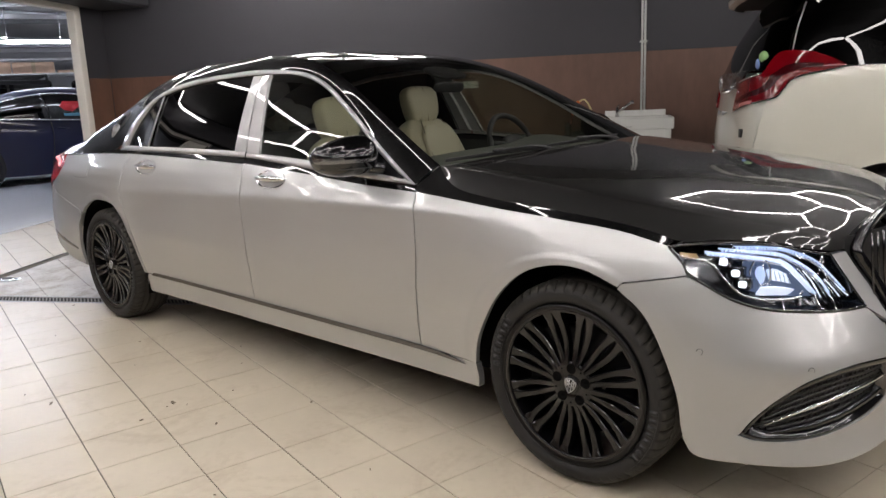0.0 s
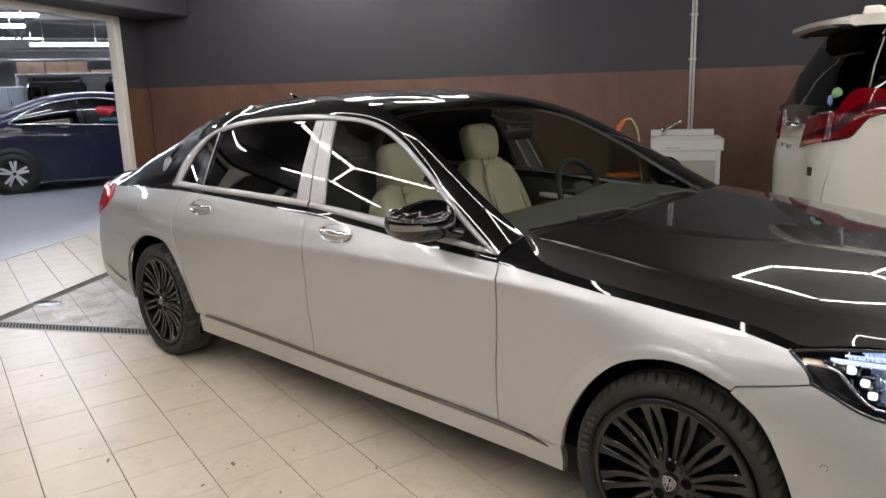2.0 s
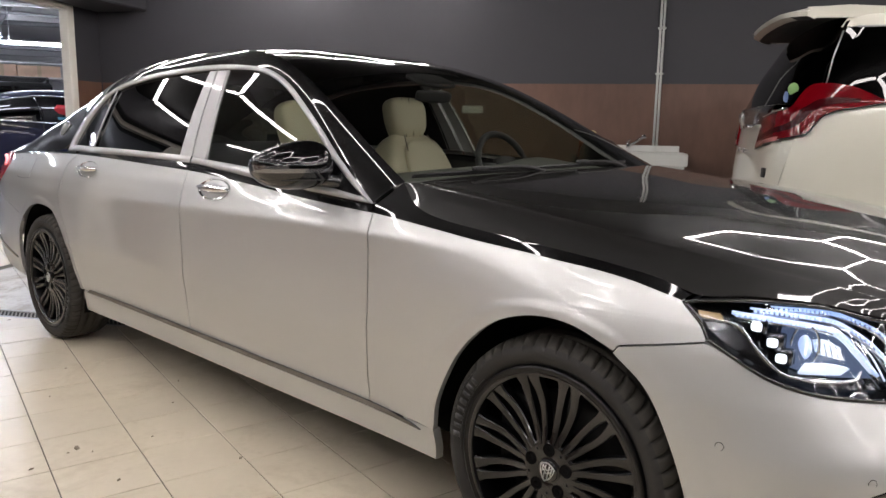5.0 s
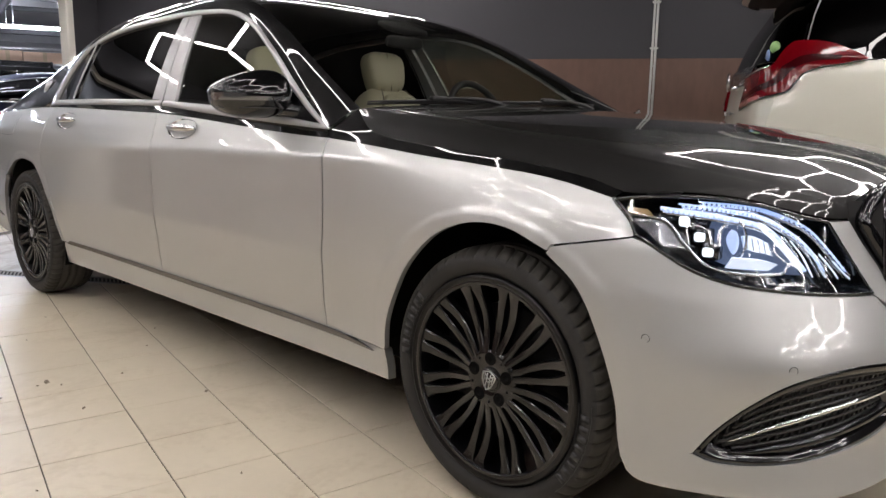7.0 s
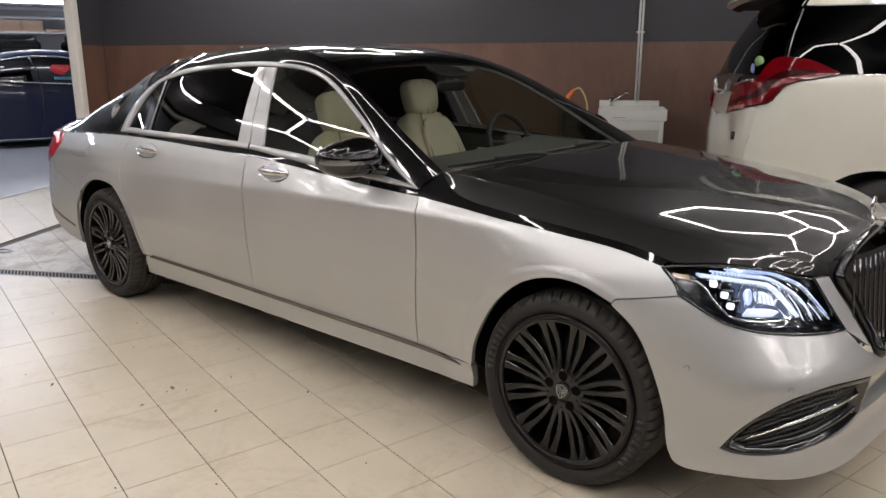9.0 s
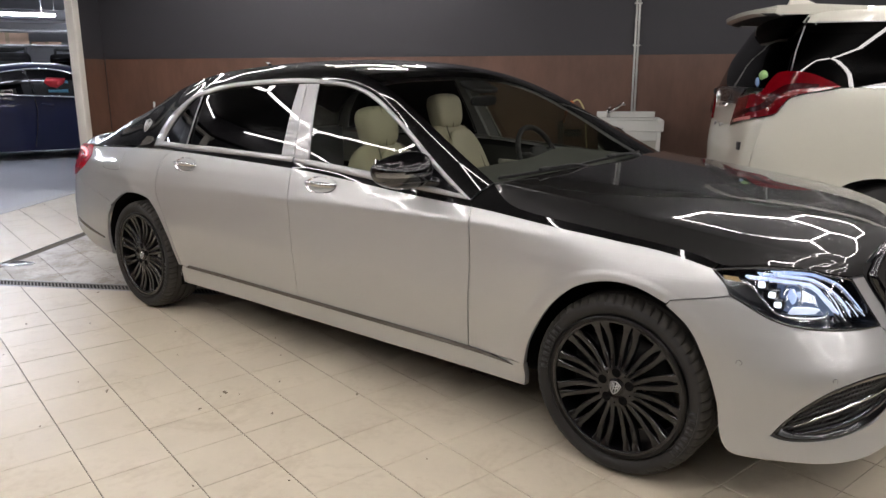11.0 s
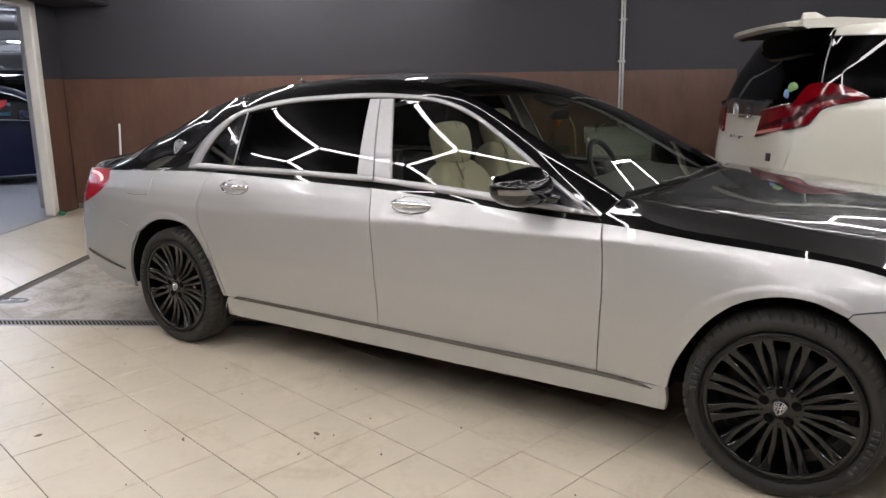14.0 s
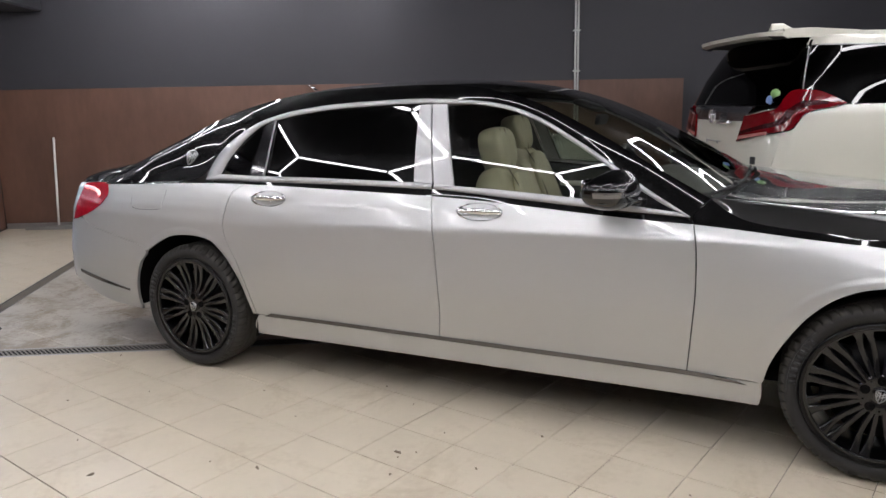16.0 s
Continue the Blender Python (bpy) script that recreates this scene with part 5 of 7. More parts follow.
# ---- the room ----
def slab(name, p, q, z0, z1, thick, material, label="", cat="wall", bev=0.004, kind="structure", parent=None):
    """An upright slab from p to q; it is thick to the left of that direction."""
    d = Vector((q.x - p.x, q.y - p.y, 0))
    ob = new(name, mesh_of(name, *box(0, 0, z0, d.length, thick, z1, bev), material, False))
    m = Matrix.Translation((p.x, p.y, 0)) @ Matrix.Rotation(math.atan2(d.y, d.x), 4, "Z")
    if parent is not None:
        ob.parent = parent
    ob.matrix_world = m
    return tagged(ob, label, cat, kind=kind) if parent is None else ob


DEPTH, WIDTH = 12.5, 16.0
slab("wall_back", room(-0.25, 0), room(WIDTH, 0), 0.0, CEIL, 0.25, WALLGREY, "charcoal painted wall above brown panels")
panels = slab("wall_panelling", room(0.02, 0.014), room(8.62, 0.014), 0.0, 0.02, 0.012, BROWN, "brown laminate panels on the lower wall", "panelling")
for s0, s1 in ((0.0, 7.237), (7.237, 8.60)):
    part("panel", box(s0 + 0.0015, -0.004, 0.022, s1 - 0.0015, 0.012, 1.71, 0.002), BROWN, panels, smooth=False)
slab("baseboard", room(0.03, 0.035), room(8.6, 0.035), 0.0, 0.07, 0.012, GALV, "grey skirting along the wall", "skirting")
# left wall with its wide doorway
JA, JB, OPEN = 0.56, 0.70, 5.6
slab("wall_left", room(0, JA + 0.02), room(0, 0), 0.0, CEIL, 0.10, WALLGREY, "charcoal wall beside the doorway")
lp = slab("wall_panelling_left", room(0.014, JA), room(0.014, 0.02), 0.0, 0.02, 0.012, BROWN, "brown laminate panel beside the doorway", "panelling")
part("panel", box(0.002, -0.004, 0.022, JA - 0.03, 0.012, 1.71, 0.002), BROWN, lp, smooth=False)
slab("lintel", room(-0.0, OPEN), room(-0.0, JA), 2.62, CEIL, 0.10, WALLGREY, "charcoal lintel over the doorway", "lintel")
slab("wall_left_front", room(0, DEPTH), room(0, OPEN), 0.0, CEIL, 0.3, WALLGREY, "charcoal painted wall above brown panels")
pf = slab("wall_panelling_front", room(0.014, DEPTH), room(0.014, OPEN), 0.0, 0.02, 0.012, BROWN, "brown laminate panels past the doorway", "panelling")
for k in range(3):
    part("panel", box(0.02 + 2.29 * k, -0.004, 0.022, 2.30 + 2.29 * k, 0.012, 1.71, 0.002), BROWN, pf, smooth=False)
# white posts past the doorway
for d0, d1 in ((5.36, 5.58), (6.00, 6.08), (6.17, 6.24), (6.93, 7.01), (7.09, 7.15)):
    slab("door_post", room(0.02, d1), room(0.02, d0), 0.0, 2.55, -0.06, WHITEFRAME, "white steel post against the wall", "post", 0.008)
beam = new("ceiling_beam", mesh_of("ceiling_beam", *box(0, 0, 2.62, 0.75, 6.5, CEIL - 0.01, 0.02), WALLGREY, False))
beam.matrix_world = Matrix.Translation(room(0.02, 0.02)) @ Matrix.Rotation(math.atan2(WALL.y, WALL.x), 4, "Z") @ pose(0, -6.5, 0)
tagged(beam, "charcoal boxed beam over the doorway", "beam", kind="structure")
door = slab("door_frame", room(0.03, JB), room(0.03, JA), 0.0, 2.62, 0.12, WHITEFRAME, "white steel frame of the wide doorway", "door frame", 0.012)
slab("frame_head", room(0.035, OPEN), room(0.035, JB), 2.55, 2.625, 0.12, WHITEFRAME, parent=door)
# unseen walls, added in near black so the bodywork reflects darkness
slab("wall_right", room(WIDTH, 0), room(WIDTH, DEPTH), 0.0, CEIL, 0.25, DARKWALL, "unseen black wall that keeps reflections dark")
slab("wall_front", room(WIDTH, DEPTH), room(0, DEPTH), 0.0, CEIL, 0.25, DARKWALL, "unseen black wall that keeps reflections dark")


def sheet(name, pts, z, material, label, cat, down=False, thick=0.1):
    v = [(p.x, p.y, z) for p in pts] + [(p.x, p.y, z - thick) for p in pts]
    n = len(pts)
    f = [tuple(range(n)), tuple(reversed(range(n, 2 * n)))] + [(i, i + n, (i + 1) % n + n, (i + 1) % n) for i in range(n)]
    ob = new(name, mesh_of(name, v, f, material, False))
    return tagged(ob, label, cat, kind="structure")


sheet("ceiling", [room(0, 0), room(0, DEPTH), room(WIDTH, DEPTH), room(WIDTH, 0)], CEIL + 0.1, CEILDARK, "dark painted ceiling", "ceiling")
floor = sheet("floor", [room(0, 0), room(0, DEPTH), room(WIDTH, DEPTH), room(WIDTH, 0)], -0.004, GROUT, "cream square floor tiles laid diagonally with dark joints", "floor")

# drains: a slotted channel and a closed one across it
D1 = Vector((-0.488, -0.780, 0)), Vector((-1.365, -1.293, 0))
d1 = (D1[0] - D1[1]).normalized()
n1 = Vector((-d1.y, d1.x, 0))
D2 = Vector((-2.087, -0.910, 0)), Vector((-2.960, 0.373, 0))
d2 = (D2[1] - D2[0]).normalized()
n2 = Vector((-d2.y, d2.x, 0))
HW = 0.065


def inside(poly, p, n, keep):
    """Clips a polygon: keeps what lies at least keep beyond p along n."""
    out = []
    for i, a in enumerate(poly):
        b = poly[(i + 1) % len(poly)]
        da, db = (a - p).dot(n) - keep, (b - p).dot(n) - keep
        if da >= 0:
            out.append(a)
        if (da >= 0) != (db >= 0):
            out.append(a + (b - a) * (da / (da - db)))
    return out


def tile_solid(poly):
    """A tile with a small bevelled edge."""
    c = sum(poly, Vector()) / len(poly)
    n = len(poly)
    ins = [p + (c - p).normalized() * 0.0016 for p in poly]
    v = [(p.x, p.y, -0.006) for p in poly] + [(p.x, p.y, -0.0012) for p in poly] + [(p.x, p.y, 0.0) for p in ins]
    f = [tuple(range(2 * n, 3 * n))]
    for k in (0, 1):
        f += [(k * n + i, k * n + (i + 1) % n, (k + 1) * n + (i + 1) % n, (k + 1) * n + i) for i in range(n)]
    return v, f


GA, GB = 0.0024, 0.0042    # joints across and along the rows


def lay_tiles():
    th, s = radians(-11.86), 0.30224
    ua, ub = Vector((math.cos(th), math.sin(th), 0)), Vector((-math.sin(th), math.cos(th), 0))
    o = Vector((0.0996, -1.8475, 0))
    walls = [(CORNER, -n_in(WALL), 0.03), (CORNER, Vector((-SIDE.y, SIDE.x, 0)), 0.03), (room(WIDTH, 0), -Vector((-SIDE.y, SIDE.x, 0)), 0), (room(0, DEPTH), n_in(WALL), 0)]
    full = mesh_of("tile", *tile_solid([ua * a + ub * b for a, b in ((0, 0), (s - GA, 0), (s - GA, s - GB), (0, s - GB))]), TILE, False)
    near, rest, dirty = [], [], []
    rnd = random.Random(4)
    for i in range(-30, 56):
        for j in range(-42, 46):
            p = o + ua * (i * s + GA / 2) + ub * (j * s + GB / 2)
            sq = [p, p + ua * (s - GA), p + ua * (s - GA) + ub * (s - GB), p + ub * (s - GB)]
            for (w, n, k) in walls:
                sq = inside(sq, w, n, k) if sq else sq
            if len(sq) < 3:
                continue
            pieces = []
            front = inside(sq, D1[0], -n1, HW + 0.012)
            backp = inside(sq, D1[0], n1, HW + 0.012)
            pieces.append(front)
            if backp:
                pieces.append(inside(backp, D2[0], n2, 0.055))
                dirty += [q for q in (inside(backp, D2[0], -n2, 0.055),) if len(q) > 2]
            whole = len(front) == 4 and all((a - b).length < 1e-6 for a, b in zip(front, sq))
            c = p + (ua + ub) * s / 2
            close = -1.6 < c.x < 4.4 and -3.3 < c.y < -0.15 and len(near) < 300
            if whole and close:
                near.append(p)
            else:
                rest += [q for q in pieces if len(q) > 2]
    for p in near:
        ob = new("tile", full)
        ob.parent = floor
        ob.matrix_local = Matrix.Translation((p.x, p.y, rnd.uniform(-0.0006, 0.0004))) @ Matrix.Rotation(rnd.uniform(-0.0015, 0.0015), 4, "X")
    ob = part("tiles", join(*[tile_solid(q) for q in rest]), TILE, floor, "cream tiles farther off", False)
    ob["kind"] = "stuff"
    ob = part("worn_tiles", join(*[tile_solid(q) for q in dirty]), DIRTYTILE, floor, "greyish dirty tiles between the drains", False)
    ob["kind"] = "stuff"


def n_in(d):
    """The direction out of the room behind the back wall."""
    return Vector((-WALL.y, WALL.x, 0))


GRATE = mat("worn_grate", (0.19, 0.175, 0.15), 0.55, 0.3, var=0.3, scale=8)
# near-black colour that stands in for the shade down in the drain slots
SLOTSHADE = mat("slot_shade", (0.004, 0.004, 0.004), 0.9, var=0.1)


def channel(name, a, b, label):
    """A slotted steel drain cover with its frame."""
    d = (b - a).normalized()
    ln = (b - a).length
    m = Matrix.Translation(a) @ Matrix.Rotation(math.atan2(d.y, d.x), 4, "Z")
    ob = new(name, mesh_of(name, *join(box(0, -HW, -0.08, ln, HW, -0.05, 0.002), box(0, -HW - 0.01, -0.05, ln, -HW + 0.006, 0.001, 0.002), box(0, HW - 0.006, -0.05, ln, HW + 0.01, 0.001, 0.002)), GALV, False))
    ob.matrix_world = m
    tagged(ob, label, "drain", kind="structure")
    # shallow black sheet right under the bars, painting the depth's shade
    part("slot_shade_sheet", box(0.0, -HW + 0.004, -0.0039, ln, HW - 0.004, -0.0033, 0), SLOTSHADE, ob, smooth=False)
    bars = []
    x = 0.0
    while x < ln - 0.02:
        bars.append(moved(box(-0.0046, -HW + 0.002, -0.0030, 0.0046, HW - 0.002, -0.0012, 0), pose(x + 0.012, 0, 0, 0, 0, 38)))
        x += 0.028
    bars.append(box(0, -HW + 0.004, -0.003, ln, -HW + 0.020, 0.0, 0.001))
    bars.append(box(0, HW - 0.020, -0.003, ln, HW - 0.004, 0.0, 0.001))
    q = part("drain_cover", join(*bars), GRATE, ob, "slotted steel cover", False)
    return ob


channel("drain", D1[0] - d1 * 5.0, D1[0] + d1 * 6.0, "slotted steel floor drain")
ob = new("drain_cross", mesh_of("drain_cross", *join(box(0.06, -0.05, -0.03, 6.2, 0.05, -0.006, 0.004), box(0.06, -0.055, -0.03, 6.2, -0.045, 0.001, 0.002), box(0.06, 0.045, -0.03, 6.2, 0.055, 0.001, 0.002)), mat("drain_plate", (0.16, 0.155, 0.15), 0.5, 0.6, var=0.3, scale=5), False))
ob.matrix_world = Matrix.Translation(D2[0] - d2 * 1.0) @ Matrix.Rotation(math.atan2(d2.y, d2.x), 4, "Z")
tagged(ob, "closed grey drain channel across the floor", "drain", kind="structure")
# metal threshold in the doorway
th = slab("threshold", room(0.05, OPEN), room(0.05, JB), -0.002, 0.006, 0.16, GALV, "worn steel threshold strip", "threshold", 0.002)

# ---- ceiling lamps: a honeycomb of LED tubes ----
HEX = 0.93
HEX_AT = Vector((1.20, -1.91, 0))
HEX_TURN = radians(33)


def honeycomb(cells):
    """The edges of hexagon cells (column, row), each edge once."""
    made, seen = [], set()
    ea = Vector((math.cos(HEX_TURN - math.pi / 6), math.sin(HEX_TURN - math.pi / 6), 0))
    eb = Vector((math.cos(HEX_TURN + math.pi / 6), math.sin(HEX_TURN + math.pi / 6), 0))
    for q, r in cells:
        c = HEX_AT + (ea * q + eb * r) * HEX * math.sqrt(3)
        for k in range(6):
            a, b = HEX_TURN + math.pi / 3 * k, HEX_TURN + math.pi / 3 * (k + 1)
            p0 = c + Vector((math.cos(a), math.sin(a), 0)) * HEX
            p1 = c + Vector((math.cos(b), math.sin(b), 0)) * HEX
            mid = (p0 + p1) / 2
            key = (round(mid.x * 20), round(mid.y * 20))
            if key not in seen:
                seen.add(key)
                made.append((p0, p1))
    return made


LAMP_Z = 2.95
# (-1, -1), (-2, -1), (0, -2), (2, 2): fill light added for floor, flank, wall
CELLS = [(-1, 0), (0, 0), (1, 0), (2, 0), (2, 1), (-2, 0), (-1, -1), (-2, -1), (0, -2), (0, -1), (1, -1), (2, -1), (3, -1), (1, -2), (2, -2), (3, -2), (3, 0), (-3, 2), (-3, 3), (-4, 4), (-4, 2), (-4, 3), (0, 3), (1, 3), (0, 4), (5, 0), (4, 1), (5, 1), (2, 2), (3, 2), (4, 2)]
lamp = empty("ceiling_light", Matrix.Translation((1.2, -1.91, LAMP_Z)))
tagged(lamp, "honeycomb of white LED tubes under the ceiling, some cells added as fill light", "ceiling light")
base_tube = mesh_of("led_tube", *box(-HEX / 2 + 0.02, -0.018, -0.015, HEX / 2 - 0.02, 0.018, 0.015, 0.007), TUBE)
for p0, p1 in honeycomb(CELLS):
    o = new("led_tube", base_tube)
    o.parent = lamp
    d = p1 - p0
    o.matrix_parent_inverse = Matrix.Identity(4)
    o.matrix_local = Matrix.Translation(((p0.x + p1.x) / 2 - 1.2, (p0.y + p1.y) / 2 + 1.91, 0)) @ Matrix.Rotation(math.atan2(d.y, d.x), 4, "Z")

# ---- pipe, sink, squeegee ----
def at_wall(s, off, z=0.0):
    return CORNER + WALL * s - n_in(WALL) * off + Vector((0, 0, z))


WROT = Matrix.Rotation(math.atan2(WALL.y, WALL.x), 4, "Z")
pipe = new("wall_pipe", mesh_of("wall_pipe", *join(*[tube([at_wall(7.22 + q, 0.04, 0.98), at_wall(7.22 + q, 0.04, CEIL)], 0.013, 12) for q in (0.0, 0.034)]), PLASTICWHITE))
tagged(pipe, "pair of white plastic water pipes on the wall", "pipe")
for z in (1.82, 2.31, 2.8):
    part("pipe_clip", moved(box(-0.028, -0.02, -0.010, 0.062, 0.035, 0.010, 0.004), Matrix.Translation(at_wall(7.22, 0.04, z)) @ WROT), PLASTICWHITE, pipe)


def sink(s0, s1, depth, top):
    m = Matrix.Translation(at_wall(s0, 0.04)) @ WROT
    w = s1 - s0
    o = empty("sink", m)
    tagged(o, "white utility sink on a cabinet with chrome tap", "sink")
    part("cabinet", box(0.03, -depth + 0.03, 0.02, w - 0.03, 0, top - 0.12, 0.006), PLASTICWHITE, o, smooth=False)
    part("cabinet_frame", join(box(0.03, -depth + 0.012, 0.02, 0.075, -depth + 0.028, top - 0.131, 0.004), box(w - 0.075, -depth + 0.012, 0.02, w - 0.03, -depth + 0.028, top - 0.131, 0.004), box(0.076, -depth + 0.012, top - 0.235, w - 0.076, -depth + 0.028, top - 0.131, 0.004)), PLASTICWHITE, o, smooth=False)
    part("cabinet_door", box(0.080, -depth + 0.020, 0.06, w - 0.080, -depth + 0.028, top - 0.240, 0.002), mat("grey_panel", (0.40, 0.40, 0.35), 0.5, var=0.06), o, "grey recessed front panel", False)
    for q in (0.0, 0.03, 0.075, 0.11):
        part("label_bar", box(0.17 + q, -depth - 0.003, top - 0.10, 0.19 + q, -depth - 0.001, top - 0.092, 0), DARK, o, smooth=False)
    bas = join(box(0, -depth, top - 0.13, w, -depth + 0.04, top, 0.008), box(0, -0.10, top - 0.13, w, 0, top, 0.008), box(0, -depth + 0.041, top - 0.13, 0.04, -0.101, top, 0.008), box(w - 0.04, -depth + 0.041, top - 0.13, w, -0.101, top, 0.008), box(0.041, -depth + 0.041, top - 0.20, w - 0.041, -0.101, top - 0.12, 0.008))
    part("basin", bas, PLASTICWHITE, o, smooth=False)
    part("splashback", box(0, -0.012, top + 0.001, w - 0.06, 0.012, top + 0.07, 0.004), PLASTICWHITE, o, smooth=False)
    t = part("tap", join(tube([(0.14, -0.06, top), (0.14, -0.06, top + 0.11)], [0.022, 0.018], 12), tube([(0.14, -0.06, top + 0.06), (0.21, -0.08, top + 0.10), (0.29, -0.11, top + 0.16)], 0.014, 10), tube([(0.285, -0.108, top + 0.155), (0.315, -0.12, top + 0.175), (0.318, -0.121, top + 0.150)], [0.018, 0.022, 0.024], 10), tube([(0.14, -0.06, top + 0.11), (0.17, -0.04, top + 0.145)], 0.008, 8)), CHROME, o, "chrome mixer tap")
    return o


sink(6.80, 7.56, 0.60, 0.96)
sq = empty("squeegee", Matrix.Translation(at_wall(0.72, 0.10)) @ WROT)
tagged(sq, "long floor squeegee with grey handle leaning on the wall", "squeegee")
part("handle", tube([(0, -0.04, 0.03), (0.02, 0.05, 1.13)], 0.014, 8), PLASTICWHITE, sq)
part("blade", box(-0.40, -0.085, 0.0, 0.20, -0.03, 0.05, 0.01), GALV, sq, smooth=False)
socket = new("wall_socket", mesh_of("wall_socket", *moved(box(0, -0.012, 1.368, 0.25, 0.010, 1.453, 0.004), Matrix.Translation(at_wall(5.0, 0.016)) @ WROT), PLASTICWHITE, False))
tagged(socket, "white plastic double socket on the brown wall", "socket")
for q in (0.045, 0.125):
    part("socket_well", moved(lathe([(0.0, 0.004), (0.022, 0.004), (0.026, -0.002)], 20), Matrix.Translation(at_wall(5.0, 0.016)) @ WROT @ pose(q, -0.012, 1.41)), mat("socket_grey", (0.30, 0.29, 0.26), 0.5), socket)
part("rocker", moved(box(0.178, -0.017, 1.378, 0.240, -0.013, 1.443, 0.003), Matrix.Translation(at_wall(5.0, 0.016)) @ WROT), WHITEFRAME, socket, smooth=False)
tape = new("green_tape", mesh_of("green_tape", *moved(blob((0, 0, 0.03), (0.11, 0.03, 0.07), 1.6, 1.2, 12, 8), Matrix.Translation(room(0.11, 0.66)) @ WROT), mat("green_masking", (0.03, 0.20, 0.11), 0.6)))
tagged(tape, "crumpled green masking tape at the foot of the door frame", "tape")
vac = empty("vacuum_cleaner", Matrix.Translation(at_wall(6.50, 0.30)) @ WROT)
tagged(vac, "orange and grey upright wash machine with a hose", "wash machine")
part("base", box(-0.19, -0.14, 0.50, 0.19, 0.14, 0.56, 0.02), ORANGE, vac, smooth=False)
part("cart", box(-0.17, -0.12, 0.0, 0.17, 0.12, 0.50, 0.02), DASH, vac, smooth=False)
part("body", join(box(-0.16, -0.10, 0.56, -0.10, 0.10, 0.92, 0.015), box(-0.09, -0.10, 0.74, 0.12, 0.06, 0.82, 0.02)), DASH, vac, smooth=False)
part("gun", tube([(-0.10, 0, 0.9), (-0.06, 0, 1.08), (0.0, 0, 1.16)], [0.02, 0.03, 0.02], 8), ORANGE, vac)
part("hose", tube([tuple(p) for p in spline([(0.0, 0, 1.16), (0.08, -0.02, 1.17), (0.16, -0.03, 1.0), (0.18, -0.05, 0.7), (0.22, -0.06, 0.4), (0.25, -0.05, 0.02)], 6)], 0.010, 8), mat("yellow_hose", (0.55, 0.46, 0.22), 0.5), vac)

# crumbs and flakes on the tiles
FLAKE = mat("dried_mud", (0.20, 0.165, 0.12), 0.8, var=0.3)
rnd = random.Random(11)
for k, (x, y, sz) in enumerate(((1.579, -1.429, 0.030), (1.115, -1.78, 0.022), (2.09, -1.045, 0.018), (0.53, -2.10, 0.026), (1.68, -1.183, 0.009), (1.94, -1.43, 0.014), (1.642, -1.61, 0.013), (0.898, -1.818, 0.007), (-0.247, -1.603, 0.010), (-0.569, -0.993, 0.016), (1.16, -0.798, 0.009), (2.358, -0.489, 0.010), (1.65, -1.40, 0.008), (1.60, -1.47, 0.006), (0.60, -1.10, 0.008), (0.95, -1.30, 0.007), (1.25, -2.15, 0.009), (0.20, -1.90, 0.008), (2.45, -1.75, 0.007), (2.75, -1.30, 0.009), (1.40, -0.95, 0.007), (0.05, -1.35, 0.010), (2.20, -2.00, 0.008))):
    n, sz = 9, 0.75 * sz
    ring = [(sz * rnd.uniform(0.5, 1.2) * math.cos(2 * math.pi * i / n), 0.5 * sz * rnd.uniform(0.4, 1.2) * math.sin(2 * math.pi * i / n)) for i in range(n)]
    v = [(a, b, 0.0) for a, b in ring] + [(a * 0.8, b * 0.8, 0.003 + 0.12 * sz * rnd.random()) for a, b in ring]
    o = new("flake", mesh_of("flake", v, [tuple(range(n, 2 * n))] + [(i, (i + 1) % n, n + (i + 1) % n, n + i) for i in range(n)], FLAKE, False))
    o.matrix_world = pose(x, y, 0.0005, 0, 0, rnd.uniform(0, 360))
    tagged(o, "small dark flake of dried dirt on the tiles", "debris", "flakes on the floor")

# shallow puddle beside the closed drain
WET = mat("wet_dirt", (0.15, 0.145, 0.14), 0.22, 0.0, 0.0, var=0.4, scale=7, fine=40)
rnd = random.Random(3)
rim = [rnd.uniform(0.8, 1.15) for _ in range(28)]
rim = [(rim[i - 1] + rim[i] * 2 + rim[(i + 1) % 28]) / 4 for i in range(28)]
out_ = [(0.15 * r * math.cos(2 * math.pi * i / 28), 0.085 * r * math.sin(2 * math.pi * i / 28)) for i, r in enumerate(rim)]
puddle = new("puddle", mesh_of("puddle", [(x, y, 0.0) for x, y in out_] + [(x * 0.96, y * 0.96, 0.0012) for x, y in out_], [tuple(range(28, 56))] + [(i, (i + 1) % 28, 28 + (i + 1) % 28, 28 + i) for i in range(28)], WET))
puddle.matrix_world = pose(-1.90, -1.00, 0.0003, 0, 0, 30)
tagged(puddle, "small dirty puddle on the tiles beside the drain", "puddle")

lay_tiles()

# ---- white van beside the back wall ----
VAN = pose(2.33, 2.93, 0, 0, 0, 29)
VZ = np.array([0.25, 0.40, 0.9, 1.1, 1.35, 1.40, 1.6, 1.83, 1.90, 1.945])
VX0 = np.array([0.07, 0.01, 0.0, 0.02, 0.05, 0.07, 0.15, 0.29, 0.34, 0.42])
VW = np.array([0.88, 0.92, 0.928, 0.925, 0.905, 0.89, 0.845, 0.785, 0.755, 0.66])
VLEN = [0.0, 0.5, 0.785, 0.935, 1.116, 2.3, 5.1, 5.6, 6.3]


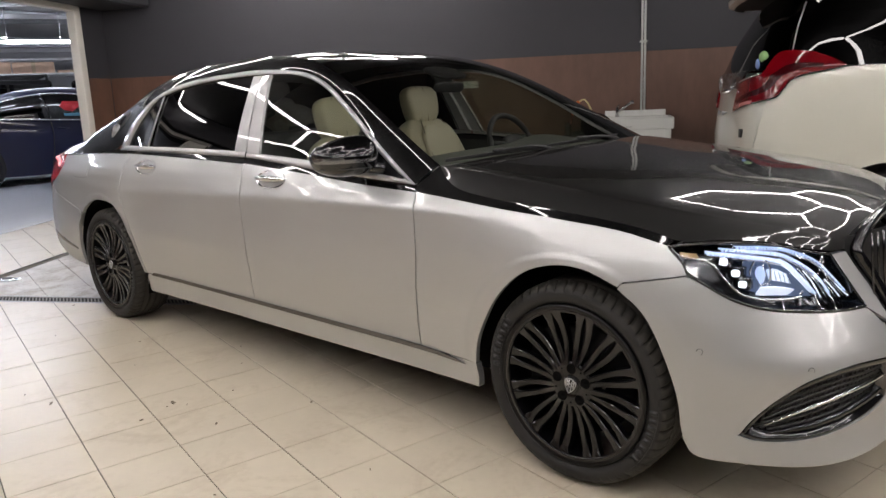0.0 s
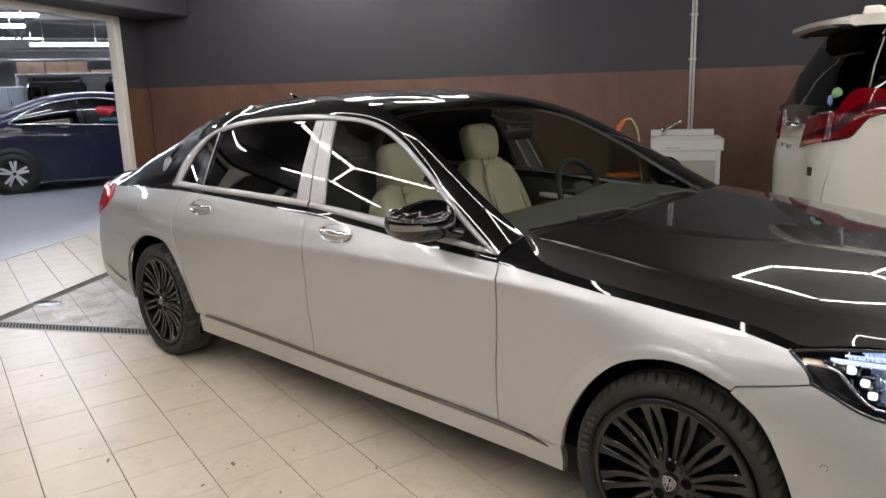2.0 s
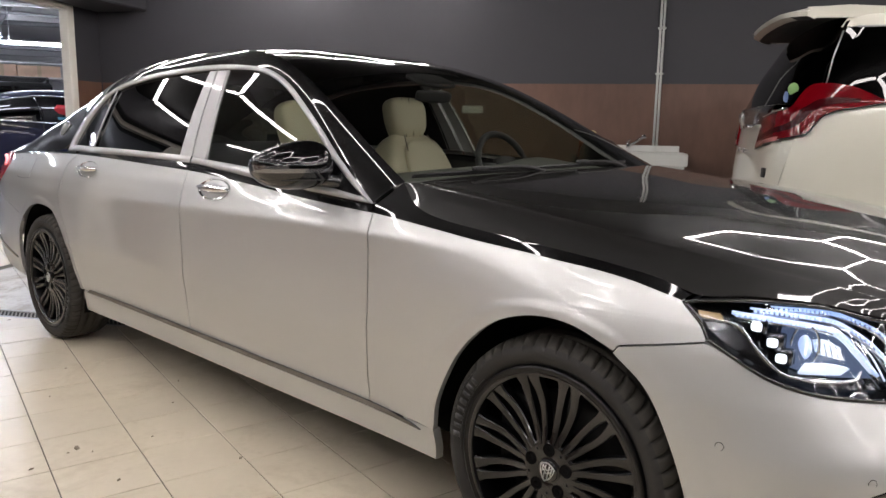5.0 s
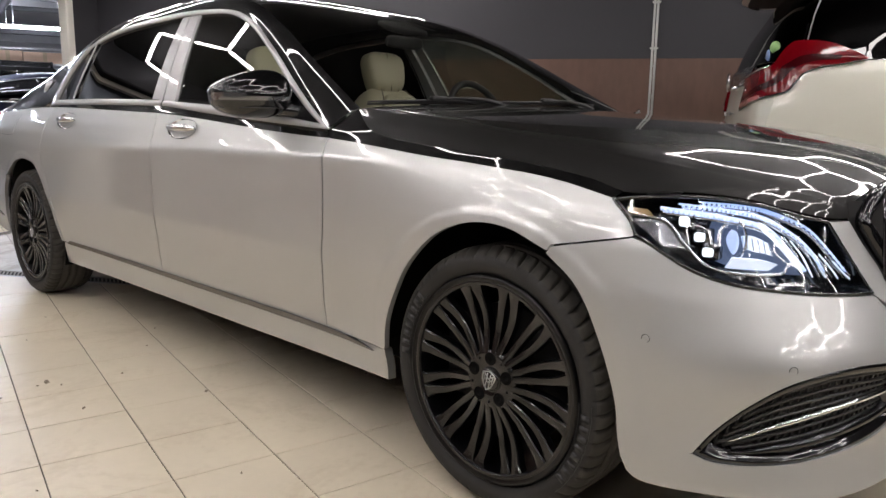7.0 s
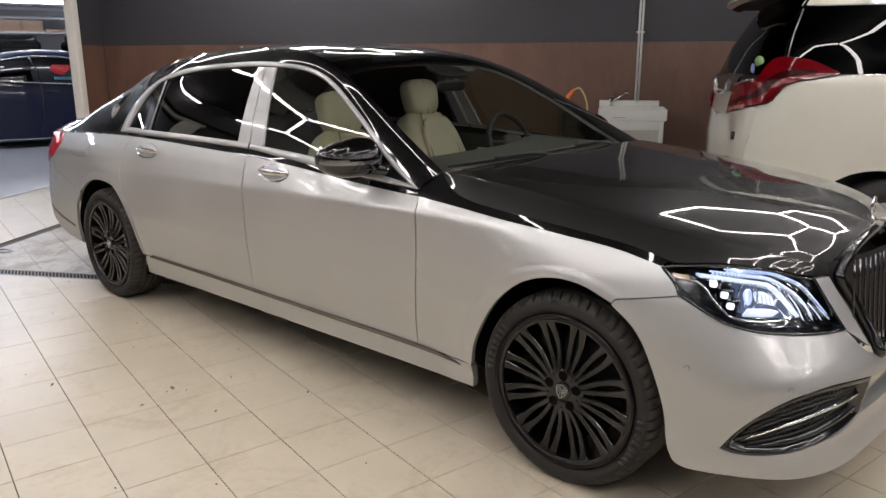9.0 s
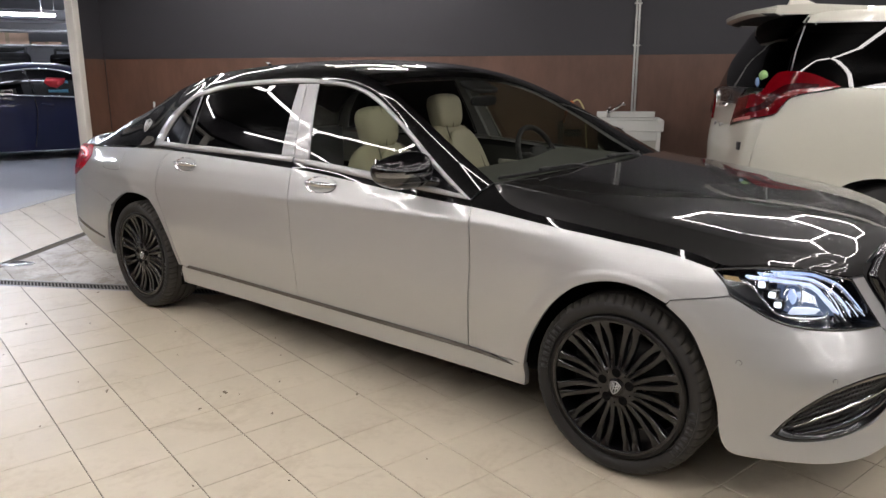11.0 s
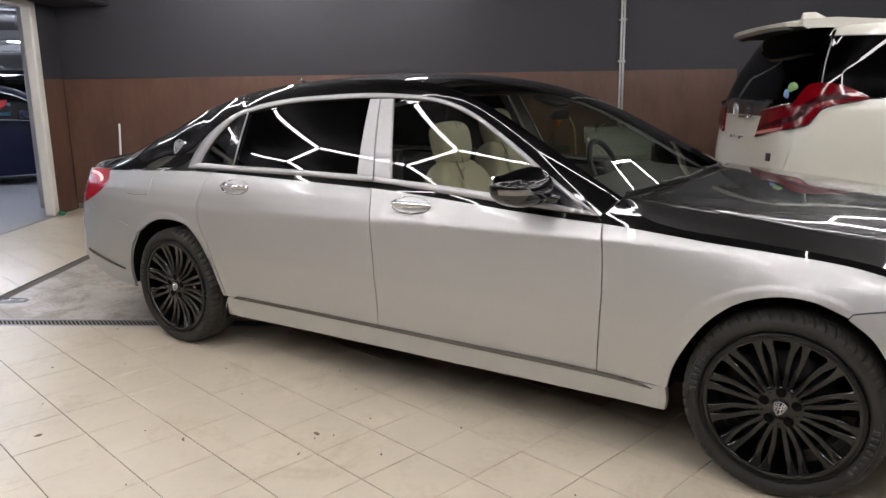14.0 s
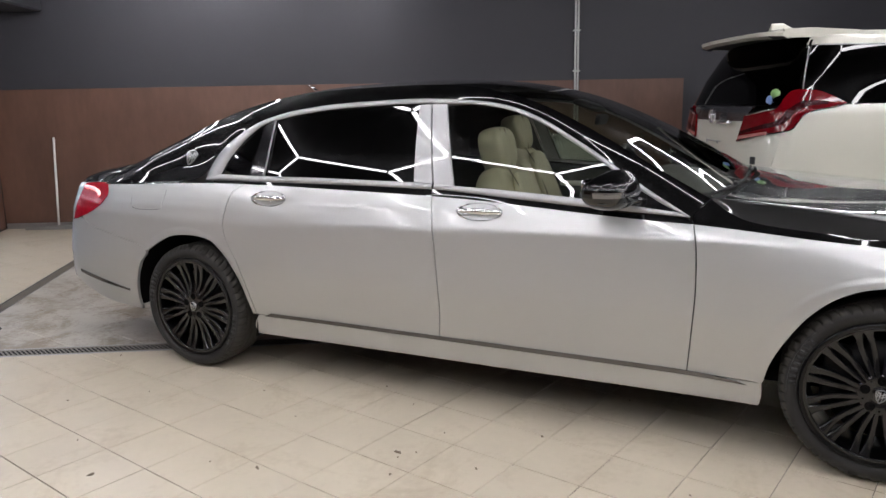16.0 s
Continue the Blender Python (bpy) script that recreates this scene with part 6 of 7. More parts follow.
def van_skin(u, z, inn=0.0):
    """The van's right side: u runs from the middle of the tail round the corner and forward."""
    x0, w = np.interp(z, VZ, VX0), np.interp(z, VZ, VW)
    k = w / 0.925
    nose = 4.85 - 0.9 * max(0.0, z - 0.9)
    P = [(x0, 0), (x0 + 0.012, -0.5 * k), (x0 + 0.055, -0.78 * k), (x0 + 0.15, -0.895 * k), (x0 + 0.33, -w), (1.55, -w - 0.004), (4.2, -w), (nose - 0.15, -0.78 * k), (nose, 0)]
    i = min(max(int(np.searchsorted(VLEN, u)) - 1, 0), 7)
    t = (u - VLEN[i]) / (VLEN[i + 1] - VLEN[i])
    q = [np.array(P[min(max(j, 0), 8)], float) for j in (i - 1, i, i + 1, i + 2)]
    if i == 0:
        q[0] = q[2] * np.array([1, -1])
    m1 = (q[2] - q[0]) / (VLEN[min(i + 1, 8)] - (VLEN[i - 1] if i else -0.5)) * (VLEN[i + 1] - VLEN[i])
    m2 = (q[3] - q[1]) / (VLEN[min(i + 2, 8)] - VLEN[i]) * (VLEN[i + 1] - VLEN[i])
    c = (2 * t ** 3 - 3 * t * t + 1) * q[1] + (t ** 3 - 2 * t * t + t) * m1 + (-2 * t ** 3 + 3 * t * t) * q[2] + (t ** 3 - t * t) * m2
    tan = q[2] - q[1]
    tan = tan / np.hypot(*tan)
    n = np.array([tan[1], -tan[0]])
    c = c - n * inn
    return np.array([c[0], c[1], z])


van = empty("van", VAN)
tagged(van, "white people carrier with dark glass and red tail lights", "van")


def vboth(name, vf, material, label="", parents=None, smooth=True):
    a = part(name, vf, material, parents[0] if parents else van, label, smooth)
    b = part(name, flip(vf), material, parents[1] if parents else van, label, smooth)
    return a, b


def vrect(u0, u1, z0, z1, nu, nv, inn=0.0, lip=0.012):
    return patch(lambda u, z, i=0.0: van_skin(u, z, i + inn), [(u0, z0), (u1, z0)], [(u0, z1), (u1, z1)], [(u0, z0), (u0, z1)], [(u1, z0), (u1, z1)], nu, nv, lip)


vboth("tailgate", patch(van_skin, [(0.0, 0.55), (0.80, 0.55)], [(0.0, 1.275), (0.93, 1.275)], [(0.0, 0.55), (0.0, 1.275)], spline([(0.80, 0.55), (0.86, 0.9), (0.93, 1.275)]), 16, 14), WHITEPAINT, "white tailgate")
van_arch = [(1.30, 0.35), (1.33, 0.55), (1.45, 0.70), (1.62, 0.765), (1.80, 0.76), (1.97, 0.69), (2.08, 0.55), (2.12, 0.35)]
vboth("side_panel", patch(van_skin, chain([(0.806, 0.55), (0.95, 0.40)], [(0.95, 0.40), (1.30, 0.35)], van_arch, [(2.12, 0.35), (6.29, 0.30)]), [(0.936, 1.385), (6.29, 1.385)], spline([(0.806, 0.55), (0.866, 0.9), (0.936, 1.385)]), [(6.29, 0.30), (6.29, 1.385)], 70, 24), WHITEPAINT, "white van side")
vboth("rear_bumper", vrect(0.0, 1.25, 0.28, 0.545, 24, 6), WHITEPAINT)
vboth("rear_glass", patch(van_skin, [(0.0, 1.385), (0.985, 1.385)], [(0.0, 1.925), (0.875, 1.925)], [(0.0, 1.385), (0.0, 1.925)], [(0.985, 1.385), (0.875, 1.925)], 16, 10), VANGLASS, "dark rear window")
vboth("side_glass", patch(van_skin, [(0.99, 1.392), (5.0, 1.392)], [(0.905, 1.83), (4.8, 1.83)], [(0.99, 1.392), (0.905, 1.83)], [(5.0, 1.392), (4.8, 1.83)], 50, 10), VANGLASS, "dark side windows")
vboth("glass_strip", tube([van_skin(0.985, 1.50, -0.004), van_skin(0.945, 1.65, -0.004), van_skin(0.898, 1.81, -0.004)], 0.005, 6), GALV)
vboth("roof_rail", vrect(0.86, 4.8, 1.835, 1.944, 40, 6), WHITEPAINT)
vboth("window_trim", tube([van_skin(u, 1.834, -0.003) for u in np.linspace(0.96, 4.7, 30)], 0.006, 6), BRUSHED)
vboth("belt_trim", tube([van_skin(u, 1.388, -0.003) for u in np.linspace(1.40, 5.0, 30)], 0.005, 6), CHROME)
part("roof", loft([np.array([(van_skin(u, 1.944)[0], van_skin(u, 1.944)[1] * k, 1.944 + 0.035 * (1 - k * k)) for u in np.linspace(0.86, 4.8, 30)]) for k in (-1, -0.5, 0, 0.5, 1)], 4), WHITEPAINT, van)
part("inner", box(0.45, -0.7, 0.35, 4.2, 0.7, 1.75, 0.1), DASH, van)
# spoiler over the rear glass, with closed ends
def spoiler():
    """Thin slab with a crisp rear edge and ends that taper into the roof sides."""
    v, f = [], []
    ys = np.linspace(-0.72, 0.72, 33)
    for y in ys:
        q = abs(y / 0.72)
        bow = 0.03 * q ** 2 + 0.10 * q ** 10
        drop = 0.008 * q ** 2 + 0.008 * q ** 6
        tip = 0.065 + bow
        v += [(0.80, y, 1.978 - 0.036 * q * q), (0.42, y, 1.980 - drop), (0.22, y, 1.970 - drop), (tip + 0.02, y, 1.952 - drop), (tip, y, 1.946 - drop), (tip + 0.004, y, 1.918 - drop), (tip + 0.05, y, 1.898 - drop), (0.24, y, 1.910 - drop), (0.40, y, 1.908 - drop), (0.80, y, 1.915 - drop)]
    m = 10
    for a in range(len(ys) - 1):
        for k in range(m):
            f.append((a * m + k, a * m + (k + 1) % m, (a + 1) * m + (k + 1) % m, (a + 1) * m + k))
    f += [tuple(range(m))[::-1], tuple(range((len(ys) - 1) * m, len(ys) * m))]
    return v, f


sp_ = part("spoiler", spoiler(), WHITEPAINT, van, "white roof spoiler with black underside", smooth=False)
sp_.data.materials.append(DARK)
for pl in sp_.data.polygons:
    pl.material_index = 1 if pl.center.z < 1.915 and pl.center.x > 0.14 and abs(pl.normal.y) < 0.5 else 0
for sy in (-1, 1):
    side = [(0.20, 1.955), (0.46, 1.962), (0.76, 1.892), (0.74, 1.880), (0.42, 1.893), (0.22, 1.892)]
    part("spoiler_end", ([(x, sy * 0.695, z) for x, z in side] + [(x, sy * (0.728 if 0 < i < 4 else 0.722), z) for i, (x, z) in enumerate(side)], [tuple(range(6)), tuple(range(11, 5, -1))] + [(i, (i + 1) % 6, 6 + (i + 1) % 6, 6 + i) for i in range(6)]), WHITEPAINT, sp_, smooth=False)
part("fin", ([(0.46, 0.0, 2.062), (0.56, 0.0, 2.066), (0.74, 0.0, 1.975), (0.44, -0.045, 1.965), (0.44, 0.045, 1.965), (0.56, -0.04, 1.97), (0.56, 0.04, 1.97), (0.46, -0.008, 2.05), (0.46, 0.008, 2.05), (0.56, -0.010, 2.055), (0.56, 0.010, 2.055)], [(3, 5, 9, 7), (5, 2, 9), (9, 2, 1), (7, 9, 1, 0), (8, 10, 6, 4), (10, 2, 6), (1, 2, 10), (0, 1, 10, 8), (3, 7, 8, 4), (7, 0, 8)]), WHITEPAINT, van, "white aerial fin", smooth=False)
lamp_b = spline([(0.43, 1.105), (0.70, 1.155), (0.945, 1.200), (1.0, 1.255), (1.04, 1.315), (1.12, 1.348), (1.22, 1.365), (1.345, 1.390)])
lamp_t = spline([(0.495, 1.306), (0.70, 1.335), (0.845, 1.362), (0.875, 1.43), (0.905, 1.485), (0.965, 1.505), (1.106, 1.489), (1.24, 1.445), (1.345, 1.400)])
tl = vboth("tail_light", patch(lambda u, z, i=0.0: van_skin(u, z, i - 0.018), lamp_b, lamp_t, [(0.43, 1.105), (0.495, 1.306)], [(1.345, 1.390), (1.345, 1.400)], 44, 10, 0.04), REDLENS, "large glossy red wrap-around tail light")
LAMPDARK = mat("lamp_dark", (0.030, 0.0008, 0.002), 0.2, spec=0.12)
vboth("lamp_band", patch(lambda u, z, i=0.0: van_skin(u, z, i - 0.020), spline([(0.455, 1.155), (0.70, 1.20), (0.90, 1.245), (0.97, 1.33), (1.06, 1.38), (1.20, 1.392)]), spline([(0.46, 1.185), (0.70, 1.232), (0.875, 1.28), (0.935, 1.37), (1.02, 1.42), (1.20, 1.415)]), [(0.455, 1.155), (0.46, 1.185)], [(1.20, 1.392), (1.20, 1.415)], 30, 3, 0.003), LAMPDARK, parents=tl, label="dark red band inside the lamp")
vboth("lamp_edge", tube([van_skin(u, z, -0.014) for u, z in lamp_b], 0.006, 6), GLOSSDARK, parents=tl)
vboth("lamp_clear", patch(lambda u, z, i=0.0: van_skin(u, z, i - 0.021), [(0.44, 1.118), (0.80, 1.165)], [(0.45, 1.145), (0.80, 1.19)], [(0.44, 1.118), (0.45, 1.145)], [(0.80, 1.165), (0.80, 1.19)], 10, 3, 0.004), mat("clear_red_lens", (0.42, 0.16, 0.15), 0.12, coat=1.0, var=0.3, scale=60), parents=tl, label="pale reflector strip")
vboth("lamp_bar", tube([van_skin(u, z, -0.022) for u, z in spline([(0.52, 1.312), (0.70, 1.338), (0.835, 1.362)])], 0.006, 6), CHROME, parents=tl)
vboth("garnish", patch(lambda u, z, i=0.0: van_skin(u, z, i - 0.010), [(0.0, 1.262), (0.46, 1.262)], [(0.0, 1.382), (0.60, 1.382)], [(0.0, 1.262), (0.0, 1.382)], [(0.46, 1.262), (0.60, 1.382)], 12, 5, 0.02), mat("smoked_chrome", (0.16, 0.16, 0.17), 0.2, 0.9), "smoked chrome band under the rear window")
part("emblem", join(moved(lathe([(0.046, 0.0), (0.050, -0.010), (0.060, -0.010), (0.066, 0.0)], 28), pose(-0.014, 0, 1.30, 0, 0, -90)), tube([(-0.02, -0.04, 1.315), (-0.02, 0.04, 1.315)], 0.006, 6), tube([(-0.02, 0, 1.345), (-0.02, 0, 1.255)], 0.008, 6)), CHROME, van, "round chrome emblem")
part("gate_handle", box(-0.03, -0.33, 1.235, 0.02, -0.12, 1.262, 0.006), CHROME, van)
part("plate_recess", join(box(-0.008, -0.13, 1.085, 0.03, 0.13, 1.092, 0.003), tube([(-0.008, -0.11, 1.07), (-0.008, -0.11, 1.10)], 0.008, 6), tube([(-0.008, 0.11, 1.07), (-0.008, 0.11, 1.10)], 0.008, 6)), BRUSHED, van)
for (y, z, colr, nm) in ((-0.794, 1.474, (0.25, 0.42, 0.16), "green"), (-0.76, 1.426, (0.20, 0.30, 0.55), "blue")):
    p = van_skin(-y, z, -0.012)
    part("sticker", moved(lathe([(0.0, 0.0), (0.036, 0.0), (0.037, 0.003)], 24), Matrix.Translation(p) @ (Vector(van_skin(-y, z, 0.05)) - Vector(van_skin(-y, z, -0.05))).to_track_quat("Y", "Z").to_matrix().to_4x4()), mat(nm + "_sticker", colr, 0.4), van, "round " + nm + " window sticker")
vboth("wheel", moved(join(lathe([(0.20, -0.10), (0.24, -0.115), (0.34, -0.11), (0.355, -0.08), (0.355, 0.10), (0.2, 0.1)], 40)), pose(1.03 + 0.0, -0.80, 0.355)), TYRE, "black tyre")
vboth("wheel_rim", moved(lathe([(0.0, -0.08), (0.06, -0.085), (0.18, -0.07), (0.215, -0.10), (0.22, -0.09)], 32), pose(1.03, -0.80, 0.355)), BRUSHED)
vboth("wheel", moved(lathe([(0.0, -0.08), (0.20, -0.10), (0.24, -0.115), (0.34, -0.11), (0.355, -0.08), (0.355, 0.10), (0.2, 0.1)], 40), pose(4.0, -0.80, 0.355)), TYRE)
part("model_badge", moved(box(-0.03, -0.004, -0.03, 0.03, 0.002, 0.03, 0.002), Matrix.Translation(van_skin(0.682, 0.964, -0.002)) @ pose(0, 0, 0, 0, 0, -75)), DARK, van)

# ---- hall behind the doorway ----
HC = Vector((4.33, -2.92, 0))
HX = Vector((-0.943, 0.334, 0))
HL = Vector((0.334, 0.943, 0))
HROT = Matrix.Rotation(math.atan2(HL.y, HL.x), 4, "Z")


def hall(d, lat, z=0.0):
    p = HC + HX * d + HL * lat
    return Vector((p.x, p.y, z))


LOUT = -Vector((-SIDE.y, SIDE.x, 0))
sheet("hall_floor", [room(0, -20) , room(0, 14), room(0, 14) + LOUT * 26, room(0, -20) + LOUT * 26], -0.002, CONCRETE, "grey painted concrete floor of the hall", "floor")
sheet("hall_ceiling", [room(-0.3, -20), room(-0.3, 14), room(-0.3, 14) + LOUT * 26, room(-0.3, -20) + LOUT * 26], 3.75, mat("hall_ceiling_paint", (0.30, 0.295, 0.30), 0.8, var=0.25, scale=1.5), "pale grey hall ceiling", "ceiling")
BEAMGREY = mat("grey_steel", (0.16, 0.16, 0.17), 0.6, var=0.15)
BRICKW = mat("white_brick", (0.45, 0.45, 0.46), 0.75, var=0.12, scale=5, bump=0.3, bump_scale=9)
slab("hall_wall_far", hall(29, 16), hall(29, -14), 0, 3.75, -0.3, BRICKW, "white painted brick wall")
slab("hall_wall_side", room(-0.3, -20) + LOUT * 26, room(-0.3, -20), 0, 3.75, 0.3, BRICKW, "white painted wall")
slab("hall_wall_end", room(-0.3, 14), room(-0.3, 14) + LOUT * 26, 0, 3.75, 0.3, BRICKW, "white painted wall")
slab("hall_wall_near", room(-0.32, 0.0), room(-0.32, -20), 0, 3.75, 0.2, BRICKW, "white painted wall")
for d, z0 in ((20.0, 2.75), (25.0, 2.75), (15.5, 3.3)):
    b = new("roof_beam", mesh_of("roof_beam", *box(-12, -0.12, z0, 14, 0.12, z0 + 0.22, 0.01), BEAMGREY, False))
    b.matrix_world = Matrix.Translation(hall(d, 0)) @ HROT
    tagged(b, "dark steel roof beam in the hall", "beam", kind="structure")
for lat in (-0.6, 3.4):
    tr = new("roof_strut", mesh_of("roof_strut", *join(tube([hall(19.8, lat, 3.0), hall(19.8, lat + 0.5, 3.72)], 0.09, 8), tube([hall(19.8, lat, 3.0), hall(19.8, lat - 0.5, 3.72)], 0.09, 8)), BEAMGREY))
    tagged(tr, "dark slanting roof strut in the hall", "beam", kind="structure")
tb = mesh_of("hall_lamp", *box(-0.75, -0.04, -0.03, 0.75, 0.04, 0.03, 0.02), HALLTUBE)
# the two at 12.6 are added, hidden above the lintel, to brighten the doorway
for d, lat, z in ((18, 0.39, 2.73), (14, -0.85, 2.93), (16, -1.1, 2.93), (18, 3.2, 3.0), (22, 4.6, 3.0), (24, 3.0, 3.0), (16, 5.5, 2.95), (13.5, 3.4, 2.95), (24, -4, 3.0), (18, -4, 3.0), (12, -4, 3.0), (20, 7.5, 3.0), (12.6, -0.3, 3.5), (12.6, 1.4, 3.5), (21.5, 1.9, 3.0), (21.8, -0.9, 3.1)):
    o = new("hall_lamp", tb)
    o.matrix_world = Matrix.Translation(hall(d, lat, z)) @ HROT
    tagged(o, "white fluorescent tube in the hall, a few added unseen as fill light", "lamp", "hall lamps")
    for q in (-0.5, 0.5):
        part("hanger", tube([(q, 0, 0.02), (q, 0, 3.75 - z)], 0.006, 5), GALV, o)
for k, (d, lat0, lat1, z0, z1, r) in enumerate(((17.2, -3.0, 4.0, 3.30, 3.52, 0.05), (19.0, -4.0, 5.0, 3.55, 3.30, 0.04), (16.2, -2.0, 3.5, 3.62, 3.45, 0.035), (21.0, -4.0, 5.0, 3.42, 3.46, 0.06))):
    o = new("roof_pipe", mesh_of("roof_pipe", *tube([hall(d, lat0, z0), hall(d, lat1, z1)], r, 8), BEAMGREY if k % 2 else GALV))
    tagged(o, "grey pipe slung under the hall ceiling", "pipe", "pipes under the hall ceiling")
hp_ = new("hall_pipe", mesh_of("hall_pipe", *tube([hall(23.2, -10, 2.66), hall(23.2, 12, 2.66)], 0.05, 10), GALV))
tagged(hp_, "long grey pipe across the hall", "pipe")


RIMSILVER = mat("silver_rim_paint", (0.55, 0.55, 0.57), 0.35, 0.3, var=0.05)


def blue_saloon():
    """Dark blue saloon: side skin from profile curves, windows with bright surround, wheels."""
    m = Matrix.Translation((-10.9, 1.55, 0)) @ Matrix.Rotation(math.atan2(0.96, 0.28), 4, "Z")
    c = empty("blue_car", m)
    tagged(c, "dark blue saloon with silver wheels parked in the hall", "car")
    put = lambda name, vf, *rest: part(name, flip(vf), *rest)
    roofp = spline([(-1.05, 0.95), (-0.95, 1.22), (-0.5, 1.33), (-0.08, 1.42), (0.4, 1.585), (0.8, 1.685), (1.26, 1.73), (1.75, 1.71), (2.1, 1.61), (2.5, 1.38), (2.8, 1.20), (3.4, 1.10), (3.75, 0.90), (3.82, 0.6)])
    roofp = even(roofp, 40)
    belt = lambda x: np.interp(x, [-1.05, -0.3, 0.1, 1.2, 2.0, 2.4, 3.82], [0.93, 1.14, 1.19, 1.14, 1.08, 1.03, 0.6])
    def sec(t):
        """t 0..1 from the sill up over the roof to its middle."""
        out = []
        for x, z in roofp:
            b = min(belt(x), z - 0.02)
            if t < 0.5:
                q = t / 0.5
                zz = 0.17 + (b - 0.17) * q
                y = 0.93 - 0.05 * (1 - q) ** 2 - 0.03 * max(0, q - 0.75) * 4 - 0.10 * max(0, abs(x - 1.4) - 1.9)
            else:
                q = (t - 0.5) / 0.5
                zz = b + (z - b) * math.sin(q * math.pi / 2)
                y = (0.90 - 0.10 * max(0, abs(x - 1.4) - 1.9)) * math.cos(q * math.pi / 2) ** 0.45
            out.append((x, y, zz))
        return np.array(out)
    near = [sec(t) for t in (0, 0.12, 0.25, 0.37, 0.47, 0.5, 0.58, 0.68, 0.8, 0.92, 1.0)]
    far = [s * np.array([1, -1, 1]) for s in near[::-1][1:]]
    put("body", loft(near + far, 2), BLUEPAINT, c)
    def on(x, z, i=0.0):
        top = np.interp(x, roofp[:, 0], roofp[:, 1])
        b = belt(x)
        q = math.asin(min(1, max(0, (z - b) / (top - b)))) / (math.pi / 2) if z > b else 0
        return np.array([x, 0.91 * math.cos(q * math.pi / 2) ** 0.45 + 0.085 - i, z])
    wt = spline([(0.02, 1.215), (0.25, 1.37), (0.55, 1.50), (0.9, 1.575), (1.25, 1.61), (1.65, 1.59), (1.95, 1.50), (2.2, 1.34), (2.38, 1.18)])
    wb = [(0.02, 1.21), (2.38, 1.085)]
    put("side_window", patch(on, np.array(wb), wt, [(0.02, 1.21), (0.02, 1.215)], [(2.38, 1.085), (2.38, 1.18)], 26, 8, 0.0), TINT, c, "dark side windows")
    put("window_surround", tube([on(x, z, -0.006) for x, z in np.concatenate([wt, even(wb, 20)[::-1]])], 0.014, 6), CHROME, c, "chrome window surround")
    for nm, pts, colr, out_ in (("red", ((1.40, 1.38), (1.48, 1.30), (1.60, 1.27), (1.74, 1.37), (1.76, 1.45), (1.46, 1.46)), (0.45, 0.02, 0.03), -0.012), ("blue", ((1.46, 1.20), (1.78, 1.19), (1.80, 1.40), (1.44, 1.44)), (0.10, 0.30, 0.42), -0.006)):
        q = [on(x, z, out_) for x, z in pts] + [on(x, z, out_ + 0.004) for x, z in pts]
        n = len(pts)
        put("window_sticker", (q, [tuple(range(n)), tuple(range(2 * n - 1, n - 1, -1))] + [(i, i + n, (i + 1) % n + n, (i + 1) % n) for i in range(n)]), mat(nm + "_film", colr, 0.4), c, nm + " film inside the side window")
    put("door_line", tube([on(x, z, 0.004) for x, z in ((1.22, 1.16), (1.25, 0.9), (1.22, 0.6), (1.15, 0.25))], 0.008, 5), DARK, c)
    put("window_post", tube([on(1.24, 1.15, -0.004), on(1.20, 1.35, -0.004), on(1.12, 1.585, -0.004)], 0.025, 6), GLOSSDARK, c)
    for x, z in ((0.35, 1.04), (1.42, 0.985)):
        put("door_handle", tube([(x - 0.10, 0.945, z + 0.005), (x, 0.965, z), (x + 0.10, 0.945, z - 0.005)], 0.015, 6), BLUEPAINT, c)
    put("door_mirror", blob((1.98, 1.02, 1.20), (0.16, 0.22, 0.15), 0.7, 0.7), BLUEPAINT, c)
    put("mirror_strip", tube([(1.92, 1.03, 1.17), (1.98, 1.13, 1.17), (2.05, 1.10, 1.17)], 0.012, 5), CHROME, c)
    for x in (0.0, 2.85):
        for s in (1, -1):
            w = put("wheel", moved(lathe([(0.23, 0.10), (0.26, 0.12), (0.33, 0.115), (0.35, 0.09), (0.35, -0.10), (0.2, -0.1)], 40), pose(x, 0.86 * s, 0.35, 0, 0, 0 if s > 0 else 180)), TYRE, c, "black tyre")
            put("rim", moved(lathe([(0.0, 0.085), (0.05, 0.085), (0.09, 0.05), (0.20, 0.04), (0.235, 0.09), (0.24, 0.10)], 32), pose(x, 0.86 * s, 0.35, 0, 0, 0 if s > 0 else 180)), DARK, w)
            put("spokes", join(*[moved(box(0.03, 0.05, -0.022, 0.23, 0.10, 0.022, 0.008), pose(x, 0.86 * s, 0.35, 0, 0, 0 if s > 0 else 180) @ pose(0, 0, 0, 0, 36 * k + (8 if k % 2 else -8), 0)) for k in range(10)]), RIMSILVER, w, "silver spokes", False)
    put("arch", moved(lathe([(0.36, 0.0), (0.43, 0.0), (0.43, -0.3)], 40), pose(0, 0.948, 0.37)), DARK, c)
    put("arch", moved(lathe([(0.36, 0.0), (0.43, 0.0), (0.43, -0.3)], 40), pose(2.85, 0.948, 0.37)), DARK, c)
    return c


blue_saloon()


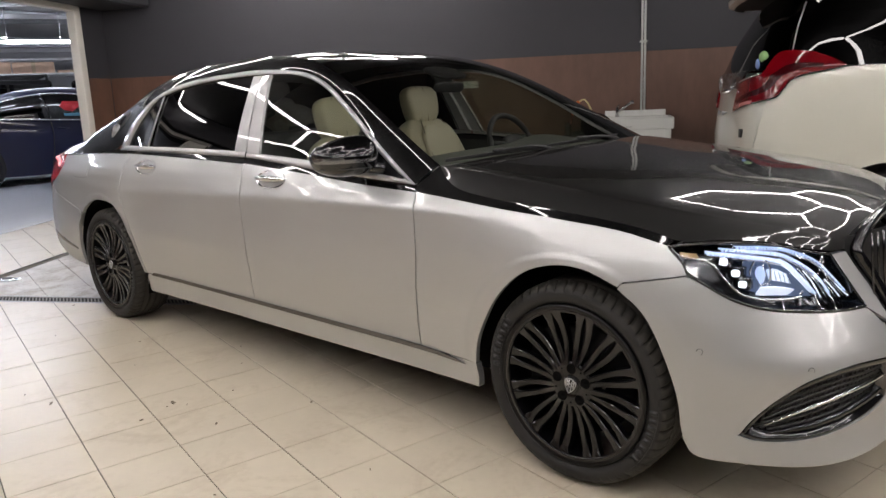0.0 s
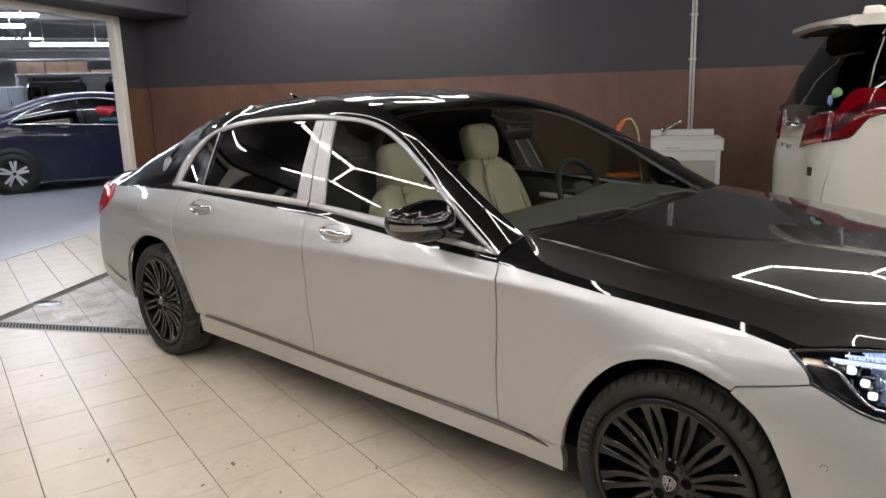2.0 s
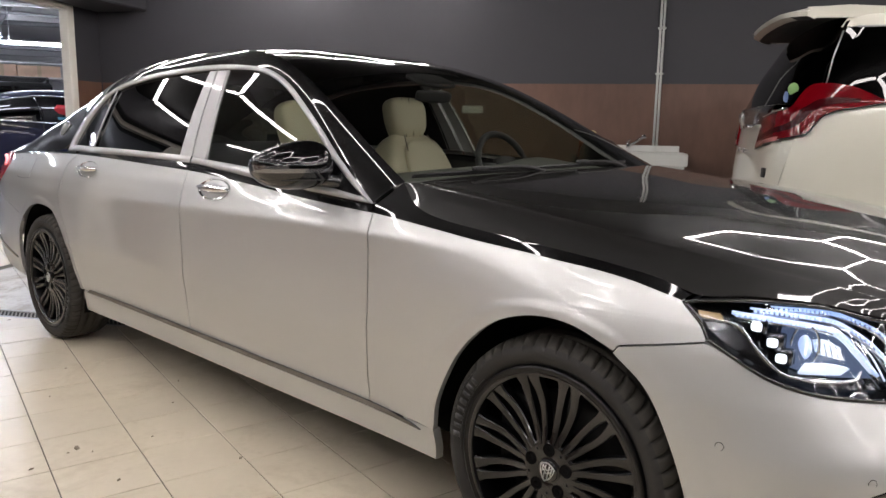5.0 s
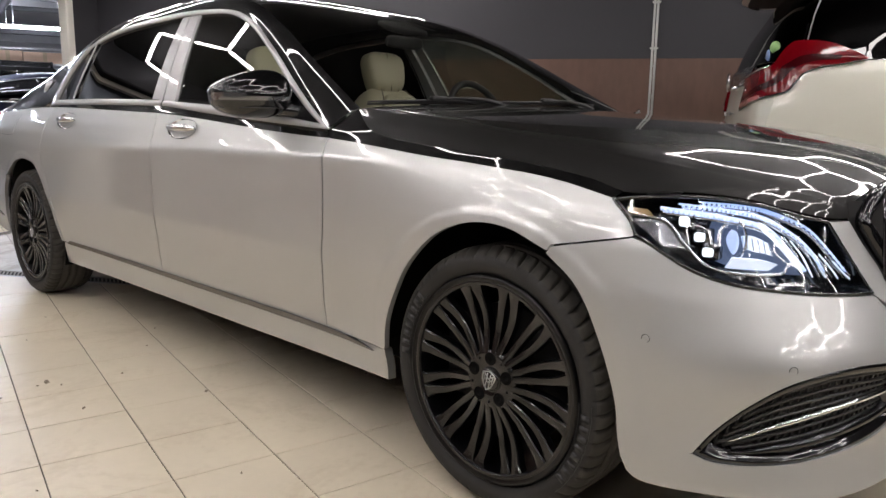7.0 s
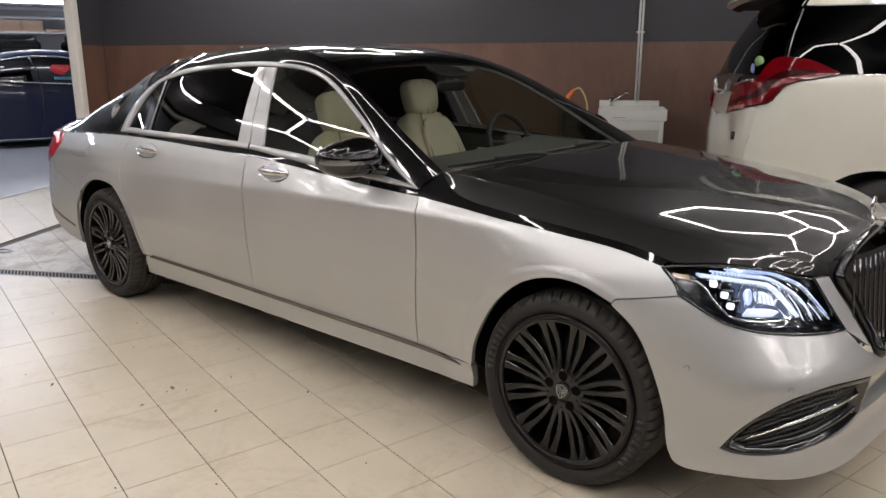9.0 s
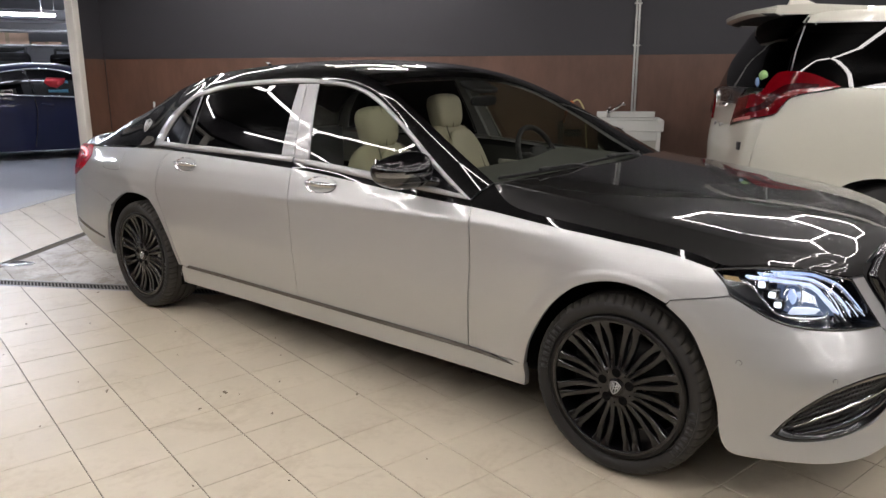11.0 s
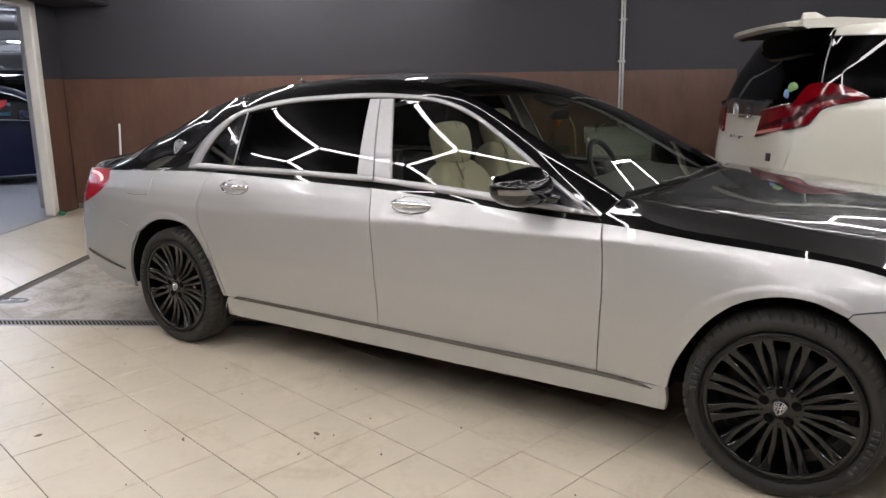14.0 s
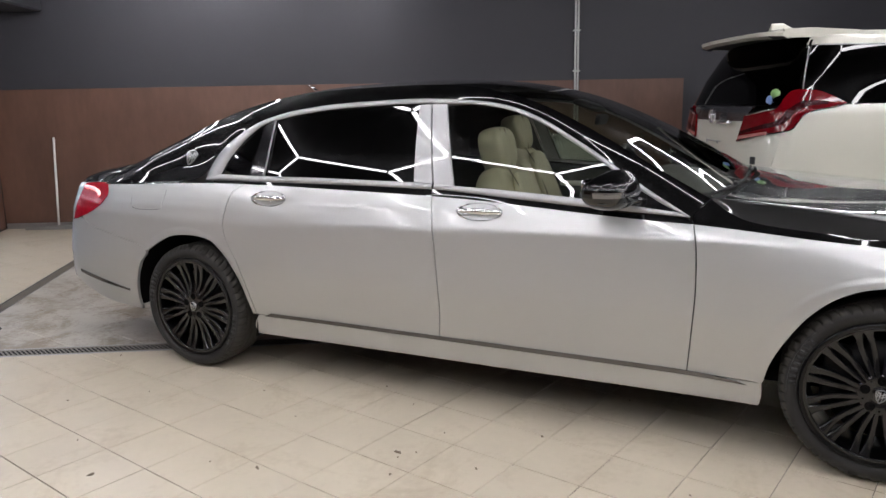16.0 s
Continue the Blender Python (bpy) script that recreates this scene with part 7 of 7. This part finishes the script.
def off_roader(d, lat, turn, label, w=1.0):
    """Black boxy off-roader seen from behind, with spare wheel and roof rack."""
    c = empty("off_roader", Matrix.Translation(hall(d, lat)) @ HROT @ pose(0, 0, 0, 0, 0, turn))
    tagged(c, label, "car")
    g = BLACK
    part("body", join(box(-0.92 * w, 0, 0.45, 0.92 * w, 4.3, 1.25, 0.08, 3), box(-0.86 * w, 0.02, 1.25, 0.86 * w, 2.7, 1.98, 0.10, 3)), g, c, smooth=False)
    part("rear_window", box(-0.70 * w, -0.012, 1.40, 0.70 * w, 0.02, 1.82, 0.05, 2), TINT, c, smooth=False)
    part("side_window", box(0.86 * w - 0.005, 0.25, 1.38, 0.86 * w + 0.015, 2.4, 1.80, 0.004), TINT, c, smooth=False)
    part("side_window", box(-0.86 * w - 0.015, 0.25, 1.38, -0.86 * w + 0.005, 2.4, 1.80, 0.004), TINT, c, smooth=False)
    part("spare_wheel", moved(lathe([(0.0, -0.22), (0.25, -0.22), (0.36, -0.18), (0.38, -0.08), (0.38, 0.0)], 36), pose(-0.25, 0, 1.10)), DARK, c, "covered spare wheel")
    rack = part("roof_rack", tube([(-0.72 * w, 0.1, 1.97), (-0.72 * w, 0.1, 2.07), (-0.72 * w, 2.5, 2.07), (0.72 * w, 2.5, 2.07), (0.72 * w, 0.1, 2.07), (0.72 * w, 0.1, 1.97)], 0.03, 6), DARK, c, "black roof rack")
    for y in (0.15, 0.9, 1.7):
        part("rack_bar", tube([(-0.72 * w, y, 2.07), (0.72 * w, y, 2.07)], 0.025, 6), DARK, rack)
    for y in (0.75, 3.5):
        for s in (-0.8 * w, 0.8 * w):
            part("wheel", moved(lathe([(0.0, -0.11), (0.24, -0.12), (0.36, -0.12), (0.385, -0.09), (0.385, 0.10), (0.2, 0.1)], 32, "x"), pose(s, y, 0.385)), TYRE, c)
    part("lamp", box(0.74 * w, -0.015, 1.0, 0.88 * w, 0.02, 1.2, 0.01), REDLENS, c, smooth=False)
    part("lamp", box(-0.88 * w, -0.015, 1.0, -0.74 * w, 0.02, 1.2, 0.01), REDLENS, c, smooth=False)
    return c


off_roader(18.6, 0.05, 4, "black boxy off-roader with roof rack and covered spare wheel", 0.68)
off_roader(19.2, 1.75, -30, "black off-roader with dark windows parked at an angle")
off_roader(17.8, 5.0, -20, "dark off-roader parked farther along the hall")
cab = new("storage_cabinet", mesh_of("storage_cabinet", *box(-0.62, 0, 0, 0.62, 0.6, 1.95, 0.02), mat("blue_white_steel", (0.55, 0.62, 0.72), 0.45), False))
cab.matrix_world = Matrix.Translation(hall(21.5, -1.05)) @ HROT
tagged(cab, "pale blue steel cabinet in the hall", "cabinet")
part("door_gap", box(-0.004, -0.006, 0.1, 0.004, 0.002, 1.9, 0.001), DARK, cab, smooth=False)
part("handle", box(0.03, -0.03, 1.4, 0.05, 0.0, 1.62, 0.004), DARK, cab, smooth=False)
shelf = new("shelf", mesh_of("shelf", *join(box(-1.2, -0.1, 2.28, 1.8, 1.3, 2.33, 0.01), *[box(x, y, 0, x + 0.06, y + 0.06, 2.28, 0.004) for x in (-1.2, 1.74) for y in (-0.1, 1.2)]), GALV, False))
shelf.matrix_world = Matrix.Translation(hall(23.8, 0.25)) @ HROT
tagged(shelf, "tall grey steel shelf carrying cardboard boxes", "shelf")
for x0, x1, z1, y0 in ((-0.41, 0.64, 2.64, 0.1), (-1.13, -0.44, 2.70, 0.15), (0.72, 1.45, 2.42, 0.3)):
    bx = new("cardboard_box", mesh_of("cardboard_box", *box(x0, y0, 2.332, x1, y0 + 0.9, z1, 0.01), CARDBOARD, False))
    bx.matrix_world = Matrix.Translation(hall(23.8, 0.25)) @ HROT
    tagged(bx, "large brown cardboard box on the shelf", "box", "boxes on the shelf")
    part("tape", box((x0 + x1) / 2 - 0.05, y0 - 0.002, 2.34, (x0 + x1) / 2 + 0.05, y0 + 0.902, z1 + 0.002, 0.001), mat("packing_tape", (0.5, 0.38, 0.24), 0.4), bx, smooth=False)
